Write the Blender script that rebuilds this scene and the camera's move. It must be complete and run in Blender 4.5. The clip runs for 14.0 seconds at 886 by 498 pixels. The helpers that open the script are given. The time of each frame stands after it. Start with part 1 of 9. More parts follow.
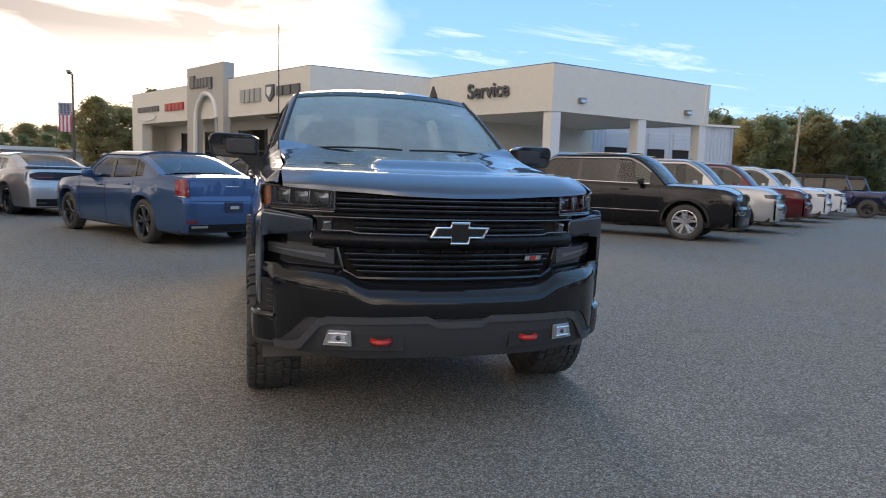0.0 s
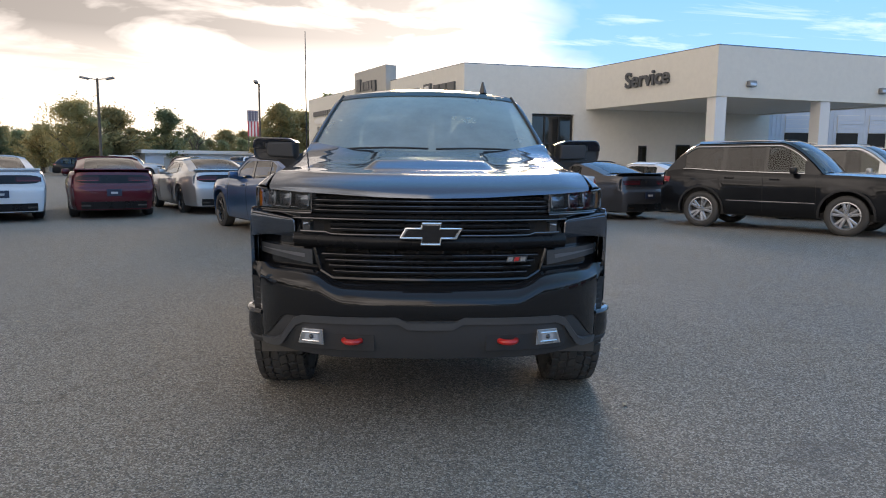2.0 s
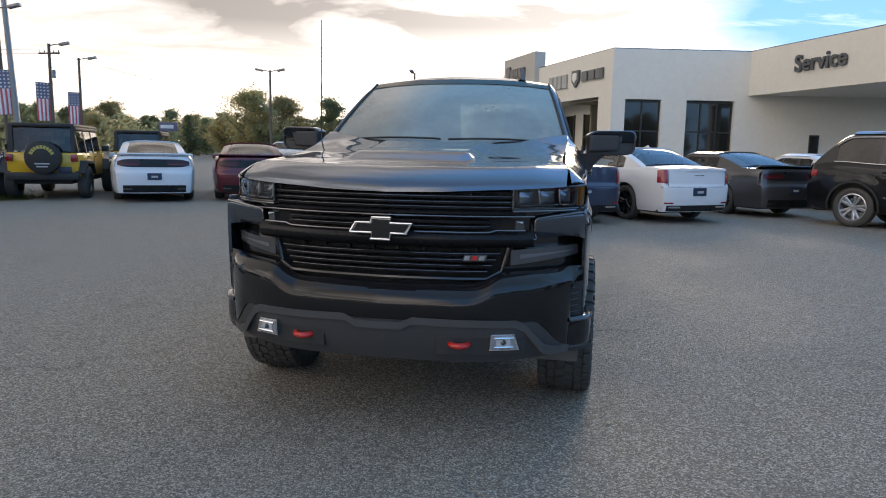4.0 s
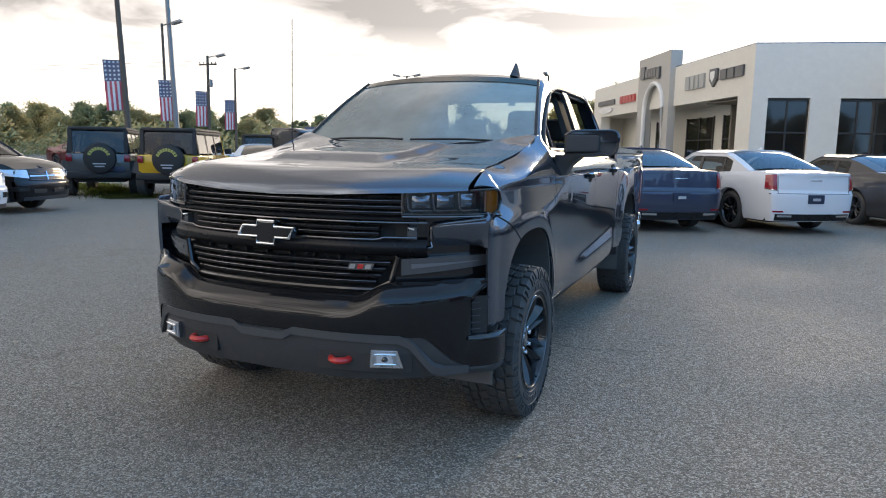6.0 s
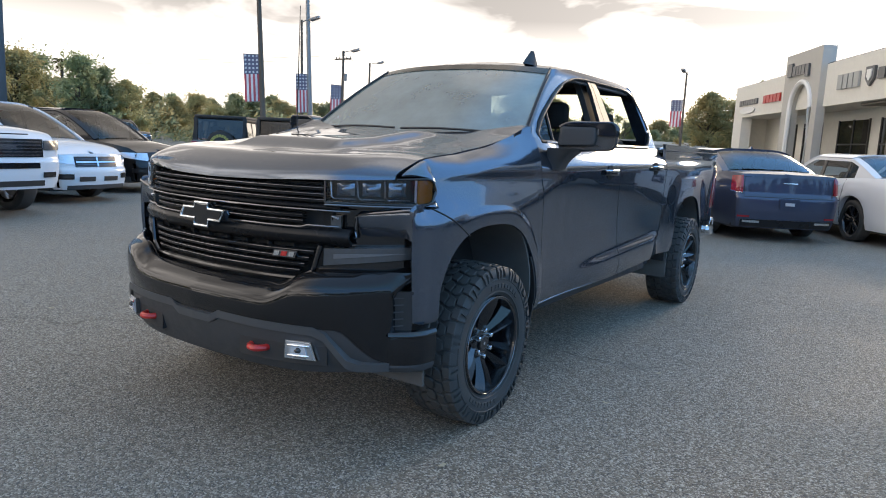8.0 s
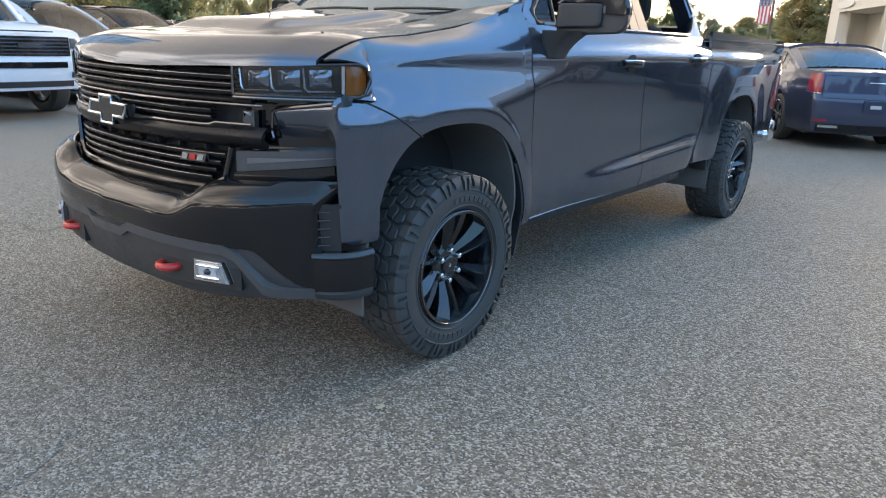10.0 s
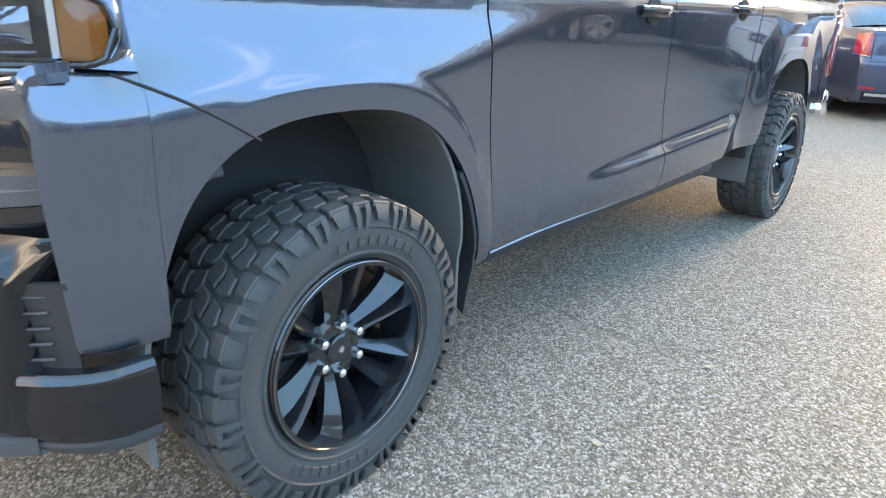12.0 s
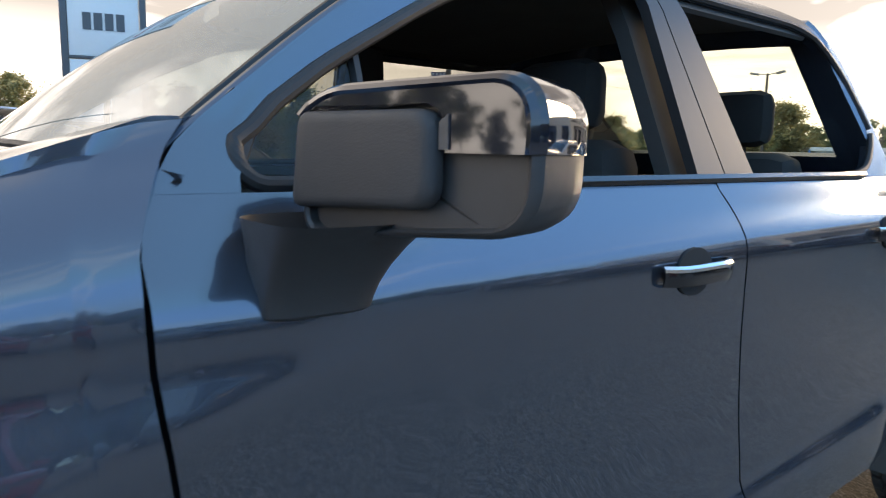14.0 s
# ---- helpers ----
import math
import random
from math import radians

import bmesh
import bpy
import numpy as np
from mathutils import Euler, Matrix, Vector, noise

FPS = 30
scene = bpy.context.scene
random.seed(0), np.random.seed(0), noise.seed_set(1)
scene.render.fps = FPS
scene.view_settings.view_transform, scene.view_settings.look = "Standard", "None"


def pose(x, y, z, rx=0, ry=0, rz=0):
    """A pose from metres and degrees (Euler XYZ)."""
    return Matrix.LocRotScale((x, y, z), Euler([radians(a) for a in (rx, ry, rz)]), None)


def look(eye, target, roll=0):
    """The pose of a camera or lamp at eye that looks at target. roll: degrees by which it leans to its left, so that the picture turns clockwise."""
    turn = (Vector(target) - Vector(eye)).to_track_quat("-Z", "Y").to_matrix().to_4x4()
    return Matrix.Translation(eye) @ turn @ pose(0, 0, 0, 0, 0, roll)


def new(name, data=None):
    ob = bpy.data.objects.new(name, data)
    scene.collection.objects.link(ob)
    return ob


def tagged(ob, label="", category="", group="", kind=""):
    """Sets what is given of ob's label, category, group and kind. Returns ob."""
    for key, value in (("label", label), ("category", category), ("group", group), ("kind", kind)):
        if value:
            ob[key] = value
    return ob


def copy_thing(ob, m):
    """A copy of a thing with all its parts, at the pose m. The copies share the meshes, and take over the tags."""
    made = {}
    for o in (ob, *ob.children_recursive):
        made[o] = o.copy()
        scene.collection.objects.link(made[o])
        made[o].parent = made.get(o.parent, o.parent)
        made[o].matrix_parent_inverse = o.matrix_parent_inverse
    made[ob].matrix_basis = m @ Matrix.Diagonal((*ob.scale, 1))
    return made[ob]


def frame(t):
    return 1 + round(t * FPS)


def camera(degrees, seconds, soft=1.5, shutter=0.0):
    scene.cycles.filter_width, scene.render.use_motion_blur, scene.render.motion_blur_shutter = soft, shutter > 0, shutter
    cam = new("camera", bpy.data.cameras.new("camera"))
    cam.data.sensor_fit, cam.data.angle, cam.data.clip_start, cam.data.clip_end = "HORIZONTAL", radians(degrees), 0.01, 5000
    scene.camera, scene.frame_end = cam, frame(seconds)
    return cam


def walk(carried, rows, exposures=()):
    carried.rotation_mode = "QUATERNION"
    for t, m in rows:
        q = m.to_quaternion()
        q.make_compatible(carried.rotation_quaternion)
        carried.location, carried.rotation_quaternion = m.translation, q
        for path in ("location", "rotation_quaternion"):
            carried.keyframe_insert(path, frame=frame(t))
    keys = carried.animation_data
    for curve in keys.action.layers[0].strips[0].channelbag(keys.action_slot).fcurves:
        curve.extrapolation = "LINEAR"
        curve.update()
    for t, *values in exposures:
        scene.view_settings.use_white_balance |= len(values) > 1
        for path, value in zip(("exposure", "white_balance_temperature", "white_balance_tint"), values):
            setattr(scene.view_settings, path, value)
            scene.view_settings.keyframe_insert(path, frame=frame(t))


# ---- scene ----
cam = camera(65.4, 14.0, soft=1.0, shutter=0.2)
PATH = [
    (0, (-1.02, -3.267, 1.287), (-0.469, -1.356, 1.071), 1.9),
    (0.5, (-0.742, -3.325, 1.303), (-0.388, -1.37, 1.08), 0.7),
    (1, (-0.477, -3.38, 1.318), (-0.256, -1.407, 1.079), 0.8),
    (1.5, (-0.249, -3.351, 1.318), (-0.11, -1.37, 1.083), 1.1),
    (2, (-0.054, -3.36, 1.332), (0.013, -1.376, 1.09), 0.5),
    (2.5, (0.141, -3.377, 1.347), (0.122, -1.393, 1.099), 0.6),
    (3, (0.322, -3.305, 1.339), (0.204, -1.325, 1.079), 0.7),
    (3.5, (0.566, -3.195, 1.352), (0.361, -1.223, 1.089), 0.1),
    (4, (0.902, -3.112, 1.362), (0.522, -1.168, 1.08), 1.1),
    (4.2, (1.009, -3.065, 1.369), (0.589, -1.131, 1.084), 0.6),
    (6.5, (2.137, -2.366, 1.369), (1.255, -0.595, 1.077), 0.6),
    (7, (2.326, -2.198, 1.366), (1.342, -0.483, 1.065), 0.1),
    (7.2, (2.38, -2.143, 1.364), (1.383, -0.433, 1.076), 1.4),
    (9.3, (2.796, -1.63, 1.343), (1.604, -0.066, 0.979), 1.3),
    (9.5, (2.753, -1.538, 1.333), (1.589, 0.03, 0.903), 1.3),
    (10, (2.673, -1.269, 1.293), (1.469, 0.221, 0.718), 2.4),
    (10.5, (2.543, -0.998, 1.248), (1.308, 0.435, 0.598), 2.2),
    (11, (2.381, -0.716, 1.205), (1.194, 0.75, 0.54), 1.1),
    (11.5, (2.245, -0.4, 1.228), (1.073, 1.045, 0.493), 2.5),
    (12, (2.128, -0.117, 1.216), (0.921, 1.331, 0.546), 2.3),
    (12.5, (2.016, 0.186, 1.252), (0.806, 1.673, 0.684), 0.8),
    (13, (1.96, 0.551, 1.331), (0.622, 1.982, 0.926), 2.7),
    (13.5, (1.822, 0.898, 1.374), (0.413, 2.283, 1.064), 2.1),
    (14, (1.694, 1.249, 1.44), (0.143, 2.48, 1.164), 1.1),
]
# seconds, stops, white balance
EXPOSURE = [(0.0, 1.50, 9150, 17), (2.0, 1.50, 8800, 15), (4.2, 1.52, 8400, 13), (6.5, 1.80, 8200, 11), (7.2, 1.84, 8250, 11), (9.5, 2.06, 8800, 12), (10.5, 2.72, 9500, 14), (11.5, 3.32, 10500, 15),
            (12.5, 3.68, 11700, 16), (13.0, 3.50, 11500, 16), (13.5, 2.82, 10300, 14), (14.0, 2.14, 9200, 13)]
walk(cam, [(t, look(eye, target, roll)) for t, eye, target, roll in PATH], EXPOSURE)

# ---------------------------------------------------------------- light
SUN_AZ, SUN_EL = 5.0, 14.0          # degrees east of the +y axis, height
sun_dir = Vector((math.sin(radians(SUN_AZ)) * math.cos(radians(SUN_EL)),
                  math.cos(radians(SUN_AZ)) * math.cos(radians(SUN_EL)), math.sin(radians(SUN_EL))))
world = bpy.data.worlds.new("world")
scene.world = world
world.use_nodes = True


class Nodes:
    """Short hand for node trees."""

    def __init__(self, tree):
        self.t = tree
        tree.nodes.clear()

    def __call__(self, kind, ins=None, **props):
        n = self.t.nodes.new("ShaderNode" + kind)
        for k, v in props.items():
            if k == "operation":
                n.operation = v
            elif k == "blend_type":
                n.blend_type = v
            elif k == "data_type":
                n.data_type = v
            elif k == "sky_type":
                n.sky_type = v
            elif k == "feature":
                n.feature = v
            elif k == "distance":
                n.distance = v
        for k, v in (ins or {}).items():
            if isinstance(v, bpy.types.NodeSocket):
                self.t.links.new(v, n.inputs[k])
            else:
                n.inputs[k].default_value = v
        return n

    def math(self, op, a, b=0.0, c=0.0, clamp=False):
        n = self("Math", {0: a, 1: b, 2: c}, operation=op)
        n.use_clamp = clamp
        return n.outputs[0]

    def ramp(self, fac, stops):
        n = self.t.nodes.new("ShaderNodeValToRGB")
        self.t.links.new(fac, n.inputs[0])
        e = n.color_ramp.elements
        while len(e) < len(stops):
            e.new(0.5)
        for el, (p, c) in zip(e, stops):
            el.position = p
            el.color = (c, c, c, 1) if isinstance(c, (int, float)) else (*c, 1)
        return n.outputs[0]

    def mix(self, fac, a, b, blend="MIX"):
        n = self.t.nodes.new("ShaderNodeMix")
        n.data_type, n.blend_type = "RGBA", blend
        for i, v in ((0, fac), (6, a), (7, b)):
            if isinstance(v, bpy.types.NodeSocket):
                self.t.links.new(v, n.inputs[i])
            else:
                n.inputs[i].default_value = v if i == 0 else (*v[:3], 1)
        return n.outputs[2]

    def noise(self, scale, detail=4.0, rough=0.55, vec=None, dist=0.0):
        ins = {"Scale": scale, "Detail": detail, "Roughness": rough, "Distortion": dist}
        if vec is not None:
            ins["Vector"] = vec
        return self("TexNoise", ins).outputs[0]


def build_sky():
    n = Nodes(world.node_tree)
    sky = n("TexSky", sky_type="NISHITA")
    sky.sun_disc = False
    sky.sun_elevation, sky.sun_rotation = radians(SUN_EL), radians(SUN_AZ)
    sky.air_density, sky.dust_density, sky.ozone_density = 1.0, 0.15, 1.2
    co = n("TexCoord").outputs["Generated"]
    sep = n("SeparateXYZ", {0: co})
    x, y, z = sep.outputs
    zz = n.math("MAXIMUM", z, 0.02)
    # a flat cloud deck seen in perspective
    flat = n("CombineXYZ", {0: n.math("DIVIDE", x, n.math("ADD", zz, 0.10)), 1: n.math("DIVIDE", y, n.math("ADD", zz, 0.10)), 2: 0.0}).outputs[0]
    big = n.noise(0.55, 6.0, 0.55, flat, 0.3)
    soft = n.noise(1.1, 5.0, 0.55, flat, 0.6)
    # more cloud towards the low sun and to the west of it, clear in the east
    side = n.math("ADD", n.math("SUBTRACT", n.math("MULTIPLY", n.math("ABSOLUTE", y), 0.45), n.math("MULTIPLY", x, 1.9)), n.math("MULTIPLY", z, -0.9))
    cover = n("MapRange", {0: side, 1: -0.38, 2: 0.32, 3: -0.20, 4: 0.34}).outputs[0]
    dens = n.math("ADD", n.math("ADD", n.math("MULTIPLY", big, 0.75), n.math("MULTIPLY", soft, 0.25)), cover)
    mask = n("MapRange", {0: dens, 1: 0.42, 2: 0.74}).outputs[0]
    # thicker parts of the deck are greyer, the parts round the sun glow
    dot = n("VectorMath", {0: co, 1: tuple(sun_dir)}, operation="DOT_PRODUCT").outputs["Value"]
    glow = n.math("POWER", n.math("MAXIMUM", dot, 0.0), 15.0)
    wide = n.math("POWER", n.math("MAXIMUM", dot, 0.0), 2.0)
    thick = n("MapRange", {0: n.math("ADD", n.math("MULTIPLY", soft, 0.65), n.math("MULTIPLY", big, 0.35)), 1: 0.36, 2: 0.53}).outputs[0]
    # backlit cloud glows low round the sun and is grey above it; cloud opposite the sun is lit from the front
    high = n("MapRange", {0: z, 1: 0.14, 2: 0.38, 3: 1.0, 4: 0.16}).outputs[0]
    facing = n.math("MULTIPLY", n.math("SUBTRACT", 1.0, dot), 0.20)
    light = n.math("ADD", n.math("MULTIPLY", n.math("ADD", n.math("MULTIPLY", wide, 0.16), n.math("MULTIPLY", glow, 0.46)), high), n.math("ADD", facing, 0.21))
    shade = n.math("SUBTRACT", 1.0, n.math("MULTIPLY", thick, n("MapRange", {0: z, 1: 0.06, 2: 0.17, 3: 0.08, 4: 0.70}).outputs[0]))
    bright = n.math("MULTIPLY", light, shade)
    low = n("MapRange", {0: z, 1: 0.0, 2: 0.16, 3: 1.0, 4: 0.0}).outputs[0]
    tint = n.mix(n.math("MULTIPLY", low, n.math("MAXIMUM", dot, 0.0)), (0.90, 0.945, 1.07), (1.0, 0.965, 0.91))
    cloud = n.mix(1.0, tint, n("CombineXYZ", {0: bright, 1: bright, 2: bright}).outputs[0], "MULTIPLY")
    base = n.mix(1.0, n.mix(1.0, sky.outputs[0], (0.56 * SKY, 0.76 * SKY, 1.02 * SKY), "MULTIPLY"), (0.02, 0.03, 0.04), "ADD")
    haze = n("MapRange", {0: z, 1: 0.0, 2: 0.25, 3: 1.0, 4: 0.0}).outputs[0]
    base = n.mix(1.0, base, n.mix(haze, (0.048, 0.148, 0.355), (0.092, 0.200, 0.360)), "DARKEN")
    long = n("CombineXYZ", {0: n.math("DIVIDE", x, n.math("ADD", zz, 0.10)), 1: n.math("MULTIPLY", n.math("DIVIDE", y, n.math("ADD", zz, 0.10)), 2.6), 2: 3.0}).outputs[0]
    wisp = n("MapRange", {0: n.noise(0.9, 7.0, 0.62, long, 0.5), 1: 0.56, 2: 0.80}).outputs[0]
    base = n.mix(n.math("MULTIPLY", wisp, 0.4), base, (0.55, 0.58, 0.60))
    col = n.mix(mask, base, cloud)
    bg = n("Background", {0: col, 1: SKY_GAIN})
    out = n("OutputWorld", {0: bg.outputs[0]})


SKY, SKY_GAIN = 0.105, 1.7
build_sky()
sun = new("sun", bpy.data.lights.new("sun", "SUN"))
sun.data.energy, sun.data.angle, sun.data.color = 0.40, radians(16.0), (1.0, 0.85, 0.66)
sun.matrix_world = look(sun_dir * 50, (0, 0, 0))

# ---------------------------------------------------------------- mesh helpers


class MB:
    """Collects vertices and faces of one mesh."""

    def __init__(self):
        self.v, self.f, self.skins = [], [], []

    def add(self, verts, faces):
        k = len(self.v)
        self.v += [tuple(map(float, p)) for p in verts]
        self.f += [tuple(k + i for i in f) for f in faces]
        return self

    def grid(self, P, flip=False):
        P = np.asarray(P, float)
        a, b = P.shape[:2]
        q = [(i * b + j, i * b + j + 1, (i + 1) * b + j + 1, (i + 1) * b + j) for i in range(a - 1) for j in range(b - 1)]
        if flip:
            q = [f[::-1] for f in q]
        return self.add(P.reshape(-1, 3), q)

    def shell(self, P, t):
        """A grid given thickness t against its normals, with a rim."""
        P = np.asarray(P, float)
        N = np.cross(np.gradient(P, axis=0), np.gradient(P, axis=1))
        N /= np.linalg.norm(N, axis=2, keepdims=True) + 1e-9
        Q = P - N * t
        a, b = P.shape[:2]
        self.skins.append(P)
        self.grid(P)
        self.grid(Q, True)
        ring = [(i, 0) for i in range(a)] + [(a - 1, j) for j in range(1, b)] + [(i, b - 1) for i in range(a - 2, -1, -1)] + [(0, j) for j in range(b - 2, 0, -1)]
        m = len(ring)
        self.add([P[i] for i in ring] + [Q[i] for i in ring], [(k, (k + 1) % m, (k + 1) % m + m, k + m)[::-1] for k in range(m)])
        return self

    def box(self, lo, hi, c=0.0, m=None):
        lo, hi = np.array(lo, float), np.array(hi, float)
        s = (hi - lo) / 2
        mid = (hi + lo) / 2
        c = min(c, 0.45 * 2 * min(s)) if c else 0.0
        bm = bmesh.new()
        bmesh.ops.create_cube(bm, size=2.0)
        for v in bm.verts:
            v.co = Vector((mid[0] + v.co.x * s[0], mid[1] + v.co.y * s[1], mid[2] + v.co.z * s[2]))
        if c:
            bmesh.ops.bevel(bm, geom=bm.edges[:], offset=c, segments=2, affect="EDGES", profile=0.5)
        return self.bm(bm, m)

    def bm(self, bm, m=None):
        bm.verts.index_update()
        self.add([(m @ v.co if m else v.co) for v in bm.verts], [[v.index for v in f.verts] for f in bm.faces])
        bm.free()
        return self

    def tube(self, path, r, n=8, caps=True):
        path = [Vector(p) for p in path]
        rs = r if isinstance(r, (list, tuple)) else [r] * len(path)
        rings = []
        for i, p in enumerate(path):
            d = (path[min(i + 1, len(path) - 1)] - path[max(i - 1, 0)]).normalized()
            a = d.cross(Vector((0, 0, 1)))
            if a.length < 1e-3:
                a = d.cross(Vector((0, 1, 0)))
            a.normalize()
            b = d.cross(a)
            rings.append([p + (a * math.cos(2 * math.pi * k / n) + b * math.sin(2 * math.pi * k / n)) * rs[i] for k in range(n)])
        k0 = []
        for ring in rings:
            k0 += ring
        f = [(i * n + k, i * n + (k + 1) % n, (i + 1) * n + (k + 1) % n, (i + 1) * n + k) for i in range(len(rings) - 1) for k in range(n)]
        if caps:
            f += [tuple(range(n))[::-1], tuple((len(rings) - 1) * n + k for k in range(n))]
        return self.add(k0, f)

    def lathe(self, prof, n=32, m=None, closed=False):
        """prof: (radius, x) pairs turned about the x axis."""
        v = []
        for r, x in prof:
            for k in range(n):
                a = 2 * math.pi * k / n
                p = Vector((x, r * math.cos(a), r * math.sin(a)))
                v.append(m @ p if m else p)
        L = len(prof)
        f = [(i * n + k, (i + 1) * n + k, (i + 1) * n + (k + 1) % n, i * n + (k + 1) % n) for i in range(L - 1 + (1 if closed else 0)) for k in range(n) for i in [i % L]] if not closed else \
            [((i % L) * n + k, ((i + 1) % L) * n + k, ((i + 1) % L) * n + (k + 1) % n, (i % L) * n + (k + 1) % n) for i in range(L) for k in range(n)]
        return self.add(v, f)

    def prism(self, poly, fn, d0, d1):
        """A flat outline carried from depth d0 to d1; fn(u, v, d) gives the point."""
        n = len(poly)
        v = [fn(u, w, d0) for u, w in poly] + [fn(u, w, d1) for u, w in poly]
        f = [tuple(range(n))[::-1], tuple(range(n, 2 * n))] + [(i, (i + 1) % n, n + (i + 1) % n, n + i) for i in range(n)]
        return self.add(v, f)

    def mirror(self):
        """Adds the other half, x to -x."""
        k = len(self.v)
        self.v += [(-x, y, z) for x, y, z in self.v]
        self.f += [tuple(k + i for i in f)[::-1] for f in self.f]
        return self

    def mesh(self, name, mats, angle=35.0):
        me = bpy.data.meshes.new(name)
        me.from_pydata(self.v, [], self.f)
        for mt in (mats if isinstance(mats, (list, tuple)) else [mats]):
            me.materials.append(mt)
        bm = bmesh.new()
        bm.from_mesh(me)
        bmesh.ops.remove_doubles(bm, verts=bm.verts, dist=1e-5)
        bmesh.ops.recalc_face_normals(bm, faces=bm.faces)
        bm.to_mesh(me)
        bm.free()
        me.polygons.foreach_set("use_smooth", [True] * len(me.polygons))
        me.set_sharp_from_angle(angle=radians(angle))
        return me


def pane(mb, name, mat):
    """One clear surface that faces away from the middle of the vehicle."""
    g = MB()
    for S in mb.skins:
        N = np.cross(np.gradient(S, axis=0), np.gradient(S, axis=1)).reshape(-1, 3).mean(0)
        g.grid(S, N.dot(S.reshape(-1, 3).mean(0) - np.array((0, 2.6, 0.9))) > 0)
    me = bpy.data.meshes.new(name)
    me.from_pydata(g.v, [], g.f)
    me.materials.append(mat)
    me.polygons.foreach_set("use_smooth", [True] * len(me.polygons))
    return me


def part(name, mb, mat, parent, label="", angle=35.0, at=None):
    """Links a builder (or a ready mesh) as one mesh object under a thing or a part."""
    if isinstance(mb, MB) and mb.skins and mat in GLASSES:
        mb = pane(mb, name, mat)
    ob = new(name, mb.mesh(name, mat, angle) if isinstance(mb, MB) else mb)
    if at is not None:
        ob.matrix_basis = at
    ob.parent = parent
    if label:
        ob["label"] = label
    return ob


def thing(name, label, category, m=None, group="", kind=""):
    ob = new(name)
    ob.empty_display_size = 0.3
    if m is not None:
        ob.matrix_basis = m
    return tagged(ob, label, category, group, kind)


def solid(name, mb, mat, label, category, kind="", group="", angle=35.0):
    return tagged(new(name, mb.mesh(name, mat, angle)), label, category, group, kind)


def curve(xs, ys, smooth=True):
    """A function through points, monotone between them."""
    xs, ys = np.array(xs, float), np.array(ys, float)
    if not smooth or len(xs) < 3:
        return lambda t: np.interp(t, xs, ys)
    h = np.diff(xs)
    d = np.diff(ys) / h
    m = np.zeros(len(xs))
    for i in range(1, len(xs) - 1):
        if d[i - 1] * d[i] > 0:
            w1, w2 = 2 * h[i] + h[i - 1], h[i] + 2 * h[i - 1]
            m[i] = (w1 + w2) / (w1 / d[i - 1] + w2 / d[i])
    m[0], m[-1] = d[0], d[-1]

    def f(t):
        t = np.clip(np.asarray(t, float), xs[0], xs[-1])
        i = np.clip(np.searchsorted(xs, t, side="right") - 1, 0, len(h) - 1)
        s = (t - xs[i]) / h[i]
        return ((1 + 2 * s) * (1 - s) ** 2 * ys[i] + s * (1 - s) ** 2 * h[i] * m[i] + s * s * (3 - 2 * s) * ys[i + 1] + s * s * (s - 1) * h[i] * m[i + 1])
    return f


def sm(a, b, t):
    s = np.clip((np.asarray(t, float) - a) / (b - a), 0, 1)
    return s * s * (3 - 2 * s)


# ---------------------------------------------------------------- materials


def material(name):
    m = bpy.data.materials.new(name)
    m.use_nodes = True
    n = Nodes(m.node_tree)
    b = n("BsdfPrincipled")
    n("OutputMaterial", {0: b.outputs[0]})
    return m, n, b


def put(n, b, **kw):
    names = dict(color="Base Color", rough="Roughness", metal="Metallic", coat="Coat Weight", coat_rough="Coat Roughness", ior="IOR",
                 spec="Specular IOR Level", trans="Transmission Weight", alpha="Alpha", emit="Emission Color", power="Emission Strength", normal="Normal")
    for k, v in kw.items():
        s = b.inputs[names[k]]
        if isinstance(v, bpy.types.NodeSocket):
            n.t.links.new(v, s)
        elif isinstance(v, tuple) and len(v) == 3:
            s.default_value = (*v, 1)
        else:
            s.default_value = v


def bump(n, height, strength=0.3, distance=0.01):
    return n("Bump", {"Height": height, "Strength": strength, "Distance": distance}).outputs[0]


def paint(name, color, flake=0.35, rough=0.32, coat=1.0, coat_ior=1.5):
    """Car paint: a base with metal flake, dust in large patches, under a clear coat."""
    m, n, b = material(name)
    co = n("TexCoord").outputs["Object"]
    dust_haze = n.ramp(n.noise(2.3, 6, 0.65, co), [(0.42, 0.0), (0.75, 1.0)])
    c = n.mix(n.math("MULTIPLY", dust_haze, 0.015), color, (0.30, 0.28, 0.25))
    put(n, b, color=c, metal=flake, rough=rough, coat=coat, coat_rough=n.math("ADD", 0.02, n.math("MULTIPLY", dust_haze, 0.03)))
    b.inputs["Coat IOR"].default_value = coat_ior
    b.inputs["Specular Tint"].default_value = (0.35, 0.38, 0.42, 1)
    return m


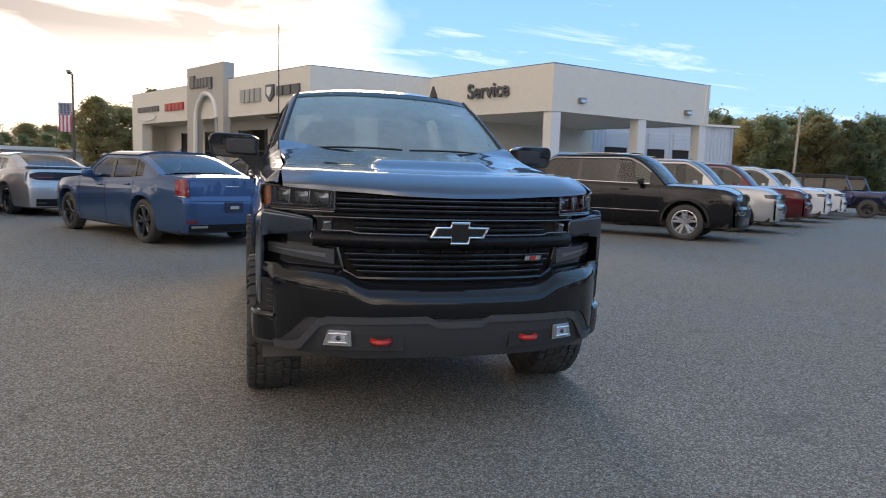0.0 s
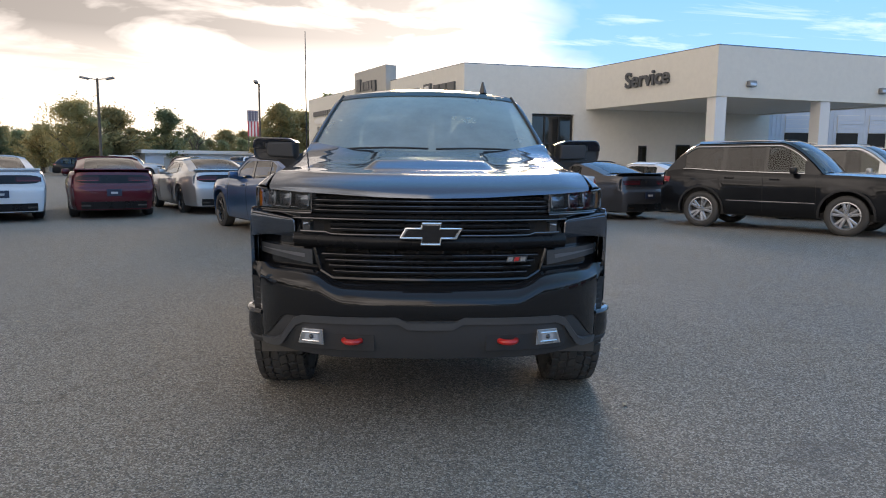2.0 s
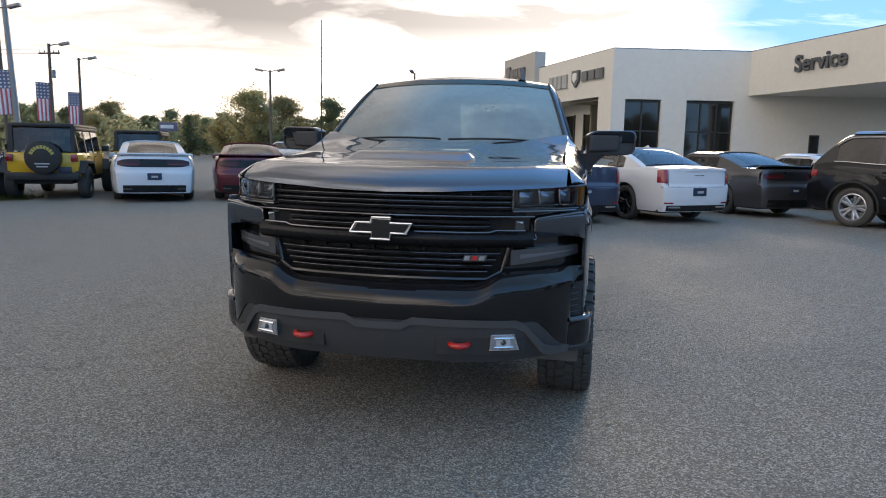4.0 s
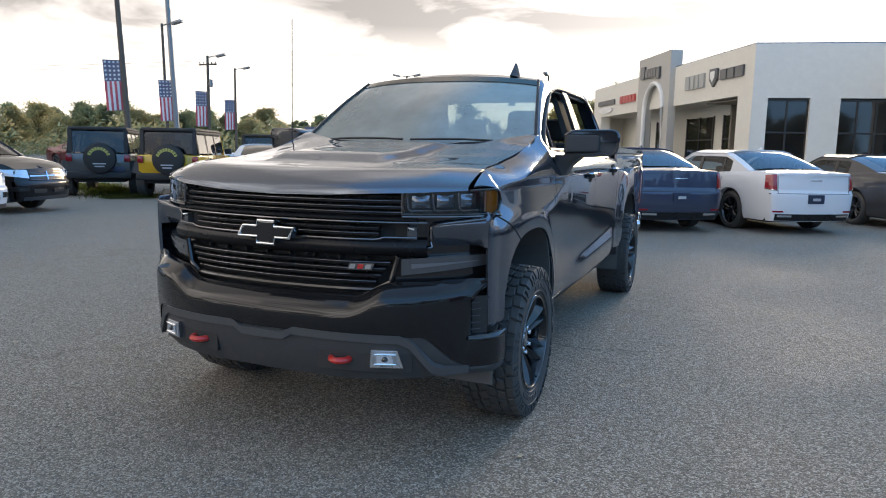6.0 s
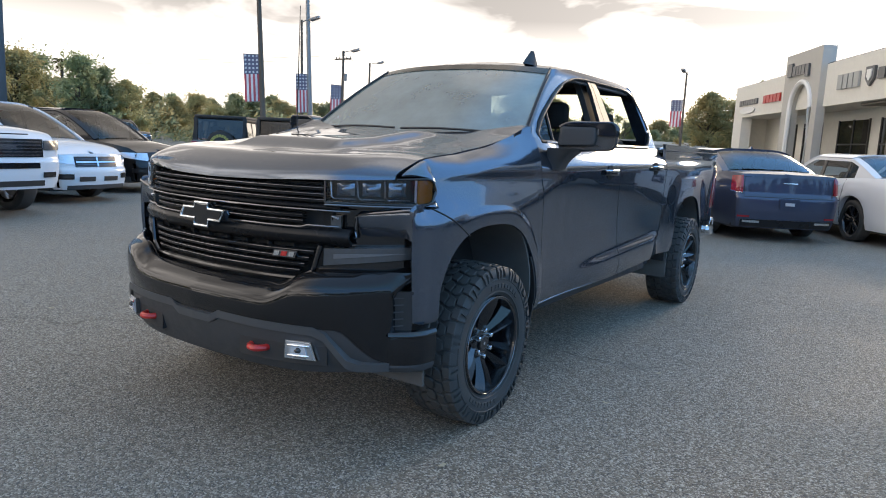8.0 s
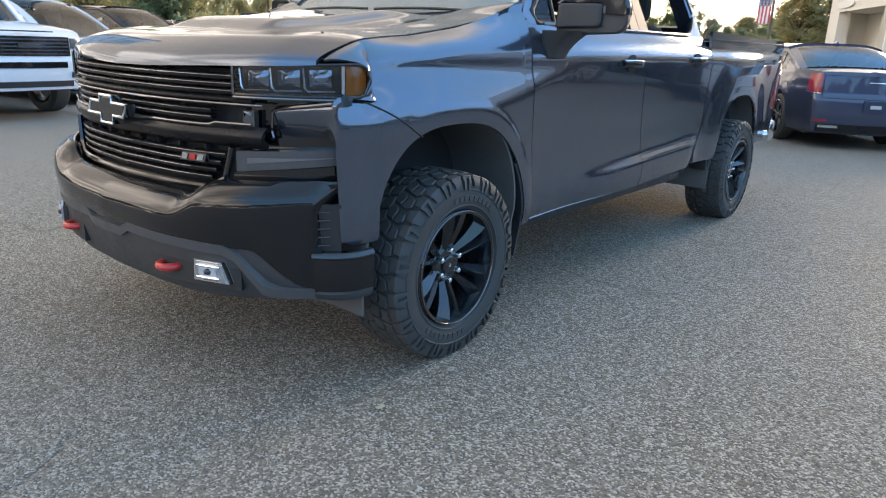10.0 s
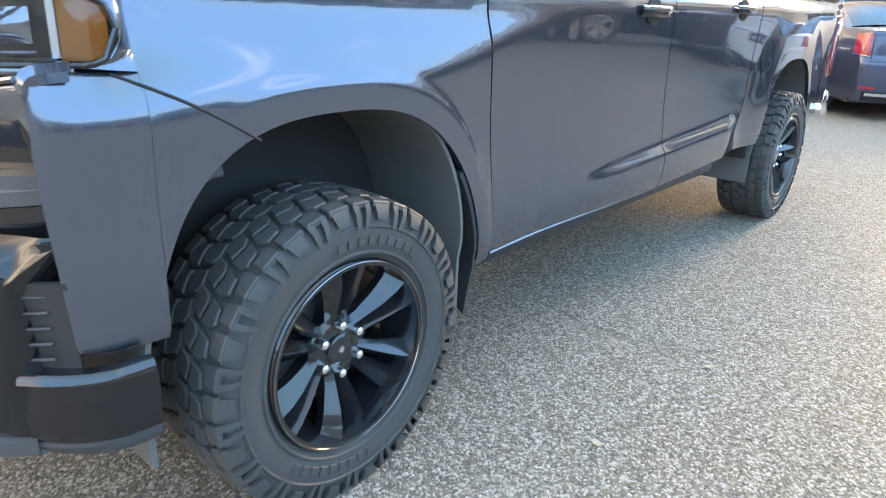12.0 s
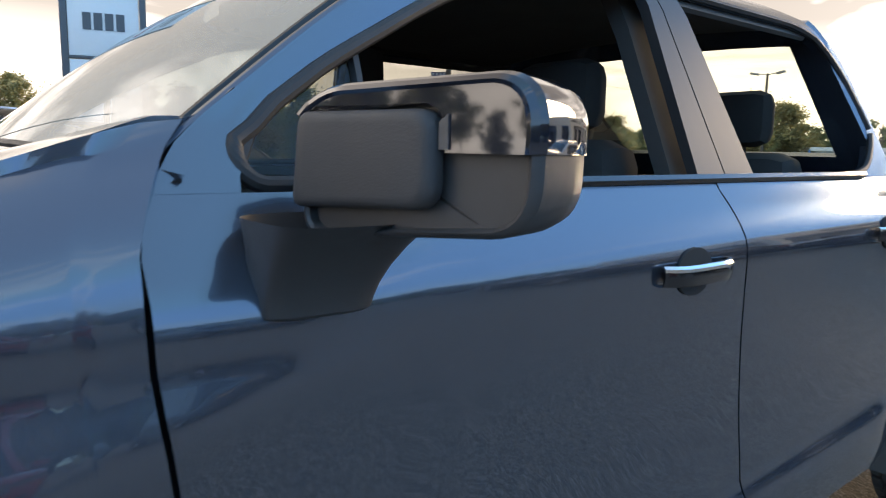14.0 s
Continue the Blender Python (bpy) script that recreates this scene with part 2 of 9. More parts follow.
def plain(name, color, rough=0.5, metal=0.0, grain=40.0, amount=0.12, relief=0.0, spec=0.5, coat=0.0):
    m, n, b = material(name)
    co = n("TexCoord").outputs["Object"]
    g = n.noise(grain, 5, 0.6, co)
    big = n.noise(grain * 0.06, 4, 0.6, co)
    k = n.math("ADD", n.math("MULTIPLY", n.math("SUBTRACT", g, 0.5), amount), n.math("ADD", 1.0, n.math("MULTIPLY", n.math("SUBTRACT", big, 0.5), amount * 1.6)))
    c = n.mix(1.0, color, n("CombineXYZ", {0: k, 1: k, 2: k}).outputs[0], "MULTIPLY")
    put(n, b, color=c, metal=metal, spec=spec, coat=coat, rough=n("MapRange", {0: big, 1: 0.3, 2: 0.7, 3: max(0.02, rough * 0.85), 4: min(1, rough * 1.15)}).outputs[0])
    if relief:
        put(n, b, normal=bump(n, g, relief, 0.004))
    return m


GLASSES = []


def glass(name, tint, rough=0.0, ior=1.6, dust_haze=0.0):
    """Thin tinted automotive glass: partly clear, partly mirror."""
    m = bpy.data.materials.new(name)
    m.use_nodes = True
    n = Nodes(m.node_tree)
    clear = n("BsdfTransparent", {0: (*tint, 1)})
    if dust_haze:
        # a pale diffuse veil put into the glass for haze and reflected sky
        veil_noise = n.noise(2.2, 6, 0.65, n("TexCoord").outputs["Object"])
        veil = n("BsdfDiffuse", {0: (0.52, 0.62, 0.58, 1)})
        clear = n("MixShader", {0: n("MapRange", {0: veil_noise, 1: 0.3, 2: 0.7, 3: dust_haze * 0.7, 4: dust_haze * 1.2}).outputs[0], 1: clear.outputs[0], 2: veil.outputs[0]})
    gloss = n("BsdfGlossy", {0: (1, 1, 1, 1), 1: 0.02})
    f = n("Fresnel", {0: ior})
    mx = n("MixShader", {0: f.outputs[0], 1: clear.outputs[0], 2: gloss.outputs[0]})
    n("OutputMaterial", {0: mx.outputs[0]})
    GLASSES.append(m)
    return m


def asphalt_material():
    m, n, b = material("worn_asphalt")
    co = n("NewGeometry").outputs["Position"]
    stones = n("TexVoronoi", {"Vector": co, "Scale": 135.0, "Randomness": 1.0})
    chip = n("SeparateColor", {0: stones.outputs["Color"]}).outputs[0]
    edge = stones.outputs["Distance"]
    fine = n.noise(420.0, 3, 0.6, co)
    mid = n.noise(5.5, 5, 0.65, co)
    patch = n.noise(0.42, 6, 0.6, co, 0.6)
    wide = n.noise(0.09, 4, 0.55, co)
    base = n.mix(n("MapRange", {0: patch, 1: 0.40, 2: 0.62}).outputs[0], (0.152, 0.124, 0.090), (0.214, 0.174, 0.127))
    base = n.mix(n.math("MULTIPLY", n("MapRange", {0: mid, 1: 0.45, 2: 0.72}).outputs[0], 0.5), base, (0.240, 0.210, 0.168))
    light = n("MapRange", {0: chip, 1: 0.60, 2: 0.95}).outputs[0]
    dark = n("MapRange", {0: chip, 1: 0.30, 2: 0.02}).outputs[0]
    clump = n.noise(34.0, 3, 0.6, co)
    base = n.mix(n("MapRange", {0: clump, 1: 0.36, 2: 0.52, 3: 0.42, 4: 0.0}).outputs[0], base, (0.058, 0.052, 0.046))
    base = n.mix(n("MapRange", {0: clump, 1: 0.52, 2: 0.66, 3: 0.0, 4: 0.36}).outputs[0], base, (0.37, 0.335, 0.275))
    c = n.mix(n.math("MULTIPLY", light, 0.95), base, (0.48, 0.44, 0.375))
    c = n.mix(n.math("MULTIPLY", dark, 0.95), c, (0.05, 0.05, 0.052))
    # brown leaf dust and old oil spots
    rust = n("MapRange", {0: n.noise(1.6, 6, 0.7, co, 0.4), 1: 0.60, 2: 0.72}).outputs[0]
    c = n.mix(n.math("MULTIPLY", rust, 0.34), c, (0.15, 0.10, 0.06))
    oil = n("MapRange", {0: n.noise(0.8, 3, 0.5, co), 1: 0.66, 2: 0.72}).outputs[0]
    c = n.mix(n.math("MULTIPLY", oil, 0.25), c, (0.045, 0.045, 0.046))
    c = n.mix(n.math("MULTIPLY", n("MapRange", {0: wide, 1: 0.4, 2: 0.65}).outputs[0], 0.25), c, (0.26, 0.25, 0.23))
    # thin cracks
    warp = n("VectorMath", {0: co, 1: n("TexNoise", {"Vector": co, "Scale": 1.3, "Detail": 4.0}).outputs[1]}, operation="ADD").outputs[0]
    cr = n("TexVoronoi", {"Vector": warp, "Scale": 0.22}, feature="DISTANCE_TO_EDGE").outputs["Distance"]
    gap = n.math("MULTIPLY", n("MapRange", {0: cr, 1: 0.0, 2: 0.004, 3: 1.0, 4: 0.0}).outputs[0], n("MapRange", {0: n.noise(0.5, 3, 0.5, co), 1: 0.5, 2: 0.6}).outputs[0])
    c = n.mix(n.math("MULTIPLY", gap, 0.35), c, (0.03, 0.03, 0.03))
    put(n, b, color=c, rough=n("MapRange", {0: patch, 1: 0.35, 2: 0.65, 3: 0.62, 4: 0.82}).outputs[0], spec=0.45,
        normal=bump(n, n.math("SUBTRACT", n.math("ADD", n.math("MULTIPLY", fine, 0.4), n.math("SUBTRACT", 0.6, edge)), n.math("MULTIPLY", gap, 2.0)), 0.75, 0.006))
    return m


M = {}
M["asphalt"] = asphalt_material()
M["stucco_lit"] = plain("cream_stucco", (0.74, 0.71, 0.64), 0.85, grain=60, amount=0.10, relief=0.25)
M["stucco_grey"] = plain("grey_stucco", (0.48, 0.46, 0.42), 0.85, grain=60, amount=0.12, relief=0.25)
M["white_trim"] = plain("white_painted_trim", (0.78, 0.77, 0.74), 0.55, grain=30, amount=0.06)
M["metal_siding"] = plain("pale_blue_metal_siding", (0.55, 0.62, 0.70), 0.45, grain=20, amount=0.08)
M["roof"] = plain("roof_membrane", (0.45, 0.44, 0.42), 0.9, grain=12)
M["door_dark"] = plain("dark_bronze_frame", (0.03, 0.028, 0.026), 0.4)
M["sign_grey"] = plain("sign_letters_grey", (0.10, 0.105, 0.11), 0.4, 0.3)
M["sign_red"] = plain("sign_letters_red", (0.45, 0.03, 0.03), 0.4)
M["sign_pale"] = plain("pale_grey_sign_letters", (0.36, 0.37, 0.36), 0.45, 0.2)
M["concrete"] = plain("wall_concrete", (0.42, 0.41, 0.39), 0.85, grain=25, relief=0.2)
M["interior_wall"] = plain("interior_wall", (0.22, 0.20, 0.17), 0.8)
M["wood_pole"] = plain("weathered_wood_pole", (0.12, 0.095, 0.075), 0.9, grain=18, amount=0.4)
M["steel_pole"] = plain("grey_steel_pole", (0.25, 0.25, 0.25), 0.5, 0.5)
M["flag_red"] = plain("flag_red", (0.60, 0.10, 0.12), 0.85)
M["flag_white"] = plain("flag_white", (0.72, 0.70, 0.68), 0.85)
M["flag_blue"] = plain("flag_blue", (0.15, 0.14, 0.20), 0.85)
M["rubber"] = plain("tyre_rubber", (0.056, 0.054, 0.052), 0.58, grain=120, amount=0.35, relief=0.15)
M["black_plastic"] = plain("black_textured_plastic", (0.024, 0.024, 0.025), 0.55, grain=300, amount=0.2, relief=0.12)
M["grey_plastic"] = plain("dark_grey_moulded_plastic", (0.042, 0.043, 0.045), 0.6, grain=400, amount=0.2, relief=0.15)
M["gloss_black"] = plain("gloss_black", (0.008, 0.008, 0.009), 0.12, grain=15, amount=0.3, coat=0.6)
M["chrome"] = plain("chrome", (0.75, 0.76, 0.78), 0.10, 1.0, grain=8, amount=0.05)
M["dark_chrome"] = plain("smoked_chrome", (0.20, 0.20, 0.21), 0.18, 1.0, grain=8, amount=0.1)
M["alloy"] = plain("silver_alloy", (0.52, 0.53, 0.55), 0.28, 0.85, grain=15, amount=0.08)
M["black_wheel"] = plain("gloss_black_wheel", (0.012, 0.013, 0.015), 0.16, 0.1, grain=15, amount=0.3, coat=0.7)
M["seat"] = plain("dark_seat_cloth", (0.034, 0.032, 0.030), 0.85, grain=90, amount=0.3)
M["cabin"] = plain("dark_cabin_trim", (0.060, 0.057, 0.054), 0.75, grain=60, amount=0.2)
M["underbody"] = plain("underbody_black", (0.028, 0.027, 0.026), 0.9)
M["red_lens"] = plain("red_lamp_lens", (0.30, 0.012, 0.020), 0.15, grain=10, coat=0.8)
M["clear_lens"] = plain("clear_lamp_lens", (0.66, 0.70, 0.76), 0.22, 0.5, grain=60, amount=0.5, coat=1.0)
M["amber_lens"] = plain("amber_lamp_lens", (0.75, 0.22, 0.015), 0.2, grain=25, amount=0.3, coat=1.0)
M["smoke_lens"] = plain("smoked_lamp_lens", (0.07, 0.072, 0.075), 0.20, grain=60, amount=0.4, coat=0.3)
M["red_hook"] = plain("red_painted_steel", (0.62, 0.025, 0.02), 0.35, grain=60, amount=0.2, coat=0.4)
M["plate_dark"] = plain("dark_dealer_plate", (0.02, 0.03, 0.06), 0.4)
M["plate_mark"] = plain("pale_plate_print", (0.45, 0.46, 0.48), 0.5)
M["cover"] = plain("black_vinyl_cover", (0.02, 0.02, 0.02), 0.6, grain=90)
M["cover_mark"] = plain("yellow_cover_print", (0.42, 0.38, 0.10), 0.6)
M["glass"] = glass("car_glass", (0.58, 0.63, 0.60), 0, 1.5)
M["privacy"] = glass("privacy_glass", (0.10, 0.11, 0.11))
M["lamp_dark"] = plain("dark_lamp_bezel", (0.03, 0.031, 0.033), 0.12, grain=40, amount=0.4, coat=0.6)
M["tint"] = glass("tinted_rear_glass", (0.30, 0.36, 0.38), 0, 1.75)
M["satin_black"] = plain("satin_black_plastic", (0.010, 0.010, 0.011), 0.30, grain=60, amount=0.3, spec=0.35)
M["dark_lamp"] = plain("smoked_red_lamp", (0.05, 0.010, 0.012), 0.18, grain=30, amount=0.4, spec=0.4)
M["window"] = plain("dark_showroom_glass", (0.012, 0.013, 0.014), 0.05, grain=3, amount=0.3, coat=0.5)
M["mirror"] = plain("mirror_glass", (0.85, 0.86, 0.88), 0.02, 1.0, amount=0.01)
M["projector"] = plain("projector_glass", (0.30, 0.33, 0.37), 0.12, 0.8, grain=90, amount=0.6, coat=0.6)
M["paper"] = plain("white_paper", (0.75, 0.75, 0.73), 0.8, amount=0.03)

# ---------------------------------------------------------------- vehicles
_wheel_cache = {}


def wheel_meshes(R, width, rim, spokes, style):
    key = (R, width, rim, spokes, style)
    if key in _wheel_cache:
        return _wheel_cache[key]
    h = width / 2
    t = MB().lathe([(rim, -h * 0.80), (rim + 0.02, -h * 0.95), ((R + rim) / 2, -h), (R - 0.03, -h * 0.92), (R - 0.004, -h * 0.72), (R, -h * 0.3), (R, h * 0.3),
                    (R - 0.004, h * 0.72), (R - 0.03, h * 0.92), ((R + rim) / 2, h), (rim + 0.02, h * 0.95), (rim, h * 0.80)], 36, closed=True)
    r = MB().lathe([(rim + 0.006, h * 0.86), (rim - 0.012, h * 0.90), (rim - 0.022, h * 0.80), (rim - 0.035, h * 0.30), (rim - 0.035, -h * 0.8)], 36)
    r.lathe([(0.001, h * 0.70), (0.055, h * 0.70), (0.065, h * 0.62), (0.075, h * 0.35), (0.001, h * 0.3)], 20)
    for k in range(spokes):
        a = 2 * math.pi * k / spokes
        rot = Matrix.Rotation(a, 4, "X")
        w0, w1 = (0.030, 0.018) if style == "thin" else (0.045, 0.055)
        x0, x1 = h * 0.62, h * 0.76
        split = (-0.5, 0.5) if style == "split" else (0,)
        for sgn in split:
            off = sgn * 0.055
            v = []
            for rad, w, xx in ((0.05, w0 * (0.6 if sgn else 1), x0), ((rim) * 0.6, w1 * 0.9 * (0.6 if sgn else 1), x1 - 0.005), (rim - 0.015, w1 * (0.6 if sgn else 1), x1)):
                c = off * (rad / rim) * 2
                for q, d in ((-w, -0.012), (-w * 0.5, 0.0), (w * 0.5, 0.0), (w, -0.012), (w, -0.05), (-w, -0.05)):
                    v.append(rot @ Vector((xx + d, c + q, rad)))
            f = []
            for i in range(2):
                for j in range(6):
                    f.append((i * 6 + j, i * 6 + (j + 1) % 6, (i + 1) * 6 + (j + 1) % 6, (i + 1) * 6 + j))
            f += [tuple(range(6)), tuple(range(12, 18))]
            r.add(v, f)
    d = MB().lathe([(0.001, -h * 0.1), (rim * 0.72, -h * 0.1), (rim * 0.72, -h * 0.2), (0.001, -h * 0.2)], 28)
    _wheel_cache[key] = (t.mesh("tyre", M["rubber"]), r, d.mesh("brake_disc", M["steel_pole"]), {})
    return _wheel_cache[key]


def add_wheel(parent, x, y, R, width, rim, spokes, style, mat, z=None):
    t, r, d, made = wheel_meshes(R, width, rim, spokes, style)
    if mat.name not in made:
        made[mat.name] = r.mesh("rim", mat)
    m = pose(x, y, R - 0.005 if z is None else z) @ (Matrix.Identity(4) if x > 0 else pose(0, 0, 0, 0, 0, 180)) @ pose(0, 0, 0, 17 * (x + y))
    w = part("wheel", t, None, parent, "", at=m)
    w.name = "wheel"
    part("rim", made[mat.name], None, w)
    part("brake_disc", d, None, w)
    return w


def arch_lo(y, sill, wheels, rx, rz, zc, n=2.3):
    lo = sill(y) if callable(sill) else sill
    for yc in wheels:
        d = abs(y - yc) / rx
        if d < 1:
            lo = max(lo, zc + rz * (1 - d ** n) ** (1 / n))
    return lo


def columns(y0, y1, wheels, rx, step=0.09):
    ys = set(np.round(np.linspace(y0, y1, max(2, int((y1 - y0) / step))), 4))
    for yc in wheels:
        ys = {q for q in ys if not (abs(q - yc) < rx * 1.03)}
        ys |= {round(float(yc - rx * math.cos(a)), 4) for a in np.linspace(0, math.pi, 19)}
        ys |= {round(yc - rx - 0.003, 4), round(yc + rx + 0.003, 4)}
    return sorted(q for q in ys if y0 <= q <= y1)


class Car:
    """A road car from its profile; the nose is at y = 0, the tail at y = L."""

    def __init__(self, s, mat, label, heading, rear_axle, name="car", group=""):
        self.s, self.mat = s, mat
        phi = radians(180 - heading)
        R = Matrix.Rotation(phi, 4, "Z")
        o = Vector((rear_axle[0], rear_axle[1], 0)) - (R @ Vector((0, s["yr"], 0)))
        self.top = thing(name, label, name.replace("_", " ").split()[-1] if name != "car" else "car", Matrix.Translation(o) @ R, group)
        self.zb = curve(*s["belt"])
        self.build()

    def w(self, y, z):
        s = self.s
        L, W = s["L"], s["W"]
        e = s.get("round", 0.55)
        k = 1.0
        if y < e:
            k -= s.get("nose", 0.16) * (1 - y / e) ** 2.0
        if y > L - e:
            k -= s.get("tail", 0.12) * (1 - (L - y) / e) ** 2.0
        zb = float(self.zb(y))
        t = (z - s["sill"]) / max(0.2, zb - s["sill"])
        sec = float(np.interp(t, [0, 0.12, 0.38, 0.62, 0.80, 0.93, 1.0], [0.925, 0.965, 0.985, 1.0, 0.992, 0.962, 0.925]))
        for yc in (s["yf"], s["yr"]):
            r = math.hypot(y - yc, z - s["R"])
            sec += s.get("haunch", 0.018) * float(1 - sm(s["R"] * 1.25, s["R"] * 1.75, r))
        return W * k * sec

    def end_y(self, x, z, rear):
        """The skin of the nose or tail."""
        s = self.s
        w0 = self.w(s["L"] if rear else 0.0, z)
        q = min(1.0, abs(x) / w0)
        b = s.get("bow", 0.10) * (0.55 * (1 - q ** 2) + 0.75 * (1 - q ** 5) ** 0.5)
        zb = float(self.zb(s["L"] if rear else 0.0))
        t = (z - s["sill"]) / (zb - s["sill"])
        lean = (s.get("lean_r", 0.10) if rear else s.get("lean_f", 0.10)) * max(0, t - 0.45) ** 1.3 + 0.10 * max(0, 0.3 - t) - 0.030 * float(1 - sm(s.get("shelf", 0.60) - 0.03, s.get("shelf", 0.60) + 0.02, t))
        return s["L"] + b - lean if rear else -b + lean

    def sticker(self, name, x0, x1, z0, z1, rear, mat, label="", d=0.012, nx=8, nz=4, parent=None, skew=0.0, wrap=0.0):
        """A lamp, grille or plate laid on the nose or tail."""
        P = []
        for i in range(nx + 1):
            row = []
            for j in range(nz + 1):
                x = x0 + (x1 - x0) * i / nx
                z = z0 + (z1 - z0) * j / nz + skew * (i / nx)
                e = self.end_y(x, z, rear)
                row.append((x, e + d if rear else e - d, z))
            P.append(row)
        return part(name, MB().shell(np.array(P) if rear is False else np.array(P)[::-1], 0.02), mat, parent or self.top, label)

    def wrap(self, name, sx, s0, s1, z0, z1, rear, mat, label="", d=0.010, n=14, m=4, parent=None):
        """A lamp that runs round the corner; s is the way from the middle of the nose or tail to the side."""
        L = self.s["L"]
        P = []
        for s_ in np.linspace(s0, s1, n):
            q = (s_ - s0) / (s1 - s0)
            a, b = (z0(q) if callable(z0) else z0), (z1(q) if callable(z1) else z1)
            row = []
            for z in np.linspace(a, b, m):
                w0 = self.w(L if rear else 0.0, z)
                k = float(sm(w0 - 0.06, w0 + 0.06, s_))
                if s_ < w0:
                    x, y = s_, self.end_y(s_, z, rear)
                else:
                    y = L - (s_ - w0) if rear else s_ - w0
                    x = self.w(y, z)
                y += d * (1 - k) * (1 if rear else -1)
                row.append((sx * (x + d * k), y, z))
            P.append(row)
        P = np.array(P)
        return part(name, MB().shell(P if (sx > 0) != rear else P[::-1], 0.016), mat, parent or self.top, label)

    def build(self):
        s, top = self.s, self.top
        L, R = s["L"], s["R"]
        wheels = (s["yf"], s["yr"])
        rx, rz = R * s.get("arch", 1.16), R * s.get("arch", 1.16)
        body = MB()
        ys = columns(0.0, L, wheels, rx)
        nz = 12
        lo = [arch_lo(y, s["sill"], wheels, rx, rz, R) for y in ys]
        side = np.array([[(self.w(y, l + (float(self.zb(y)) - l) * j / nz), y, l + (float(self.zb(y)) - l) * j / nz) for j in range(nz + 1)] for y, l in zip(ys, lo)])
        body.grid(side)
        # inner lips of the wheel openings
        body.grid(np.array([[(p[0][0], p[0][1], p[0][2]), (p[0][0] - 0.10, p[0][1], p[0][2] + 0.005)] for p in side]))
        gh = s["gh"]

        def deck(y0, y1, crown, swap=False):
            yy = [y for y in ys if y0 <= y <= y1]
            rows = []
            for y in yy:
                zb = float(self.zb(y))
                wb = self.w(y, zb)
                rows.append([(wb * u, y, zb + crown * (1 - u ** 2.4) * min(1, 0.35 + min(y, L - y) / 0.5)) for u in np.linspace(1, 0, 9)])
            body.grid(np.array(rows))
        deck(0.0, gh["cowl"] + 0.12, s.get("crown", 0.06))
        deck(gh["deck"] - 0.12, L, s.get("crown_r", 0.04))
        for rear in (False, True):
            y = L if rear else 0.0
            zb = float(self.zb(y))
            rows = []
            crown = (s.get("crown_r", 0.04) if rear else s.get("crown", 0.06)) * 0.35
            us = [math.sin(math.pi / 2 * (1 - k / 14)) for k in range(15)]
            for u in us:
                row = []
                for j in range(2 * nz + 1):
                    j = j / 2
                    z = s["sill"] + (zb - s["sill"]) * j / nz
                    x = self.w(y, z) * u
                    zz = z + crown * (1 - u ** 2.4) * (j / nz) ** 3
                    row.append((x, self.end_y(x, z, rear) if u < 1 else y, zz))
                rows.append(row)
            body.grid(np.array(rows))
            top_e = [r[-1] for r in rows]
            wb = self.w(y, zb)
            body.grid(np.array([[p, (wb * u, y, zb + (s.get("crown_r", 0.04) if rear else s.get("crown", 0.06)) * (1 - u ** 2.4) * 0.35)] for p, u in zip(top_e, us)]))
        body.mirror()
        part("body", body, self.mat, top, angle=42)
        under = MB().box((-s["W"] * 0.86, 0.12, s["sill"] - 0.03), (s["W"] * 0.86, L - 0.1, s["sill"] + 0.10))
        for yc in wheels:
            under.box((-s["W"] * 0.55, yc - rx, s["sill"]), (s["W"] * 0.55, yc + rx, float(self.zb(yc)) - 0.12))
        part("underbody", under, M["underbody"], top)
        self.greenhouse()
        rimf = s["rim"]
        for yc in wheels:
            for x in (-1, 1):
                add_wheel(top, x * (s["W"] - s.get("inset", 0.125)), yc, R, s.get("tw", 0.235), rimf[0], rimf[1], rimf[2], M[rimf[3]])

    def greenhouse(self):
        s, top, gh = self.s, self.top, self.s["gh"]
        zr, tum = gh["z"], gh.get("tumble", 0.42)
        y0, y1, y2, y3 = gh["cowl"], gh["rf"], gh["rr"], gh["deck"]
        inset = gh.get("inset", 0.05)

        def rail(y):
            zb = float(self.zb(np.clip(y, y0, y3)))
            if y <= y1:
                t = (y - y0) / (y1 - y0)
                return zb + (zr - 0.05 - zb) * (1 - (1 - t) ** gh.get("pf", 1.35))
            if y >= y2:
                t = (y3 - y) / (y3 - y2)
                return zb + (zr - 0.06 - zb) * (1 - (1 - t) ** gh.get("pr", 1.45))
            return zr - 0.05 - 0.01 * (y - y1) / (y2 - y1)

        def wx(y, z):
            zb = float(self.zb(y))
            return self.w(np.clip(y, 0.6, s["L"] - 0.6), zb) - inset - (z - zb) * tum * 0.5

        # roof panel
        rows = []
        for y in np.linspace(y1, y2, 14):
            ze = rail(y)
            we = wx(y, ze)
            rows.append([(we * u, y + 0.10 * (u * u - 1) * (1 if y < (y1 + y2) / 2 else -1) * abs(y - (y1 + y2) / 2) / ((y2 - y1) / 2), ze + 0.074 * (1 - abs(u) ** 4)) for u in np.linspace(-1, 1, 17)])
        rows = np.array(rows)
        part("roof", MB().shell(rows, 0.025), self.mat, top)
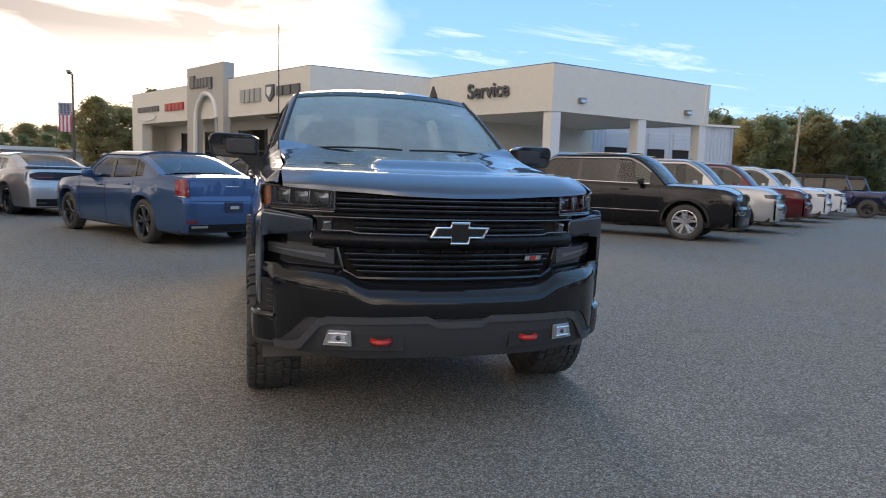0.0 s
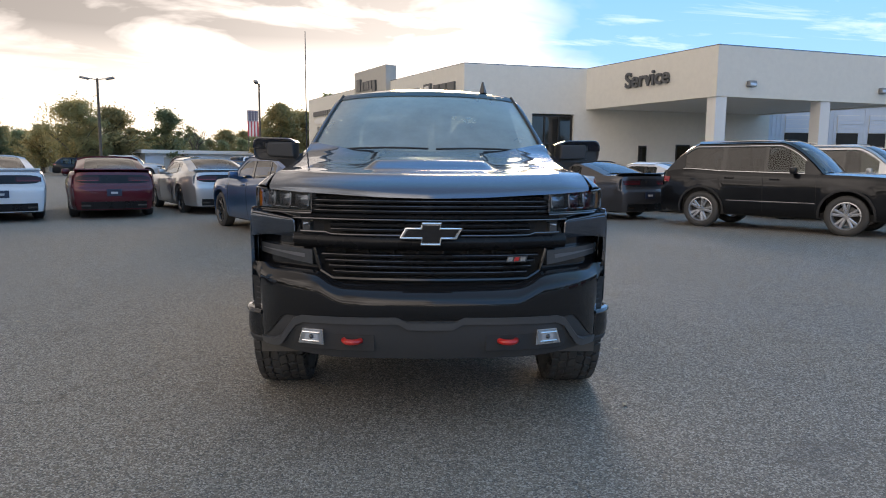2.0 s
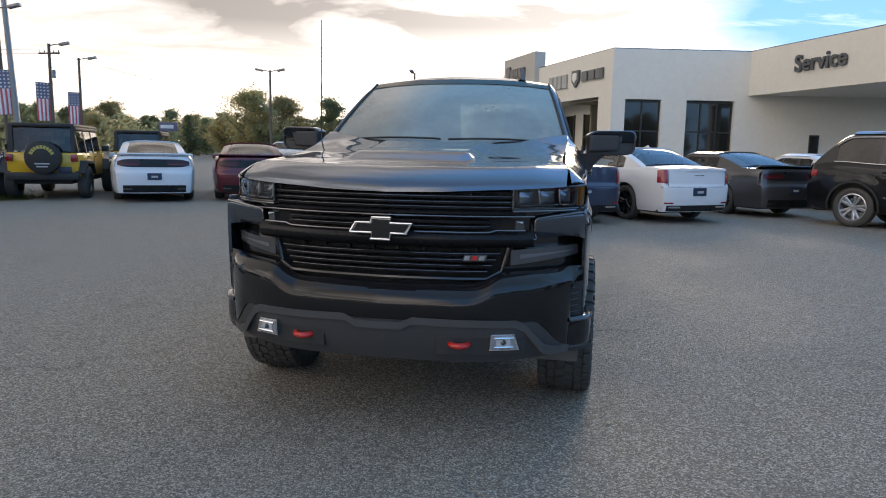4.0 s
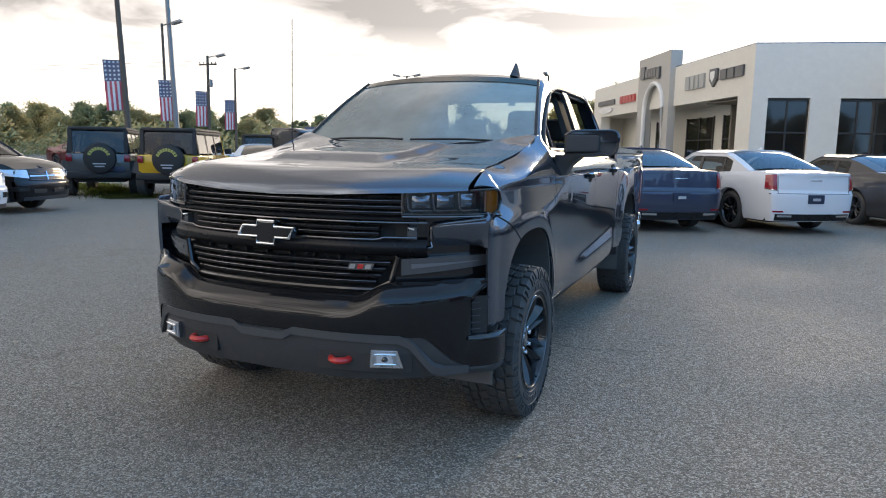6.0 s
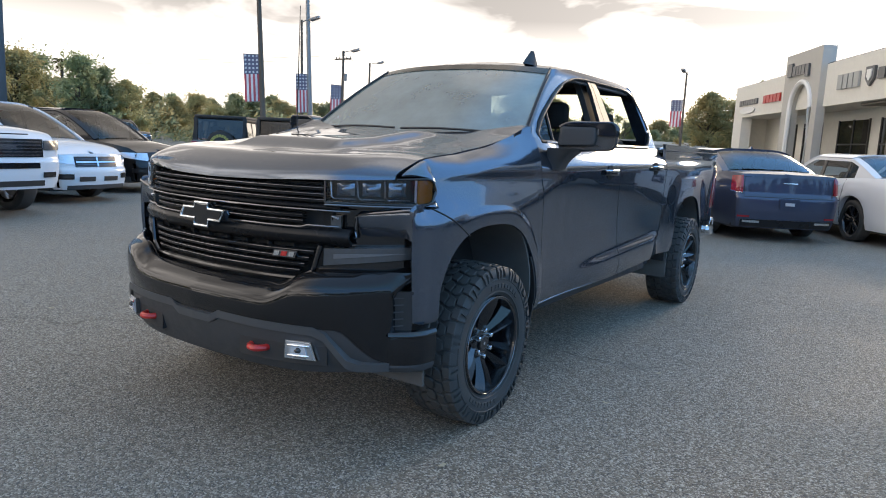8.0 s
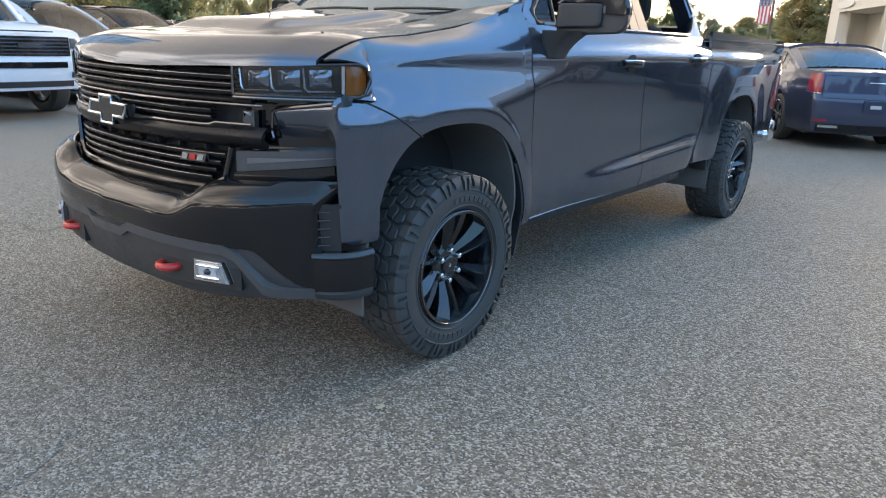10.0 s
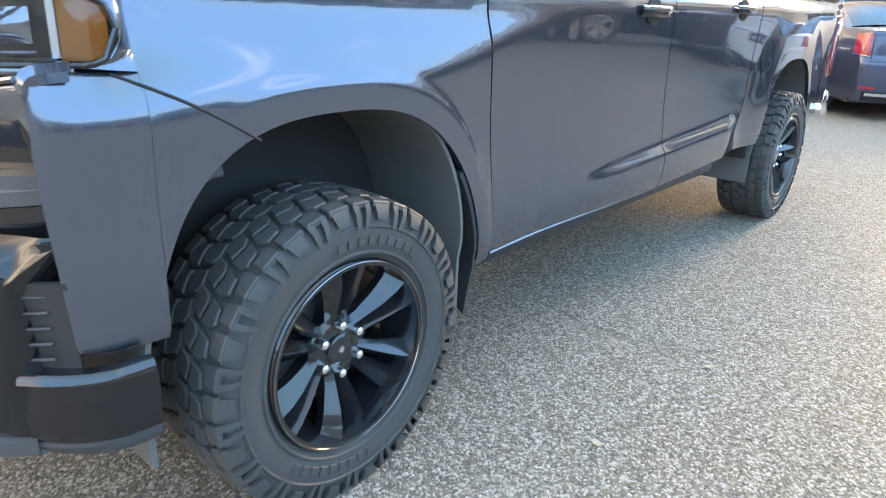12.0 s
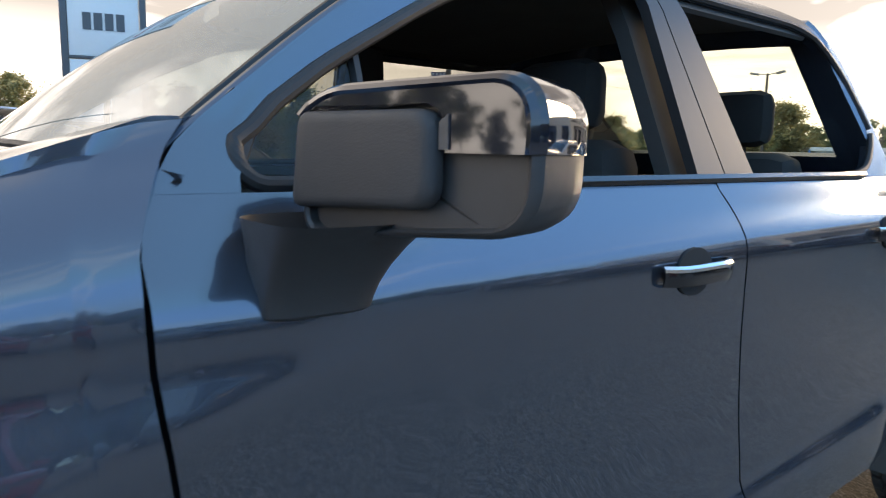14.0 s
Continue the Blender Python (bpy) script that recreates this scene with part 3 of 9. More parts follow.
        # windscreen and rear glass between the roof and the decks
        for name, ra, ya, mt in (("windscreen", rows[0], y0, M["glass"]), ("rear_window", rows[-1], y3, M[gh.get("rear_glass", "glass")])):
            front = name == "windscreen"
            yr_ = y1 if front else y2
            dy0, dy1 = (-0.10, -0.10) if front else (0.06, 0.10)
            P = []
            for q in np.linspace(0.0, 1.0, 11):
                ye = ya + (yr_ - ya) * q
                ze = rail(ye) if q < 1 else rail(yr_)
                xe = wx(ye, ze)
                dy, cr = dy0 + (dy1 - dy0) * q, 0.045 + 0.010 * q + 0.014 * math.sin(math.pi * q)
                P.append([(xe * u, ye + dy * (1 - u * u), ze + 1.35 * cr * (1 - abs(u) ** 4)) for u in np.linspace(-1, 1, 17)])
            P = np.array(P)
            k = gh.get("post", 1) if name == "rear_window" else 1
            part(name, MB().shell(P[:, k:-k] if name != "windscreen" else P[::-1, k:-k], 0.006), mt, top)
            # pillars on both edges of the glass
            for e, sl in (("a", slice(0, k + 1)), ("b", slice(-k - 1, None))):
                part("pillar", MB().shell(P[:, sl], 0.03), self.mat, top)
        # side glass, with pillars between
        cuts = gh["side"]
        zlow = 0.015
        for sx in (1, -1):
            def strip(ya, yb, za, zb_, n, m, off):
                P = []
                for y in np.linspace(ya, yb, n):
                    a, b = za(y), zb_(y)
                    P.append([(sx * (wx(y, z) + off), y, z) for z in np.linspace(a, max(a + 0.004, b), m)])
                return np.array(P) if sx > 0 else np.array(P)[::-1]
            bl = lambda y: float(self.zb(y)) - 0.02
            tp = lambda y: rail(y) + 0.004
            wl = lambda y: float(self.zb(y)) + zlow
            wt = lambda y: max(wl(y) + 0.003, rail(y) - 0.045)
            part("roof_rail", MB().shell(strip(y0 + 0.02, y3 - 0.02, wt, tp, 40, 3, 0.0), 0.02), self.mat, top)
            edge = [y0 + 0.02] + [c for pair in cuts for c in pair] + [y3 - 0.02]
            for i in range(0, len(edge), 2):
                part("pillar", MB().shell(strip(edge[i], edge[i + 1], bl, tp, 8, 6, -0.002), 0.02), self.mat if i in (0, len(edge) - 2) else M["gloss_black"], top)
            for k, (a, b) in enumerate(cuts):
                part("side_window", MB().shell(strip(a, b, wl, wt, 12, 5, -0.010), 0.005), M[gh.get("rear_glass", "glass")] if k and gh.get("trim") else M["glass"], top)
            if gh.get("trim"):
                for fn in (wl, wt):
                    P = [(sx * (wx(y, fn(y)) + 0.010), y, fn(y)) for y in np.linspace(cuts[0][0] - 0.02, cuts[-1][1] + 0.02, 30)]
                    part("window_trim", MB().tube(P, 0.017, 6), M["chrome"], top)
            # door mirror
            ym = cuts[0][0] + 0.16
            zb = float(self.zb(ym))
            xm = self.w(ym, zb)
            part("door_mirror", MB().box((sx * xm - 0.03 + sx * 0.10 - 0.08, ym - 0.07, zb - 0.0), (sx * xm + sx * 0.10 + 0.11 - 0.03, ym + 0.05, zb + 0.14), 0.035).box((sx * (xm - 0.05) - 0.05, ym - 0.04, zb - 0.01), (sx * (xm + 0.02) + 0.05, ym + 0.03, zb + 0.05), 0.012),
                 self.mat if s.get("mirror", True) else M["black_plastic"], top)
            # door shut lines and handles
            for yd in s.get("doors", ()):
                zl = s["sill"] + 0.05
                P = [(sx * (self.w(yd, z) + 0.001), yd + 0.03 * (z - 0.6), z) for z in np.linspace(zl, float(self.zb(yd)) - 0.01, 10)]
                part("shut_line", MB().tube(P, 0.004, 5), M["underbody"], top)
            for yh in s.get("handles", ()):
                zh = float(self.zb(yh)) - 0.12
                xx = self.w(yh, zh)
                part("door_handle", MB().box((sx * xx + (-0.02 if sx > 0 else -0.028), yh - 0.10, zh - 0.018), (sx * xx + (0.028 if sx > 0 else 0.02), yh + 0.10, zh + 0.018), 0.012), self.mat, top)
        # seats and dash seen through the glass
        zb = float(self.zb((y1 + y2) / 2))
        cab = MB()
        cab.box((-s["W"] * 0.80, y0 + 0.10, s["sill"] + 0.10), (s["W"] * 0.80, y3 - 0.10, zb - 0.28))
        cab.box((-s["W"] * 0.76, y0 + 0.05, zb - 0.3), (s["W"] * 0.76, y0 + 0.55, zb - 0.02), 0.05)
        part("cabin_floor", cab, M["cabin"], top)
        rows_y = gh.get("seats", (y1 + 0.75, y2 - 0.1))
        for ry in rows_y:
            for x in (-0.40, 0.40):
                part("seat", MB().box((x - 0.25, ry - 0.08, zb - 0.5), (x + 0.25, ry + 0.10, zb + 0.14), 0.06).box((x - 0.13, ry - 0.02, zb + 0.12), (x + 0.13, ry + 0.09, zb + 0.32), 0.04), M["seat"], top)

    def plate(self, rear, z, w=0.16, h=0.08, x=0.0):
        p = self.sticker("number_plate", x - w, x + w, z - h, z + h, rear, M["plate_dark"], "dark dealer plate with pale print", 0.02, 2, 2)
        q = self.sticker("plate_print", x - w * 0.45, x + w * 0.45, z - h * 0.35, z + h * 0.25, rear, M["plate_mark"], "", 0.036, 2, 2, p)


SEDAN = dict(L=5.0, W=0.95, sill=0.24, yf=0.92, yr=3.95, R=0.365, rim=(0.262, 5, "split", "black_wheel"), haunch=0.02, lean_r=0.05, lean_f=0.06, tail=0.12, bow=0.09, round=0.7,
             belt=([0, 0.25, 1.3, 2.2, 3.2, 4.2, 4.7, 5.0], [0.84, 0.93, 1.02, 1.03, 1.06, 1.11, 1.12, 1.10]), doors=(1.45, 2.55, 3.6), handles=(2.35, 3.4),
             gh=dict(pr=1.25, cowl=1.42, rf=2.20, rr=3.42, deck=4.32, z=1.48, inset=0.06, side=((1.75, 2.52), (2.62, 3.40), (3.45, 3.72)), tumble=0.52, rear_glass="tint"))
COUPE = dict(L=4.98, W=0.955, sill=0.22, yf=0.95, yr=3.87, R=0.36, rim=(0.252, 5, "split", "black_wheel"), haunch=0.03, lean_r=0.10, lean_f=-0.02, tail=0.10, nose=0.10,
             belt=([0, 0.2, 1.5, 2.4, 3.2, 3.7, 4.3, 4.98], [0.86, 0.93, 1.00, 1.01, 1.04, 1.09, 1.11, 1.08]), doors=(1.62, 3.02), handles=(2.8,),
             gh=dict(post=2, cowl=1.62, rf=2.42, rr=3.30, deck=4.32, z=1.44, inset=0.09, side=((1.95, 2.95), (3.05, 3.45)), tumble=0.62, pr=1.3, rear_glass="tint"))
SUV = dict(L=4.92, W=0.965, sill=0.33, yf=1.02, yr=3.95, R=0.402, rim=(0.270, 5, "split", "alloy"), haunch=0.022, lean_r=0.22, lean_f=0.10, nose=0.16, tail=0.12, round=0.75, bow=0.12, arch=1.2,
           belt=([0, 0.2, 0.7, 1.25, 2.3, 3.5, 4.4, 4.92], [1.04, 1.13, 1.175, 1.195, 1.210, 1.235, 1.28, 1.25]), doors=(1.58, 2.62, 3.55), handles=(2.4, 3.35),
           gh=dict(cowl=1.52, rf=2.42, rr=4.15, deck=4.84, z=1.89, inset=0.06, side=((1.86, 2.60), (2.66, 3.48), (3.58, 4.42)), tumble=0.50, rear_glass="privacy", trim=True, pf=1.6, pr=1.45))
CROSS = dict(L=4.85, W=0.92, sill=0.26, yf=0.95, yr=3.84, R=0.355, rim=(0.245, 10, "thin", "alloy"), haunch=0.02, lean_r=0.2, lean_f=0.16, nose=0.20, round=0.80, bow=0.11, arch=1.15,
             belt=([0, 0.2, 1.2, 2.2, 3.4, 4.3, 4.85], [0.86, 0.96, 1.08, 1.10, 1.13, 1.17, 1.14]), doors=(1.5, 2.5, 3.4), handles=(2.3, 3.2),
             gh=dict(cowl=1.05, rf=2.25, rr=4.1, deck=4.72, z=1.70, inset=0.05, side=((1.60, 2.45), (2.55, 3.4), (3.5, 4.2)), tumble=0.46, rear_glass="privacy", pr=1.2))
PICKUP = dict(L=5.80, W=1.02, sill=0.42, yf=0.98, yr=4.65, R=0.41, rim=(0.27, 6, "split", "alloy"), haunch=0.02, lean_r=0.02, lean_f=0.02, nose=0.10, arch=1.2,
              belt=([0, 0.15, 1.3, 2.2, 3.7, 4.3, 5.8], [1.12, 1.21, 1.30, 1.32, 1.34, 1.36, 1.37]), doors=(1.55, 2.65, 3.7), handles=(2.4, 3.4), inset=0.15, tw=0.28,
              gh=dict(cowl=1.38, rf=2.10, rr=3.45, deck=3.80, z=1.93, inset=0.07, side=((1.72, 2.60), (2.72, 3.5)), tumble=0.50, rear_glass="privacy", pr=1.2))

P = {}
P["blue"] = paint("blue_metallic_paint", (0.045, 0.115, 0.240), 0.5)
P["slate"] = paint("slate_blue_metallic_paint", (0.05, 0.062, 0.10), 0.5)
P["silver"] = paint("silver_metallic_paint", (0.52, 0.53, 0.54), 0.6)
P["maroon"] = paint("maroon_metallic_paint", (0.115, 0.011, 0.018), 0.4)
P["white"] = paint("white_paint", (0.72, 0.73, 0.75), 0.0)
P["granite"] = paint("granite_grey_paint", (0.075, 0.072, 0.075), 0.4)
P["black"] = paint("black_paint", (0.004, 0.004, 0.005), 0.1, coat_ior=1.36)
P["yellow"] = paint("amber_yellow_paint", (0.75, 0.40, 0.03), 0.0)
P["grey"] = paint("gunmetal_grey_paint", (0.13, 0.13, 0.125), 0.3)
P["royal"] = paint("royal_blue_paint", (0.02, 0.03, 0.12), 0.3)
P["red"] = paint("red_paint", (0.30, 0.010, 0.012), 0.2)


def sedan(mat, label, heading, at):
    c = Car(SEDAN, mat, label, heading, at, "sedan")
    W = 0.86
    for s in (-1, 1):
        tl = c.wrap("tail_lamp", s, 0.735, 0.93, lambda q: 0.80 + 0.03 * q, lambda q: 1.080 - 0.02 * q, True, M["red_lens"], "tall red tail lamp", 0.012, 14, 6)
        c.wrap("lamp_edge", s, 0.730, 0.935, lambda q: 0.788 + 0.03 * q, lambda q: 0.800 + 0.03 * q, True, M["chrome"], "", 0.016, 14, 2, tl)
        c.sticker("exhaust_tip", s * 0.58 - 0.13, s * 0.58 + 0.13, 0.315, 0.352, True, M["chrome"], "chrome exhaust tip", 0.020, 4, 2)
        c.sticker("reflector", s * 0.70 - 0.09, s * 0.70 + 0.09, 0.40, 0.43, True, M["red_lens"], "", 0.012, 3, 1)
        c.wrap("headlamp", s, 0.46, 0.96, 0.66, 0.78, False, M["clear_lens"])
    c.sticker("diffuser", -0.74, 0.74, 0.25, 0.37, True, M["satin_black"], "", 0.010, 10, 2)
    c.sticker("boot_lid_line", -0.64, 0.64, 0.745, 0.753, True, M["underbody"], "", 0.003, 10, 1)
    c.sticker("boot_lip", -0.72, 0.72, 1.060, 1.078, True, mat, "", 0.026, 12, 2)
    for s in (-1, 1):
        c.sticker("boot_lid_line", s * 0.715 - 0.004, s * 0.715 + 0.004, 0.75, 1.06, True, M["underbody"], "", 0.003, 1, 6)
    c.sticker("bumper_line", -0.86, 0.86, 0.735, 0.741, True, M["underbody"], "", 0.002, 12, 1)
    c.sticker("badge", -0.12, 0.12, 0.965, 0.980, True, M["chrome"], "", 0.012, 4, 1)
    c.sticker("grille", -0.42, 0.42, 0.50, 0.76, False, M["dark_chrome"], "", 0.010, 8, 4)
    c.plate(True, 0.64)
    part("roof_antenna", MB().add([(0, 3.3, 1.52), (0.02, 3.48, 1.52), (-0.02, 3.48, 1.52), (0, 3.46, 1.575)], [(0, 1, 3), (0, 3, 2), (1, 2, 3), (0, 2, 1)]), mat, c.top)
    return c


def coupe(mat, label, heading, at, stripe=True):
    c = Car(COUPE, mat, label, heading, at, "coupe")
    P_ = []
    for x in np.linspace(-0.80, 0.80, 25):
        k = 0.095 * (1 - abs(x / 0.805) ** 7) ** 0.5
        P_.append([(x, c.end_y(x, z, True) + 0.010, z) for z in np.linspace(0.935 - k, 0.935 + k, 6)])
    part("tail_panel", MB().shell(np.array(P_)[::-1], 0.02), M["satin_black"], c.top, "black full-width tail panel")
    for s in (-1, 1):
        a, b = sorted((s * 0.30, s * 0.80))
        c.sticker("tail_lamp", a, b, 0.885, 0.985, True, M["dark_lamp"], "smoked red tail lamp", 0.018, 6, 3)
        c.sticker("lamp_ring", a + 0.03, b - 0.03, 0.900, 0.910, True, M["red_lens"], "", 0.022, 6, 1)
        c.sticker("exhaust_tip", s * 0.60 - 0.10, s * 0.60 + 0.10, 0.30, 0.34, True, M["dark_chrome"], "", 0.014, 4, 2)
        c.sticker("headlamp", s * 0.62 - 0.18, s * 0.62 + 0.18, 0.66, 0.80, False, M["clear_lens"], "", 0.012, 4, 3)
    c.sticker("diffuser", -0.70, 0.70, 0.24, 0.41, True, M["satin_black"], "", 0.012, 12, 3)
    c.plate(True, 0.62)
    P_ = []
    for x in np.linspace(-0.80, 0.80, 13):
        P_.append([(x, 4.84 - 0.10 * (x / 0.8) ** 2, 1.10), (x, 4.92 - 0.10 * (x / 0.8) ** 2, 1.155), (x, 5.00 - 0.10 * (x / 0.8) ** 2, 1.175)])
    part("spoiler", MB().shell(np.array(P_), 0.025), mat if stripe else M["gloss_black"], c.top)
    c.sticker("grille", -0.80, 0.80, 0.64, 0.80, False, M["gloss_black"], "", 0.008, 10, 3)
    return c


def suv(mat, label, heading, at, spec=SUV, seven=True):
    c = Car(spec, mat, label, heading, at, "suv")
    z = 0.965 if spec is SUV else 0.80
    for s in (-1, 1):
        hl = c.wrap("headlamp", s, 0.46, 1.06, lambda q: z - (0.075 if seven else 0.11) + (0.045 if seven else 0.08) * q, lambda q: z + 0.055 + 0.010 * q, False, M["lamp_dark"] if seven else M["clear_lens"], "clear headlamp in a dark bezel" if seven else "wide clear headlamp", 0.012)
        c.wrap("headlamp_lens", s, 0.56, 0.78, z - 0.030, z + 0.030, False, M["projector"] if seven else M["clear_lens"], "", 0.017, 10, 3, hl)
        fo = c.wrap("fog_lamp", s, 0.52, 0.80, z - 0.36, z - 0.27, False, M["chrome"] if seven else M["satin_black"], "", 0.012, 8, 3)
        c.wrap("fog_lens", s, 0.56, 0.76, z - 0.34, z - 0.29, False, M["lamp_dark"], "", 0.017, 8, 3, fo)
        c.wrap("tail_lamp", s, 0.55, 1.02, 1.00, 1.12, True, M["red_lens"], "red tail lamp", 0.012)
    g = c.sticker("grille", -0.45, 0.45, z - (0.09 if seven else 0.15), z + (0.07 if seven else 0.03), False, M["satin_black"], "", 0.010, 8, 3)
    if seven:
        for k in range(7):
            x = -0.378 + k * 0.126
            sl = c.sticker("grille_slot", x - 0.050, x + 0.050, z - 0.085, z + 0.065, False, M["chrome"], "chrome-framed upright slot", 0.020, 2, 4, None)
            c.sticker("slot_mesh", x - 0.030, x + 0.030, z - 0.068, z + 0.048, False, M["satin_black"], "", 0.026, 2, 4, sl)
    else:
        c.sticker("grille_bar", -0.44, 0.44, z - 0.075, z - 0.050, False, M["chrome"], "", 0.022, 8, 1, g)
        c.sticker("grille_bar", -0.016, 0.016, z - 0.145, z + 0.025, False, M["chrome"], "", 0.024, 1, 4, g)
        for k in range(6):
            c.sticker("grille_mesh", -0.43, 0.43, z - 0.140 + k * 0.028, z - 0.134 + k * 0.028, False, M["dark_chrome"], "", 0.016, 8, 1, g)
        for s in (-1, 1):
            a, b = sorted((s * 0.10, s * 0.42))
            c.sticker("lower_intake", a, b, z - 0.40, z - 0.32, False, M["black_plastic"], "", 0.012, 4, 2)
    if seven:
        c.sticker("lower_intake", -0.50, 0.50, z - 0.42, z - 0.24, False, M["black_plastic"], "", 0.010, 8, 3)
    c.sticker("skid_plate", -0.62, 0.62, spec["sill"] + 0.0, spec["sill"] + 0.07, False, M["grey_plastic"], "", 0.014, 8, 2)
    c.plate(True, 0.85)
    for sx in (1, -1):
        zz = spec["gh"]["z"]
        part("roof_bar", MB().tube([(sx * 0.60, y, zz - 0.02 + 0.035 * math.sin(math.pi * (y - 2.1) / 1.9)) for y in np.linspace(2.1, 4.0, 12)], 0.014, 6), M["chrome"] if spec is SUV else M["black_plastic"], c.top)
        # grey cladding round the wheel openings and along the sill
        for yc in (spec["yf"], spec["yr"]):
            R = spec["R"]
            Q = []
            for a in np.linspace(-0.25, math.pi + 0.25, 26):
                row = []
                for r in (spec.get("arch", 1.16) * R * 1.0, spec.get("arch", 1.16) * R * 1.09):
                    y, zq = yc - r * math.cos(a), max(spec["sill"], R + r * math.sin(a))
                    row.append((sx * (c.w(y, zq) + 0.012), y, zq))
                Q.append(row)
            Q = np.array(Q)
            part("arch_trim", MB().shell(Q if sx < 0 else Q[::-1], 0.02), M["black_plastic"] if seven else mat, c.top)
        y0, y1 = spec["yf"] + spec["R"] * 1.25, spec["yr"] - spec["R"] * 1.25
        part("door_badge_strip", MB().box((sx * (c.w(2.4, 0.62) + 0.002) - 0.008, y0 + 0.05, 0.60), (sx * (c.w(2.4, 0.62) + 0.002) + 0.008, y1 - 0.05, 0.63), 0.004), M["dark_chrome"] if seven else mat, c.top)
    return c


def ram(mat, label, heading, at):
    c = Car(PICKUP, mat, label, heading, at, "pickup")
    g = c.sticker("grille", -0.60, 0.60, 0.88, 1.14, False, M["gloss_black"], "black barred grille", 0.012, 10, 4)
    for k in range(5):
        c.sticker("grille_bar", -0.57, 0.57, 0.90 + k * 0.048, 0.918 + k * 0.048, False, M["dark_chrome"], "", 0.026, 10, 1, g)
    c.sticker("badge", -0.16, 0.16, 0.99, 1.05, False, M["dark_chrome"], "", 0.036, 4, 2)
    for s in (-1, 1):
        a, b = sorted((s * 0.62, s * 0.92))
        c.sticker("headlamp", a, b, 0.98, 1.12, False, M["smoke_lens"], "", 0.016, 6, 3)
        a, b = sorted((s * 0.58, s * 0.80))
        c.sticker("fog_lamp", a, b, 0.58, 0.66, False, M["gloss_black"], "", 0.016, 4, 2)
        a, b = sorted((s * 0.75, s * 0.95))
        c.sticker("tail_lamp", a, b, 0.9, 1.25, True, M["red_lens"], "", 0.016, 4, 3)
    c.sticker("intake", -0.52, 0.52, 0.72, 0.80, False, M["gloss_black"], "", 0.012, 8, 2)
    c.sticker("lower_intake", -0.60, 0.60, 0.46, 0.54, False, M["black_plastic"], "", 0.012, 8, 2)
    part("bonnet_edge", MB().box((-0.4, -0.08, 1.195), (0.4, -0.02, 1.215), 0.008), M["gloss_black"], c.top)
    return c


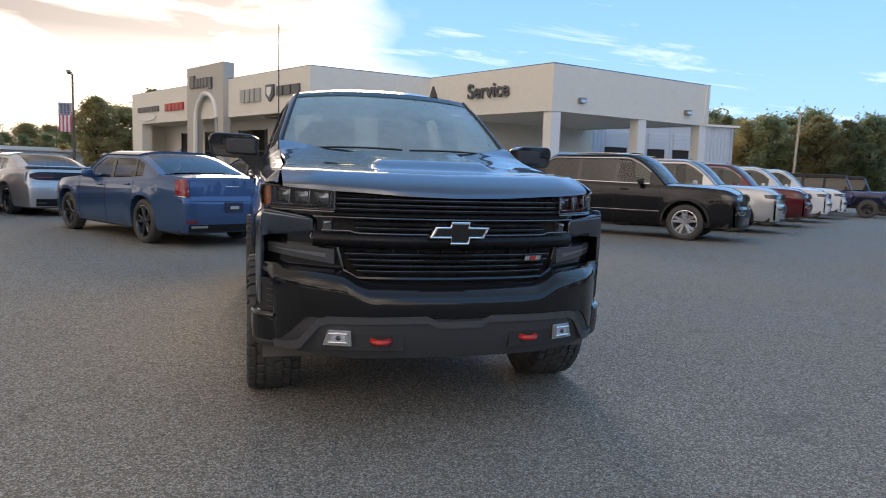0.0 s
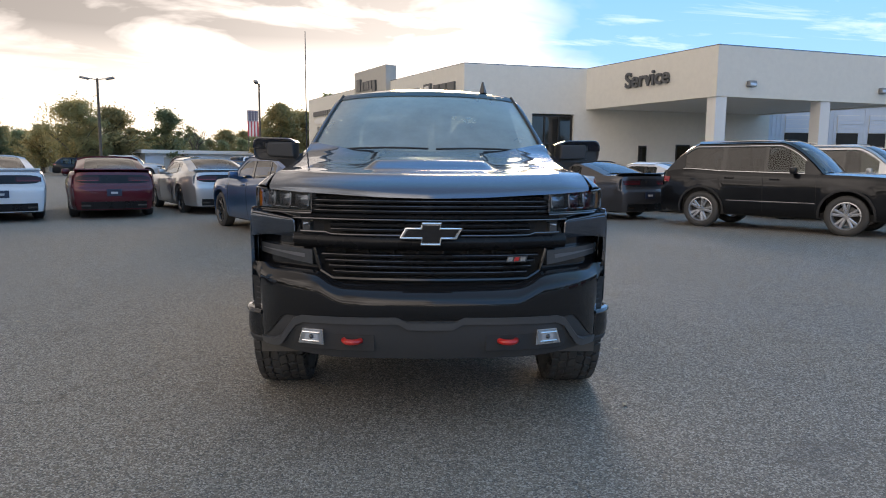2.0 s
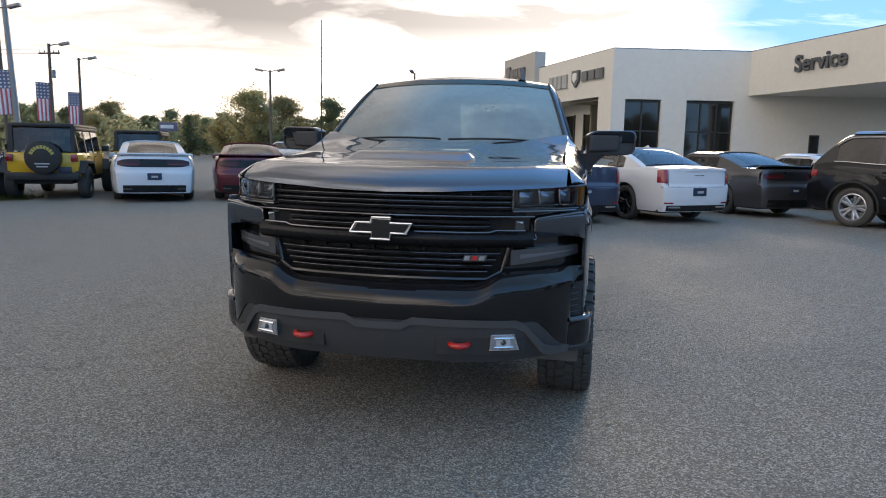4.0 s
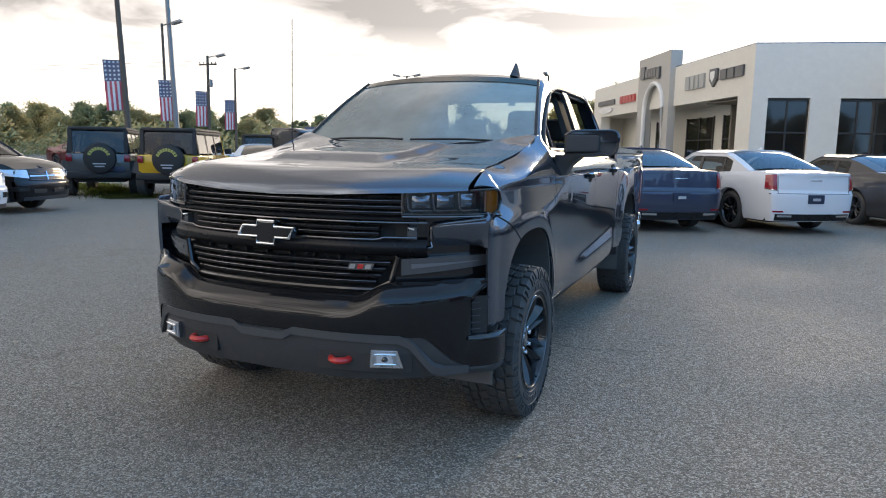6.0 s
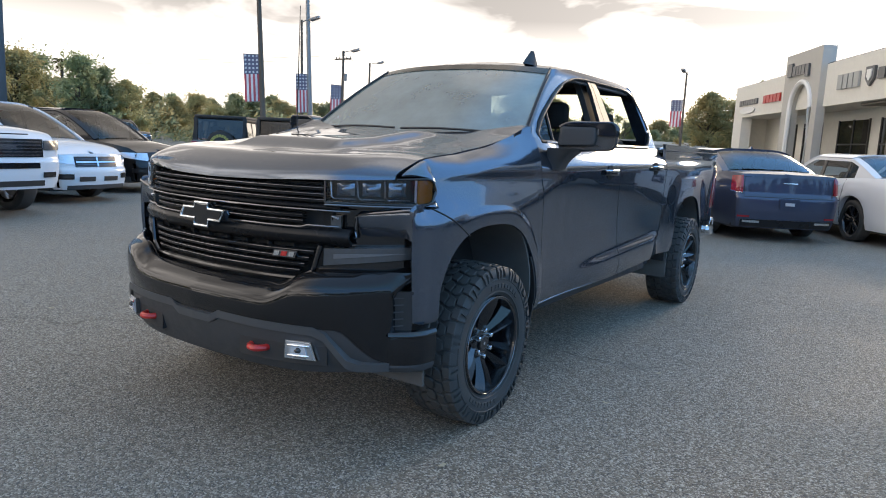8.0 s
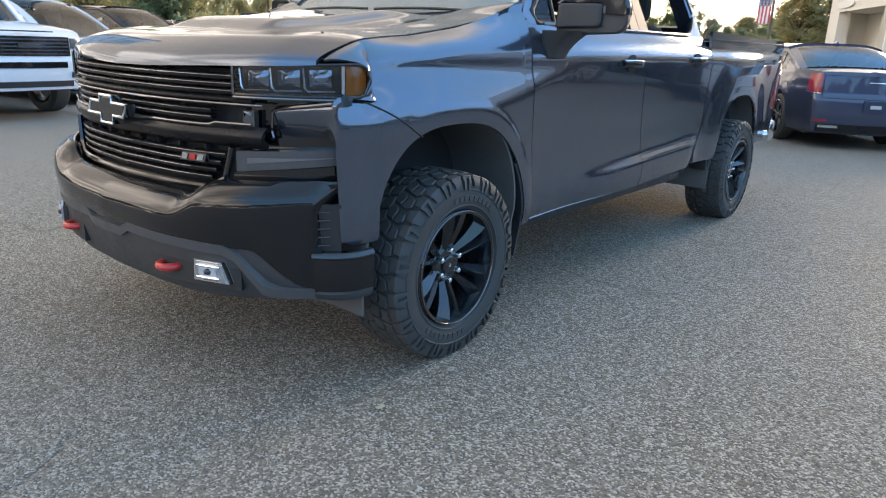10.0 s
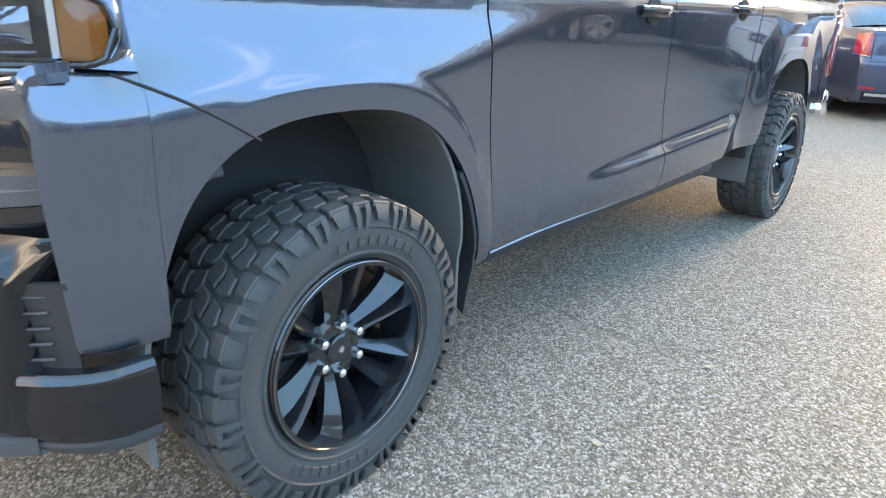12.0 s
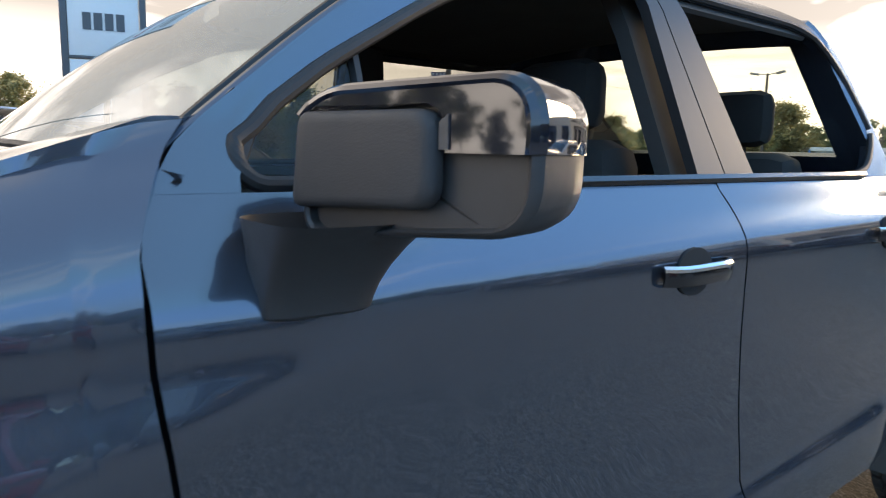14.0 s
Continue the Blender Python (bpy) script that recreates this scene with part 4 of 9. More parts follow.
def wrangler(mat, label, heading, rear_axle, topmat=None):
    phi = radians(180 - heading)
    R = Matrix.Rotation(phi, 4, "Z")
    yf, yr, L = 0.75, 3.75, 4.35
    o = Vector((rear_axle[0], rear_axle[1], 0)) - (R @ Vector((0, yr, 0)))
    t = thing("off_roader", label, "off-roader", Matrix.Translation(o) @ R)
    topm = topmat or M["cover"]
    tub = MB().box((-0.78, 1.35, 0.52), (0.78, L, 1.14), 0.05).box((-0.58, 0.20, 0.62), (0.58, 1.45, 1.12), 0.06)
    part("tub", tub, mat, t)
    part("chassis", MB().box((-0.62, 0.05, 0.38), (0.62, L - 0.05, 0.56), 0.02), M["underbody"], t)
    for sx in (1, -1):
        for yc in (yf, yr):
            a = MB()
            prof = [(-0.66, 0.62), (-0.44, 0.94), (0.40, 0.96), (0.62, 0.66)]
            Q = np.array([[(sx * 0.70, yc + p[0], p[1]), (sx * 0.92, yc + p[0], p[1] - 0.01), (sx * 0.94, yc + p[0], p[1] - 0.07)] for p in prof])
            part("fender_flare", a.shell(Q if sx < 0 else Q[::-1], 0.03), M["black_plastic"], t)
            add_wheel(t, sx * 0.80, yc, 0.405, 0.26, 0.22, 5, "split", M["black_wheel"])
        for ya, yb in ((1.62, 2.42), (2.52, 3.28), (3.40, 4.18)):
            Q = np.array([[(sx * (0.775 - 0.09 * (z - 1.16) / 0.55), y, z) for z in np.linspace(1.18, 1.70, 3)] for y in (ya, (ya + yb) / 2, yb)])
            part("side_window", MB().shell(Q if sx > 0 else Q[::-1], 0.006), M["privacy"], t)
        for yd in (1.50, 2.47, 3.34):
            part("shut_line", MB().box((sx * 0.782 - 0.003, yd, 0.58), (sx * 0.782 + 0.003, yd + 0.012, 1.12)), M["underbody"], t)
        for yh in (2.30, 3.18):
            part("door_handle", MB().box((sx * 0.79 - 0.02, yh - 0.08, 1.02), (sx * 0.79 + 0.02, yh + 0.05, 1.05), 0.008), M["black_plastic"], t)
        part("door_mirror", MB().box((sx * 0.92 - 0.10, 1.58, 1.16), (sx * 0.92 + 0.10, 1.68, 1.32), 0.03), M["black_plastic"], t)
        part("tail_lamp", MB().box((sx * 0.70 - 0.075, L - 0.02, 0.92), (sx * 0.70 + 0.075, L + 0.05, 1.10), 0.015), M["red_lens"], t, "square red tail lamp")
        part("headlamp", MB().lathe([(0.001, 0.03), (0.075, 0.025), (0.085, 0.0)], 20, pose(sx * 0.42, 0.19, 0.95, 0, 0, -90)), M["clear_lens"], t)
    # hard top: roof, pillars, glass front and back
    part("roof", MB().box((-0.72, 1.62, 1.74), (0.72, L - 0.06, 1.84), 0.05), topm, t)
    for sx in (1, -1):
        part("roof_rail", MB().box((sx * 0.70 - 0.04, 1.65, 1.68), (sx * 0.70 + 0.04, L - 0.10, 1.76), 0.02), topm, t)
        for ya, yb in ((2.42, 2.52), (3.28, 3.40), (4.18, L - 0.08)):
            Q = np.array([[(sx * (0.778 - 0.09 * (z - 1.14) / 0.6), y, z) for z in (1.13, 1.45, 1.74)] for y in (ya, yb)])
            part("pillar", MB().shell(Q if sx > 0 else Q[::-1], 0.03), topm, t)
        Q = np.array([[(sx * (0.74 - 0.05 * k), 1.42 + 0.28 * k, 1.12 + 0.64 * k), (sx * (0.66 - 0.05 * k), 1.40 + 0.28 * k, 1.13 + 0.64 * k)] for k in (0, 0.5, 1)])
        part("windscreen_pillar", MB().shell(Q if sx < 0 else Q[::-1], 0.04), mat, t)
        Q = np.array([[(sx * 0.72, L - 0.06 - 0.05 * k, 1.14 + 0.62 * k), (sx * 0.62, L - 0.05 - 0.05 * k, 1.14 + 0.62 * k)] for k in (0, 0.5, 1)])
        part("rear_pillar", MB().shell(Q if sx > 0 else Q[::-1], 0.04), topm, t)
    Q = np.array([[(x, 1.42 + 0.27 * k, 1.14 + 0.60 * k) for x in (-0.66, 0, 0.66)] for k in (0, 0.5, 1)])
    part("windscreen", MB().shell(Q, 0.006), M["glass"], t)
    Q = np.array([[(x, L - 0.055 - 0.05 * k, 1.17 + 0.55 * k) for x in (-0.64, 0, 0.64)] for k in (0, 0.5, 1)])
    part("rear_window", MB().shell(Q[::-1], 0.006), M["privacy"], t)
    part("rear_bumper", MB().box((-0.80, L + 0.0, 0.48), (0.80, L + 0.14, 0.66), 0.03), M["black_plastic"], t)
    part("front_bumper", MB().box((-0.82, -0.14, 0.50), (0.82, 0.08, 0.68), 0.04), M["black_plastic"], t)
    part("grille", MB().box((-0.60, 0.12, 0.74), (0.60, 0.22, 1.10), 0.03), mat, t)
    for k in range(7):
        part("grille_slot", MB().box((-0.25 + k * 0.083 - 0.024, 0.105, 0.82), (-0.25 + k * 0.083 + 0.024, 0.14, 1.06), 0.01), M["underbody"], t)
    sp = part("spare_wheel", MB().lathe([(0.001, 0.13), (0.30, 0.13), (0.385, 0.10), (0.40, 0.0), (0.39, -0.10), (0.001, -0.11)], 36, pose(-0.06, L + 0.17, 1.02, 0, 0, 90)), M["cover"], t, "spare wheel in a black printed cover")
    n = 9
    for k in range(n):
        a = radians(155 - 130 * k / (n - 1))
        part("cover_print", MB().box((-0.028, -0.004, -0.04), (0.028, 0.004, 0.04), 0.002, pose(-0.06 + 0.25 * math.cos(a), L + 0.303, 1.02 + 0.25 * math.sin(a), 0, 90 - math.degrees(a), 0)), M["cover_mark"], sp)
    for k, w in ((0, 0.16), (1, 0.12)):
        part("cover_print", MB().box((-0.06 - w, L + 0.298, 0.86 - 0.07 * k), (-0.06 + w, L + 0.306, 0.89 - 0.07 * k)), M["plate_mark"], sp)
    part("number_plate", MB().box((-0.66, L + 0.14, 0.66), (-0.36, L + 0.16, 0.80), 0.004), M["plate_dark"], t)
    for x in (-0.38, 0.38):
        for y in (2.3, 3.2):
            part("seat", MB().box((x - 0.24, y - 0.08, 0.9), (x + 0.24, y + 0.1, 1.36), 0.06).box((x - 0.12, y, 1.34), (x + 0.12, y + 0.1, 1.54), 0.04), M["seat"], t)
    return t


def place_cars():
    H = -33.0
    sedan(P["blue"], "blue metallic four-door sedan with black wheels", H, (-1.85, 9.40))
    sedan(P["slate"], "slate blue four-door sedan, tail towards the lane", H, (0.40, 11.45))
    sedan(P["white"], "white four-door sedan with black wheels", H, (2.62, 12.50))
    coupe(P["granite"], "granite grey two-door muscle coupe", -30, (5.05, 14.85), False)
    coupe(P["white"], "white two-door coupe in the back row", -30, (7.9, 17.3))
    coupe(P["silver"], "silver two-door muscle coupe", H, (-5.70, 15.90))
    coupe(P["maroon"], "dark maroon two-door muscle coupe", -27, (-7.80, 14.25))
    coupe(P["white"], "white two-door muscle coupe with black tail panel", -35, (-9.80, 12.85))
    wrangler(P["yellow"], "amber yellow off-roader with black hard top and spare wheel", -27, (-12.1, 12.0))
    wrangler(P["yellow"], "amber yellow off-roader parked ahead in the row", -27, (-13.9, 18.3))
    wrangler(P["grey"], "gunmetal grey off-roader with black spare wheel cover", -40, (-14.05, 11.35))
    suv(P["black"], "black mid-size suv with bright window trim", 136, (6.95, 12.68))
    for k, (c, n) in enumerate((("silver", "silver"), ("maroon", "dark red"), ("white", "white"), ("white", "white"))):
        d = 3.9 * (k + 1)
        suv(P[c], n + " mid-size suv with upright grille slots", 136, (6.95 + 0.80 * d, 12.68 + 0.60 * d))
    wrangler(P["royal"], "royal blue off-roader with black hard top", 136, (23.4, 23.2))
    wrangler(P["royal"], "royal blue off-roader at the row's end", 136, (26.8, 25.4))
    suv(P["black"], "black crossover suv with a chrome-barred grille", 76, (-14.70, 6.27), CROSS, False)
    suv(P["white"], "white crossover suv with a chrome-barred grille", 76, (-13.35, 3.97), CROSS, False)
    ram(P["white"], "white pickup with a black barred grille", 80, (-12.62, 1.85))
    # cars across the lane, seen only as reflections in the paint
    ram(P["red"], "red pickup facing the lane", -90, (15.5, 1.5))
    ram(P["red"], "red pickup facing the lane", -90, (15.3, -2.2))
    suv(P["black"], "black suv facing the lane", -90, (14.6, 5.2))


# ---------------------------------------------------------------- ground and building
g = MB().add([(-900, -900, 0), (900, -900, 0), (900, 900, 0), (-900, 900, 0)], [(0, 1, 2, 3)])
solid("ground", g, M["asphalt"], "worn grey asphalt car park with pale aggregate", "ground", "structure")

H_ROOF, SOFFIT = 7.0, 4.55
CAN, INNER, SHOW, ENDCAN, FAR = [Vector((x, y, 0)) for x, y in ((13.85, 29.3), (9.75, 38.0), (2.40, 36.25), (25.6, 32.7), (-10.2, 60.8))]


def wall_box(a, b, z0, z1, t, c=0.0):
    """A wall from a to b, thick to the left of its run."""
    d = (b - a).normalized()
    n = Vector((-d.y, d.x, 0))
    v = [a, b, b + n * t, a + n * t]
    return MB().add([(p.x, p.y, z) for z in (z0, z1) for p in v], [(3, 2, 1, 0), (4, 5, 6, 7), (0, 1, 5, 4), (1, 2, 6, 5), (2, 3, 7, 6), (3, 0, 4, 7)])


def lerp(a, b, s):
    return a + (b - a).normalized() * s


def build_dealership():
    t = thing("dealership", "cream stucco car dealership with service canopy and arch tower", "building")
    f = (FAR - SHOW).normalized()
    inn = Vector((f.y, -f.x, 0))          # into the building from the sign front
    Lf = (FAR - SHOW).length
    # fascias
    part("wall", wall_box(FAR, SHOW, SOFFIT, H_ROOF, 0.4), M["stucco_lit"], t, "cream stucco sign fascia")
    part("wall", wall_box(SHOW + inn * 0.0, INNER, 4.35, H_ROOF - 0.002, 0.4), M["stucco_lit"], t, "stucco end fascia")
    part("fascia", wall_box(INNER, CAN, SOFFIT + 0.1, H_ROOF + 0.003, 0.4), M["stucco_lit"], t, "service canopy fascia")
    part("fascia", wall_box(CAN, ENDCAN, SOFFIT + 0.1, H_ROOF + 0.001, 0.4), M["stucco_lit"], t, "service canopy fascia")
    back = (ENDCAN - CAN)
    e2 = INNER + back
    part("fascia", wall_box(ENDCAN, e2, SOFFIT + 0.1, H_ROOF, 0.4), M["stucco_lit"], t)
    part("parapet_cap", wall_box(lerp(INNER, CAN, -0.05), lerp(CAN, INNER, -0.05), H_ROOF, H_ROOF + 0.05, 0.45), M["dark_chrome"], t)
    part("parapet_cap", wall_box(CAN, ENDCAN, H_ROOF, H_ROOF + 0.052, 0.45), M["dark_chrome"], t)
    part("parapet_cap", wall_box(SHOW, INNER, H_ROOF, H_ROOF + 0.05, 0.45), M["dark_chrome"], t)
    part("parapet_cap", wall_box(FAR, SHOW, H_ROOF, H_ROOF + 0.05, 0.45), M["dark_chrome"], t)

    def slab(pts, z0, z1):
        n = len(pts)
        return MB().add([(p.x, p.y, z) for z in (z0, z1) for p in pts], [tuple(range(n))[::-1], tuple(range(n, 2 * n))] + [(i, (i + 1) % n, n + (i + 1) % n, n + i) for i in range(n)])
    c1 = INNER + (CAN - INNER).normalized() * 0.1
    part("canopy_ceiling", slab([CAN + (INNER - CAN).normalized() * 0.3 + back.normalized() * 0.3, ENDCAN, e2, INNER + back.normalized() * 0.3], SOFFIT + 0.15, SOFFIT + 0.35), M["white_trim"], t)
    part("roof", slab([SHOW + f * 0.3 + inn * 0.3, INNER + f * 0.3, INNER + back + f * 0.3, FAR + inn * 30, FAR + inn * 0.4], 6.2, 6.4), M["roof"], t)
    part("roof", slab([CAN + back.normalized() * 0.4 + (INNER - CAN).normalized() * 0.4, ENDCAN - back.normalized() * 0.3 + (INNER - CAN).normalized() * 0.4, e2, INNER], 6.25, 6.4), M["roof"], t)
    # columns under the canopy
    for p in (lerp(CAN, INNER, 0.06) + back.normalized() * 0.05, CAN + back * 0.52 + (INNER - CAN).normalized() * 0.06, ENDCAN - back.normalized() * 0.65 + (INNER - CAN).normalized() * 0.06):
        d = back.normalized()
        part("column", wall_box(p, p + d * 0.62, 0, SOFFIT + 0.2, 0.62), M["white_trim"], t)
    # wall under the canopy, with dark openings
    wdir = (INNER - SHOW).normalized()
    q0, q1 = INNER, INNER + wdir * 13.0
    part("wall", wall_box(q0 + wdir * 0.0, q1, 0, SOFFIT + 0.3, 0.35), M["stucco_lit"], t, "stucco wall under the canopy")
    nrm = Vector((wdir.y, -wdir.x, 0))
    for s, w, z0, z1 in ((3.6, 0.55, 0.5, 2.6), (6.2, 1.0, 0.0, 2.7), (7.9, 0.5, 1.0, 2.6), (9.2, 0.8, 0.0, 2.4)):
        a = q0 + wdir * s + nrm * 0.05
        d = part("door", wall_box(a, a + wdir * w, z0, z1, 0.05), M["door_dark"], t)
        a = a + wdir * 0.06 + nrm * 0.02
        part("door_glass", wall_box(a, a + wdir * (w - 0.12), z0 + 0.1, z1 - 0.08, 0.015), M["window"], d)
    # end wall of the showroom: piers between tall windows
    LE = (INNER - SHOW).length
    for a, b, mt in ((0.0, 0.75, "stucco_lit"), (2.75, 4.15, "stucco_lit"), (LE - 0.75, LE, "stucco_lit")):
        part("pier", wall_box(SHOW + wdir * a, SHOW + wdir * b, 0, 4.35, 0.4), M[mt], t)
    for a, b in ((0.75, 2.75), (4.15, LE - 0.75)):
        w = part("window", wall_box(SHOW + wdir * a - nrm * 0.25, SHOW + wdir * b - nrm * 0.25, 0.0, 4.3, 0.06), M["window"], t, "tall dark showroom glazing")
        n = 2 if b - a < 2.2 else 3
        for k in range(n + 1):
            s = a + (b - a) * k / n
            part("mullion", wall_box(SHOW + wdir * (s - 0.04) - nrm * 0.19, SHOW + wdir * (s + 0.04) - nrm * 0.19, 0, 4.3, 0.12), M["door_dark"], w)
        for z in (0.0, 2.6, 4.2):
            part("transom", wall_box(SHOW + wdir * a - nrm * 0.20, SHOW + wdir * b - nrm * 0.20, z, z + 0.09, 0.1), M["door_dark"], w)
    part("interior_wall", wall_box(SHOW + f * 6 + inn * 2, SHOW + f * 6 + inn * 12, 0, 5, 0.2), M["interior_wall"], t)
    part("interior_ceiling", slab([SHOW + f * 0.4 + inn * 0.4, INNER + f * 0.4, INNER + f * 6 + inn * 2, SHOW + f * 6 + inn * 0.4], 4.4, 4.5), M["interior_wall"], t)
    # sign front: columns, recessed shop front, soffit
    rec = 2.6
    part("soffit", slab([SHOW + inn * 0.3 + f * 0.3, SHOW + inn * rec + f * 0.3, FAR + inn * rec, FAR + inn * 0.3], SOFFIT + 0.02, SOFFIT + 0.14), M["stucco_lit"], t)
    for a, b in ((0.0, 1.5), (Lf - 2.2, Lf)):
        part("pier", wall_box(SHOW + f * b, SHOW + f * a, 0, SOFFIT, 0.8), M["stucco_lit"], t)
    part("shop_front_wall", wall_box(FAR + inn * rec, SHOW + f * 1.2 + inn * rec, 0, SOFFIT + 0.1, 0.25), M["stucco_lit"], t)
    for a, b in ((1.9, 3.3), (5.0, 8.0), (9.4, 13.4), (16.0, 19.0), (20.5, 23.5)):
        o = inn * (rec - 0.06)
        w = part("window", wall_box(SHOW + f * b + o, SHOW + f * a + o, 0.05, 3.9, 0.05), M["window"], t, "dark shop front glazing")
        for k in range(3):
            s = a + (b - a) * k / 2
            part("mullion", wall_box(SHOW + f * (s + 0.05) + o - inn * 0.05, SHOW + f * (s - 0.05) + o - inn * 0.05, 0.0, 3.95, 0.09), M["door_dark"], w)
        part("transom", wall_box(SHOW + f * b + o - inn * 0.04, SHOW + f * a + o - inn * 0.04, 2.4, 2.5, 0.08), M["door_dark"], w)
    # back and far walls close the block
    part("wall", wall_box(FAR + inn * 30, FAR + inn * 0.4, 0, H_ROOF - 0.01, 0.3), M["stucco_lit"], t)
    part("wall", wall_box(q1, FAR + inn * 30, 0, H_ROOF - 0.02, 0.3), M["stucco_lit"], t)
    # arch tower
    s0, s1, ztop, out = 9.9, 15.6, 8.1, 0.35
    o = SHOW - inn * out

    def tw(s, z, d):
        p = o + f * s + inn * d
        return (p.x, p.y, z)
    mid, rad, spring = (s0 + s1) / 2 - 0.3, 1.65, 4.55
    arc = [(mid + rad * math.cos(a), spring + rad * math.sin(a)) for a in np.linspace(0, math.pi, 22)]
    outer = [(s1, spring + 0.0), (s1, ztop), (s0, ztop), (s0, spring)]
    tower = MB()
    half = len(arc) // 2
    poly_l = [(mid, ztop)] + [(s1, ztop), (s1, 0), (mid + rad, 0)] + arc[:half + 1]
    poly_l[-1:] = [(mid, spring + rad)]
    poly_r = [(mid, ztop), (mid, spring + rad)] + arc[half:] + [(mid - rad, 0), (s0, 0), (s0, ztop)]
    for poly in (poly_l, poly_r):
        tower.prism(poly, tw, 0.0, 0.5)
    part("tower", tower, M["stucco_grey"], t, "grey stucco arch tower", angle=25)
    rim = []
    for s, z in [(mid + rad, 0.0)] + arc + [(mid - rad, 0.0)]:
        rim.append(Vector(tw(s, z, -0.04)))
    part("arch_moulding", MB().tube(rim, 0.16, 6), M["white_trim"], t)
    part("tower_back", wall_box(o + f * (s1 - 0.05) + inn * 0.5, o + f * (s0 + 0.05) + inn * 0.5, H_ROOF - 0.5, ztop - 0.01, 0.3), M["stucco_grey"], t)
    # signs
    sg = thing("sign", "raised sign lettering shown as plain bars on the tower", "sign")
    widths = [0.62, 0.40, 0.30, 0.30, 0.40, 0.42]
    s = s1 - 0.75
    for w in [q * 1.42 for q in widths]:
        hgt = 0.85 if w > 0.7 else (0.60 if w < 0.58 else 0.75)
        zb = 6.65 - (0.18 if 0.59 < w < 0.6 else 0)
        part("letter_bar", MB().prism([(s, zb), (s - w * 0.82, zb), (s - w * 0.82, zb + hgt), (s, zb + hgt)], tw, -0.16, -0.02), M["sign_grey"], sg)
        s -= w * 1.02

    def fa(s, z, d):
        p = SHOW + f * s + inn * d
        return (p.x, p.y, z)

    def bars(name, label, s, z, h, ws, mat):
        q = thing(name, label, "sign")
        for w in ws:
            part("letter_bar", MB().prism([(s, z), (s - w * 0.80, z), (s - w * 0.80, z + h), (s, z + h)], fa, -0.14, -0.02), M[mat], q)
            s -= w
        return q
    bars("sign", "pale grey brand sign shown as plain bars", 8.0, 5.35, 0.80, (0.72, 0.62, 0.62, 0.72), "sign_pale")
    bars("sign", "dark brand sign shown as plain bars", 3.45, 5.55, 0.55, (0.85, 0.85, 1.0), "sign_grey")
    shield = thing("sign", "dark shield-shaped emblem sign", "sign")
    part("shield", MB().prism([(4.7, 6.25), (4.7, 5.65), (4.25, 5.25), (3.8, 5.65), (3.8, 6.25)], fa, -0.16, -0.02), M["sign_grey"], shield)
    part("shield_face", MB().prism([(4.5, 6.1), (4.5, 5.75), (4.25, 5.5), (4.0, 5.75), (4.0, 6.1)], fa, -0.20, -0.15), M["white_trim"], shield)
    bars("sign", "red brand sign shown as plain bars", 20.3, 5.35, 0.55, (0.70,) * 5, "sign_red")
    bars("sign", "grey brand sign with a wing emblem, shown as plain bars", 26.0, 5.45, 0.40, (0.55,) * 8, "sign_grey")
    wing = thing("sign", "oval winged emblem sign", "sign")
    part("wing", MB().prism([(24.0 + 1.8 * math.cos(a), 5.05 + 0.28 * math.sin(a)) for a in np.linspace(0, 2 * math.pi, 20, endpoint=False)], fa, -0.12, -0.02), M["white_trim"], wing)
    # the word on the canopy
    txt = bpy.data.curves.new("service_lettering", "FONT")
    txt.body, txt.size, txt.extrude, txt.offset, txt.align_x, txt.align_y = "Service", 1.12, 0.06, 0.022, "CENTER", "CENTER"
    ob = new("sign", txt)
    cd = (CAN - INNER).normalized()
    p = INNER + cd * 5.05
    nn = Vector((cd.y, -cd.x, 0))
    nn = nn if nn.x < 0 else -nn
    xax = cd if (cd.cross(Vector((0, 0, 1)))).dot(nn) > 0 else -cd
    zx = Vector((0, 0, 1))
    ob.matrix_basis = Matrix(((xax.x, zx.x, nn.x, p.x + nn.x * 0.09), (xax.y, zx.y, nn.y, p.y + nn.y * 0.09), (xax.z, zx.z, nn.z, 5.92), (0, 0, 0, 1)))
    txt.materials.append(M["sign_grey"])
    tagged(ob, "dark grey raised Service lettering on the canopy", "sign")
    # wall lamps on the canopy end
    for s in (1.9, 10.2):
        a = CAN + (ENDCAN - CAN).normalized() * s
        d = (ENDCAN - CAN).normalized()
        nq = Vector((d.y, -d.x, 0))
        m = Matrix.Translation(a + nq * 0.12 + Vector((0, 0, 5.3))) @ Matrix.Rotation(math.atan2(d.y, d.x), 4, "Z")
        wl = thing("wall_lamp", "small dark wall floodlight on the canopy", "lamp")
        part("housing", MB().box((-0.22, -0.12, -0.14), (0.22, 0.12, 0.14), 0.04, m), M["steel_pole"], wl)
        part("lens", MB().box((-0.18, -0.15, -0.12), (0.18, -0.115, 0.02), 0.01, m), M["clear_lens"], wl)


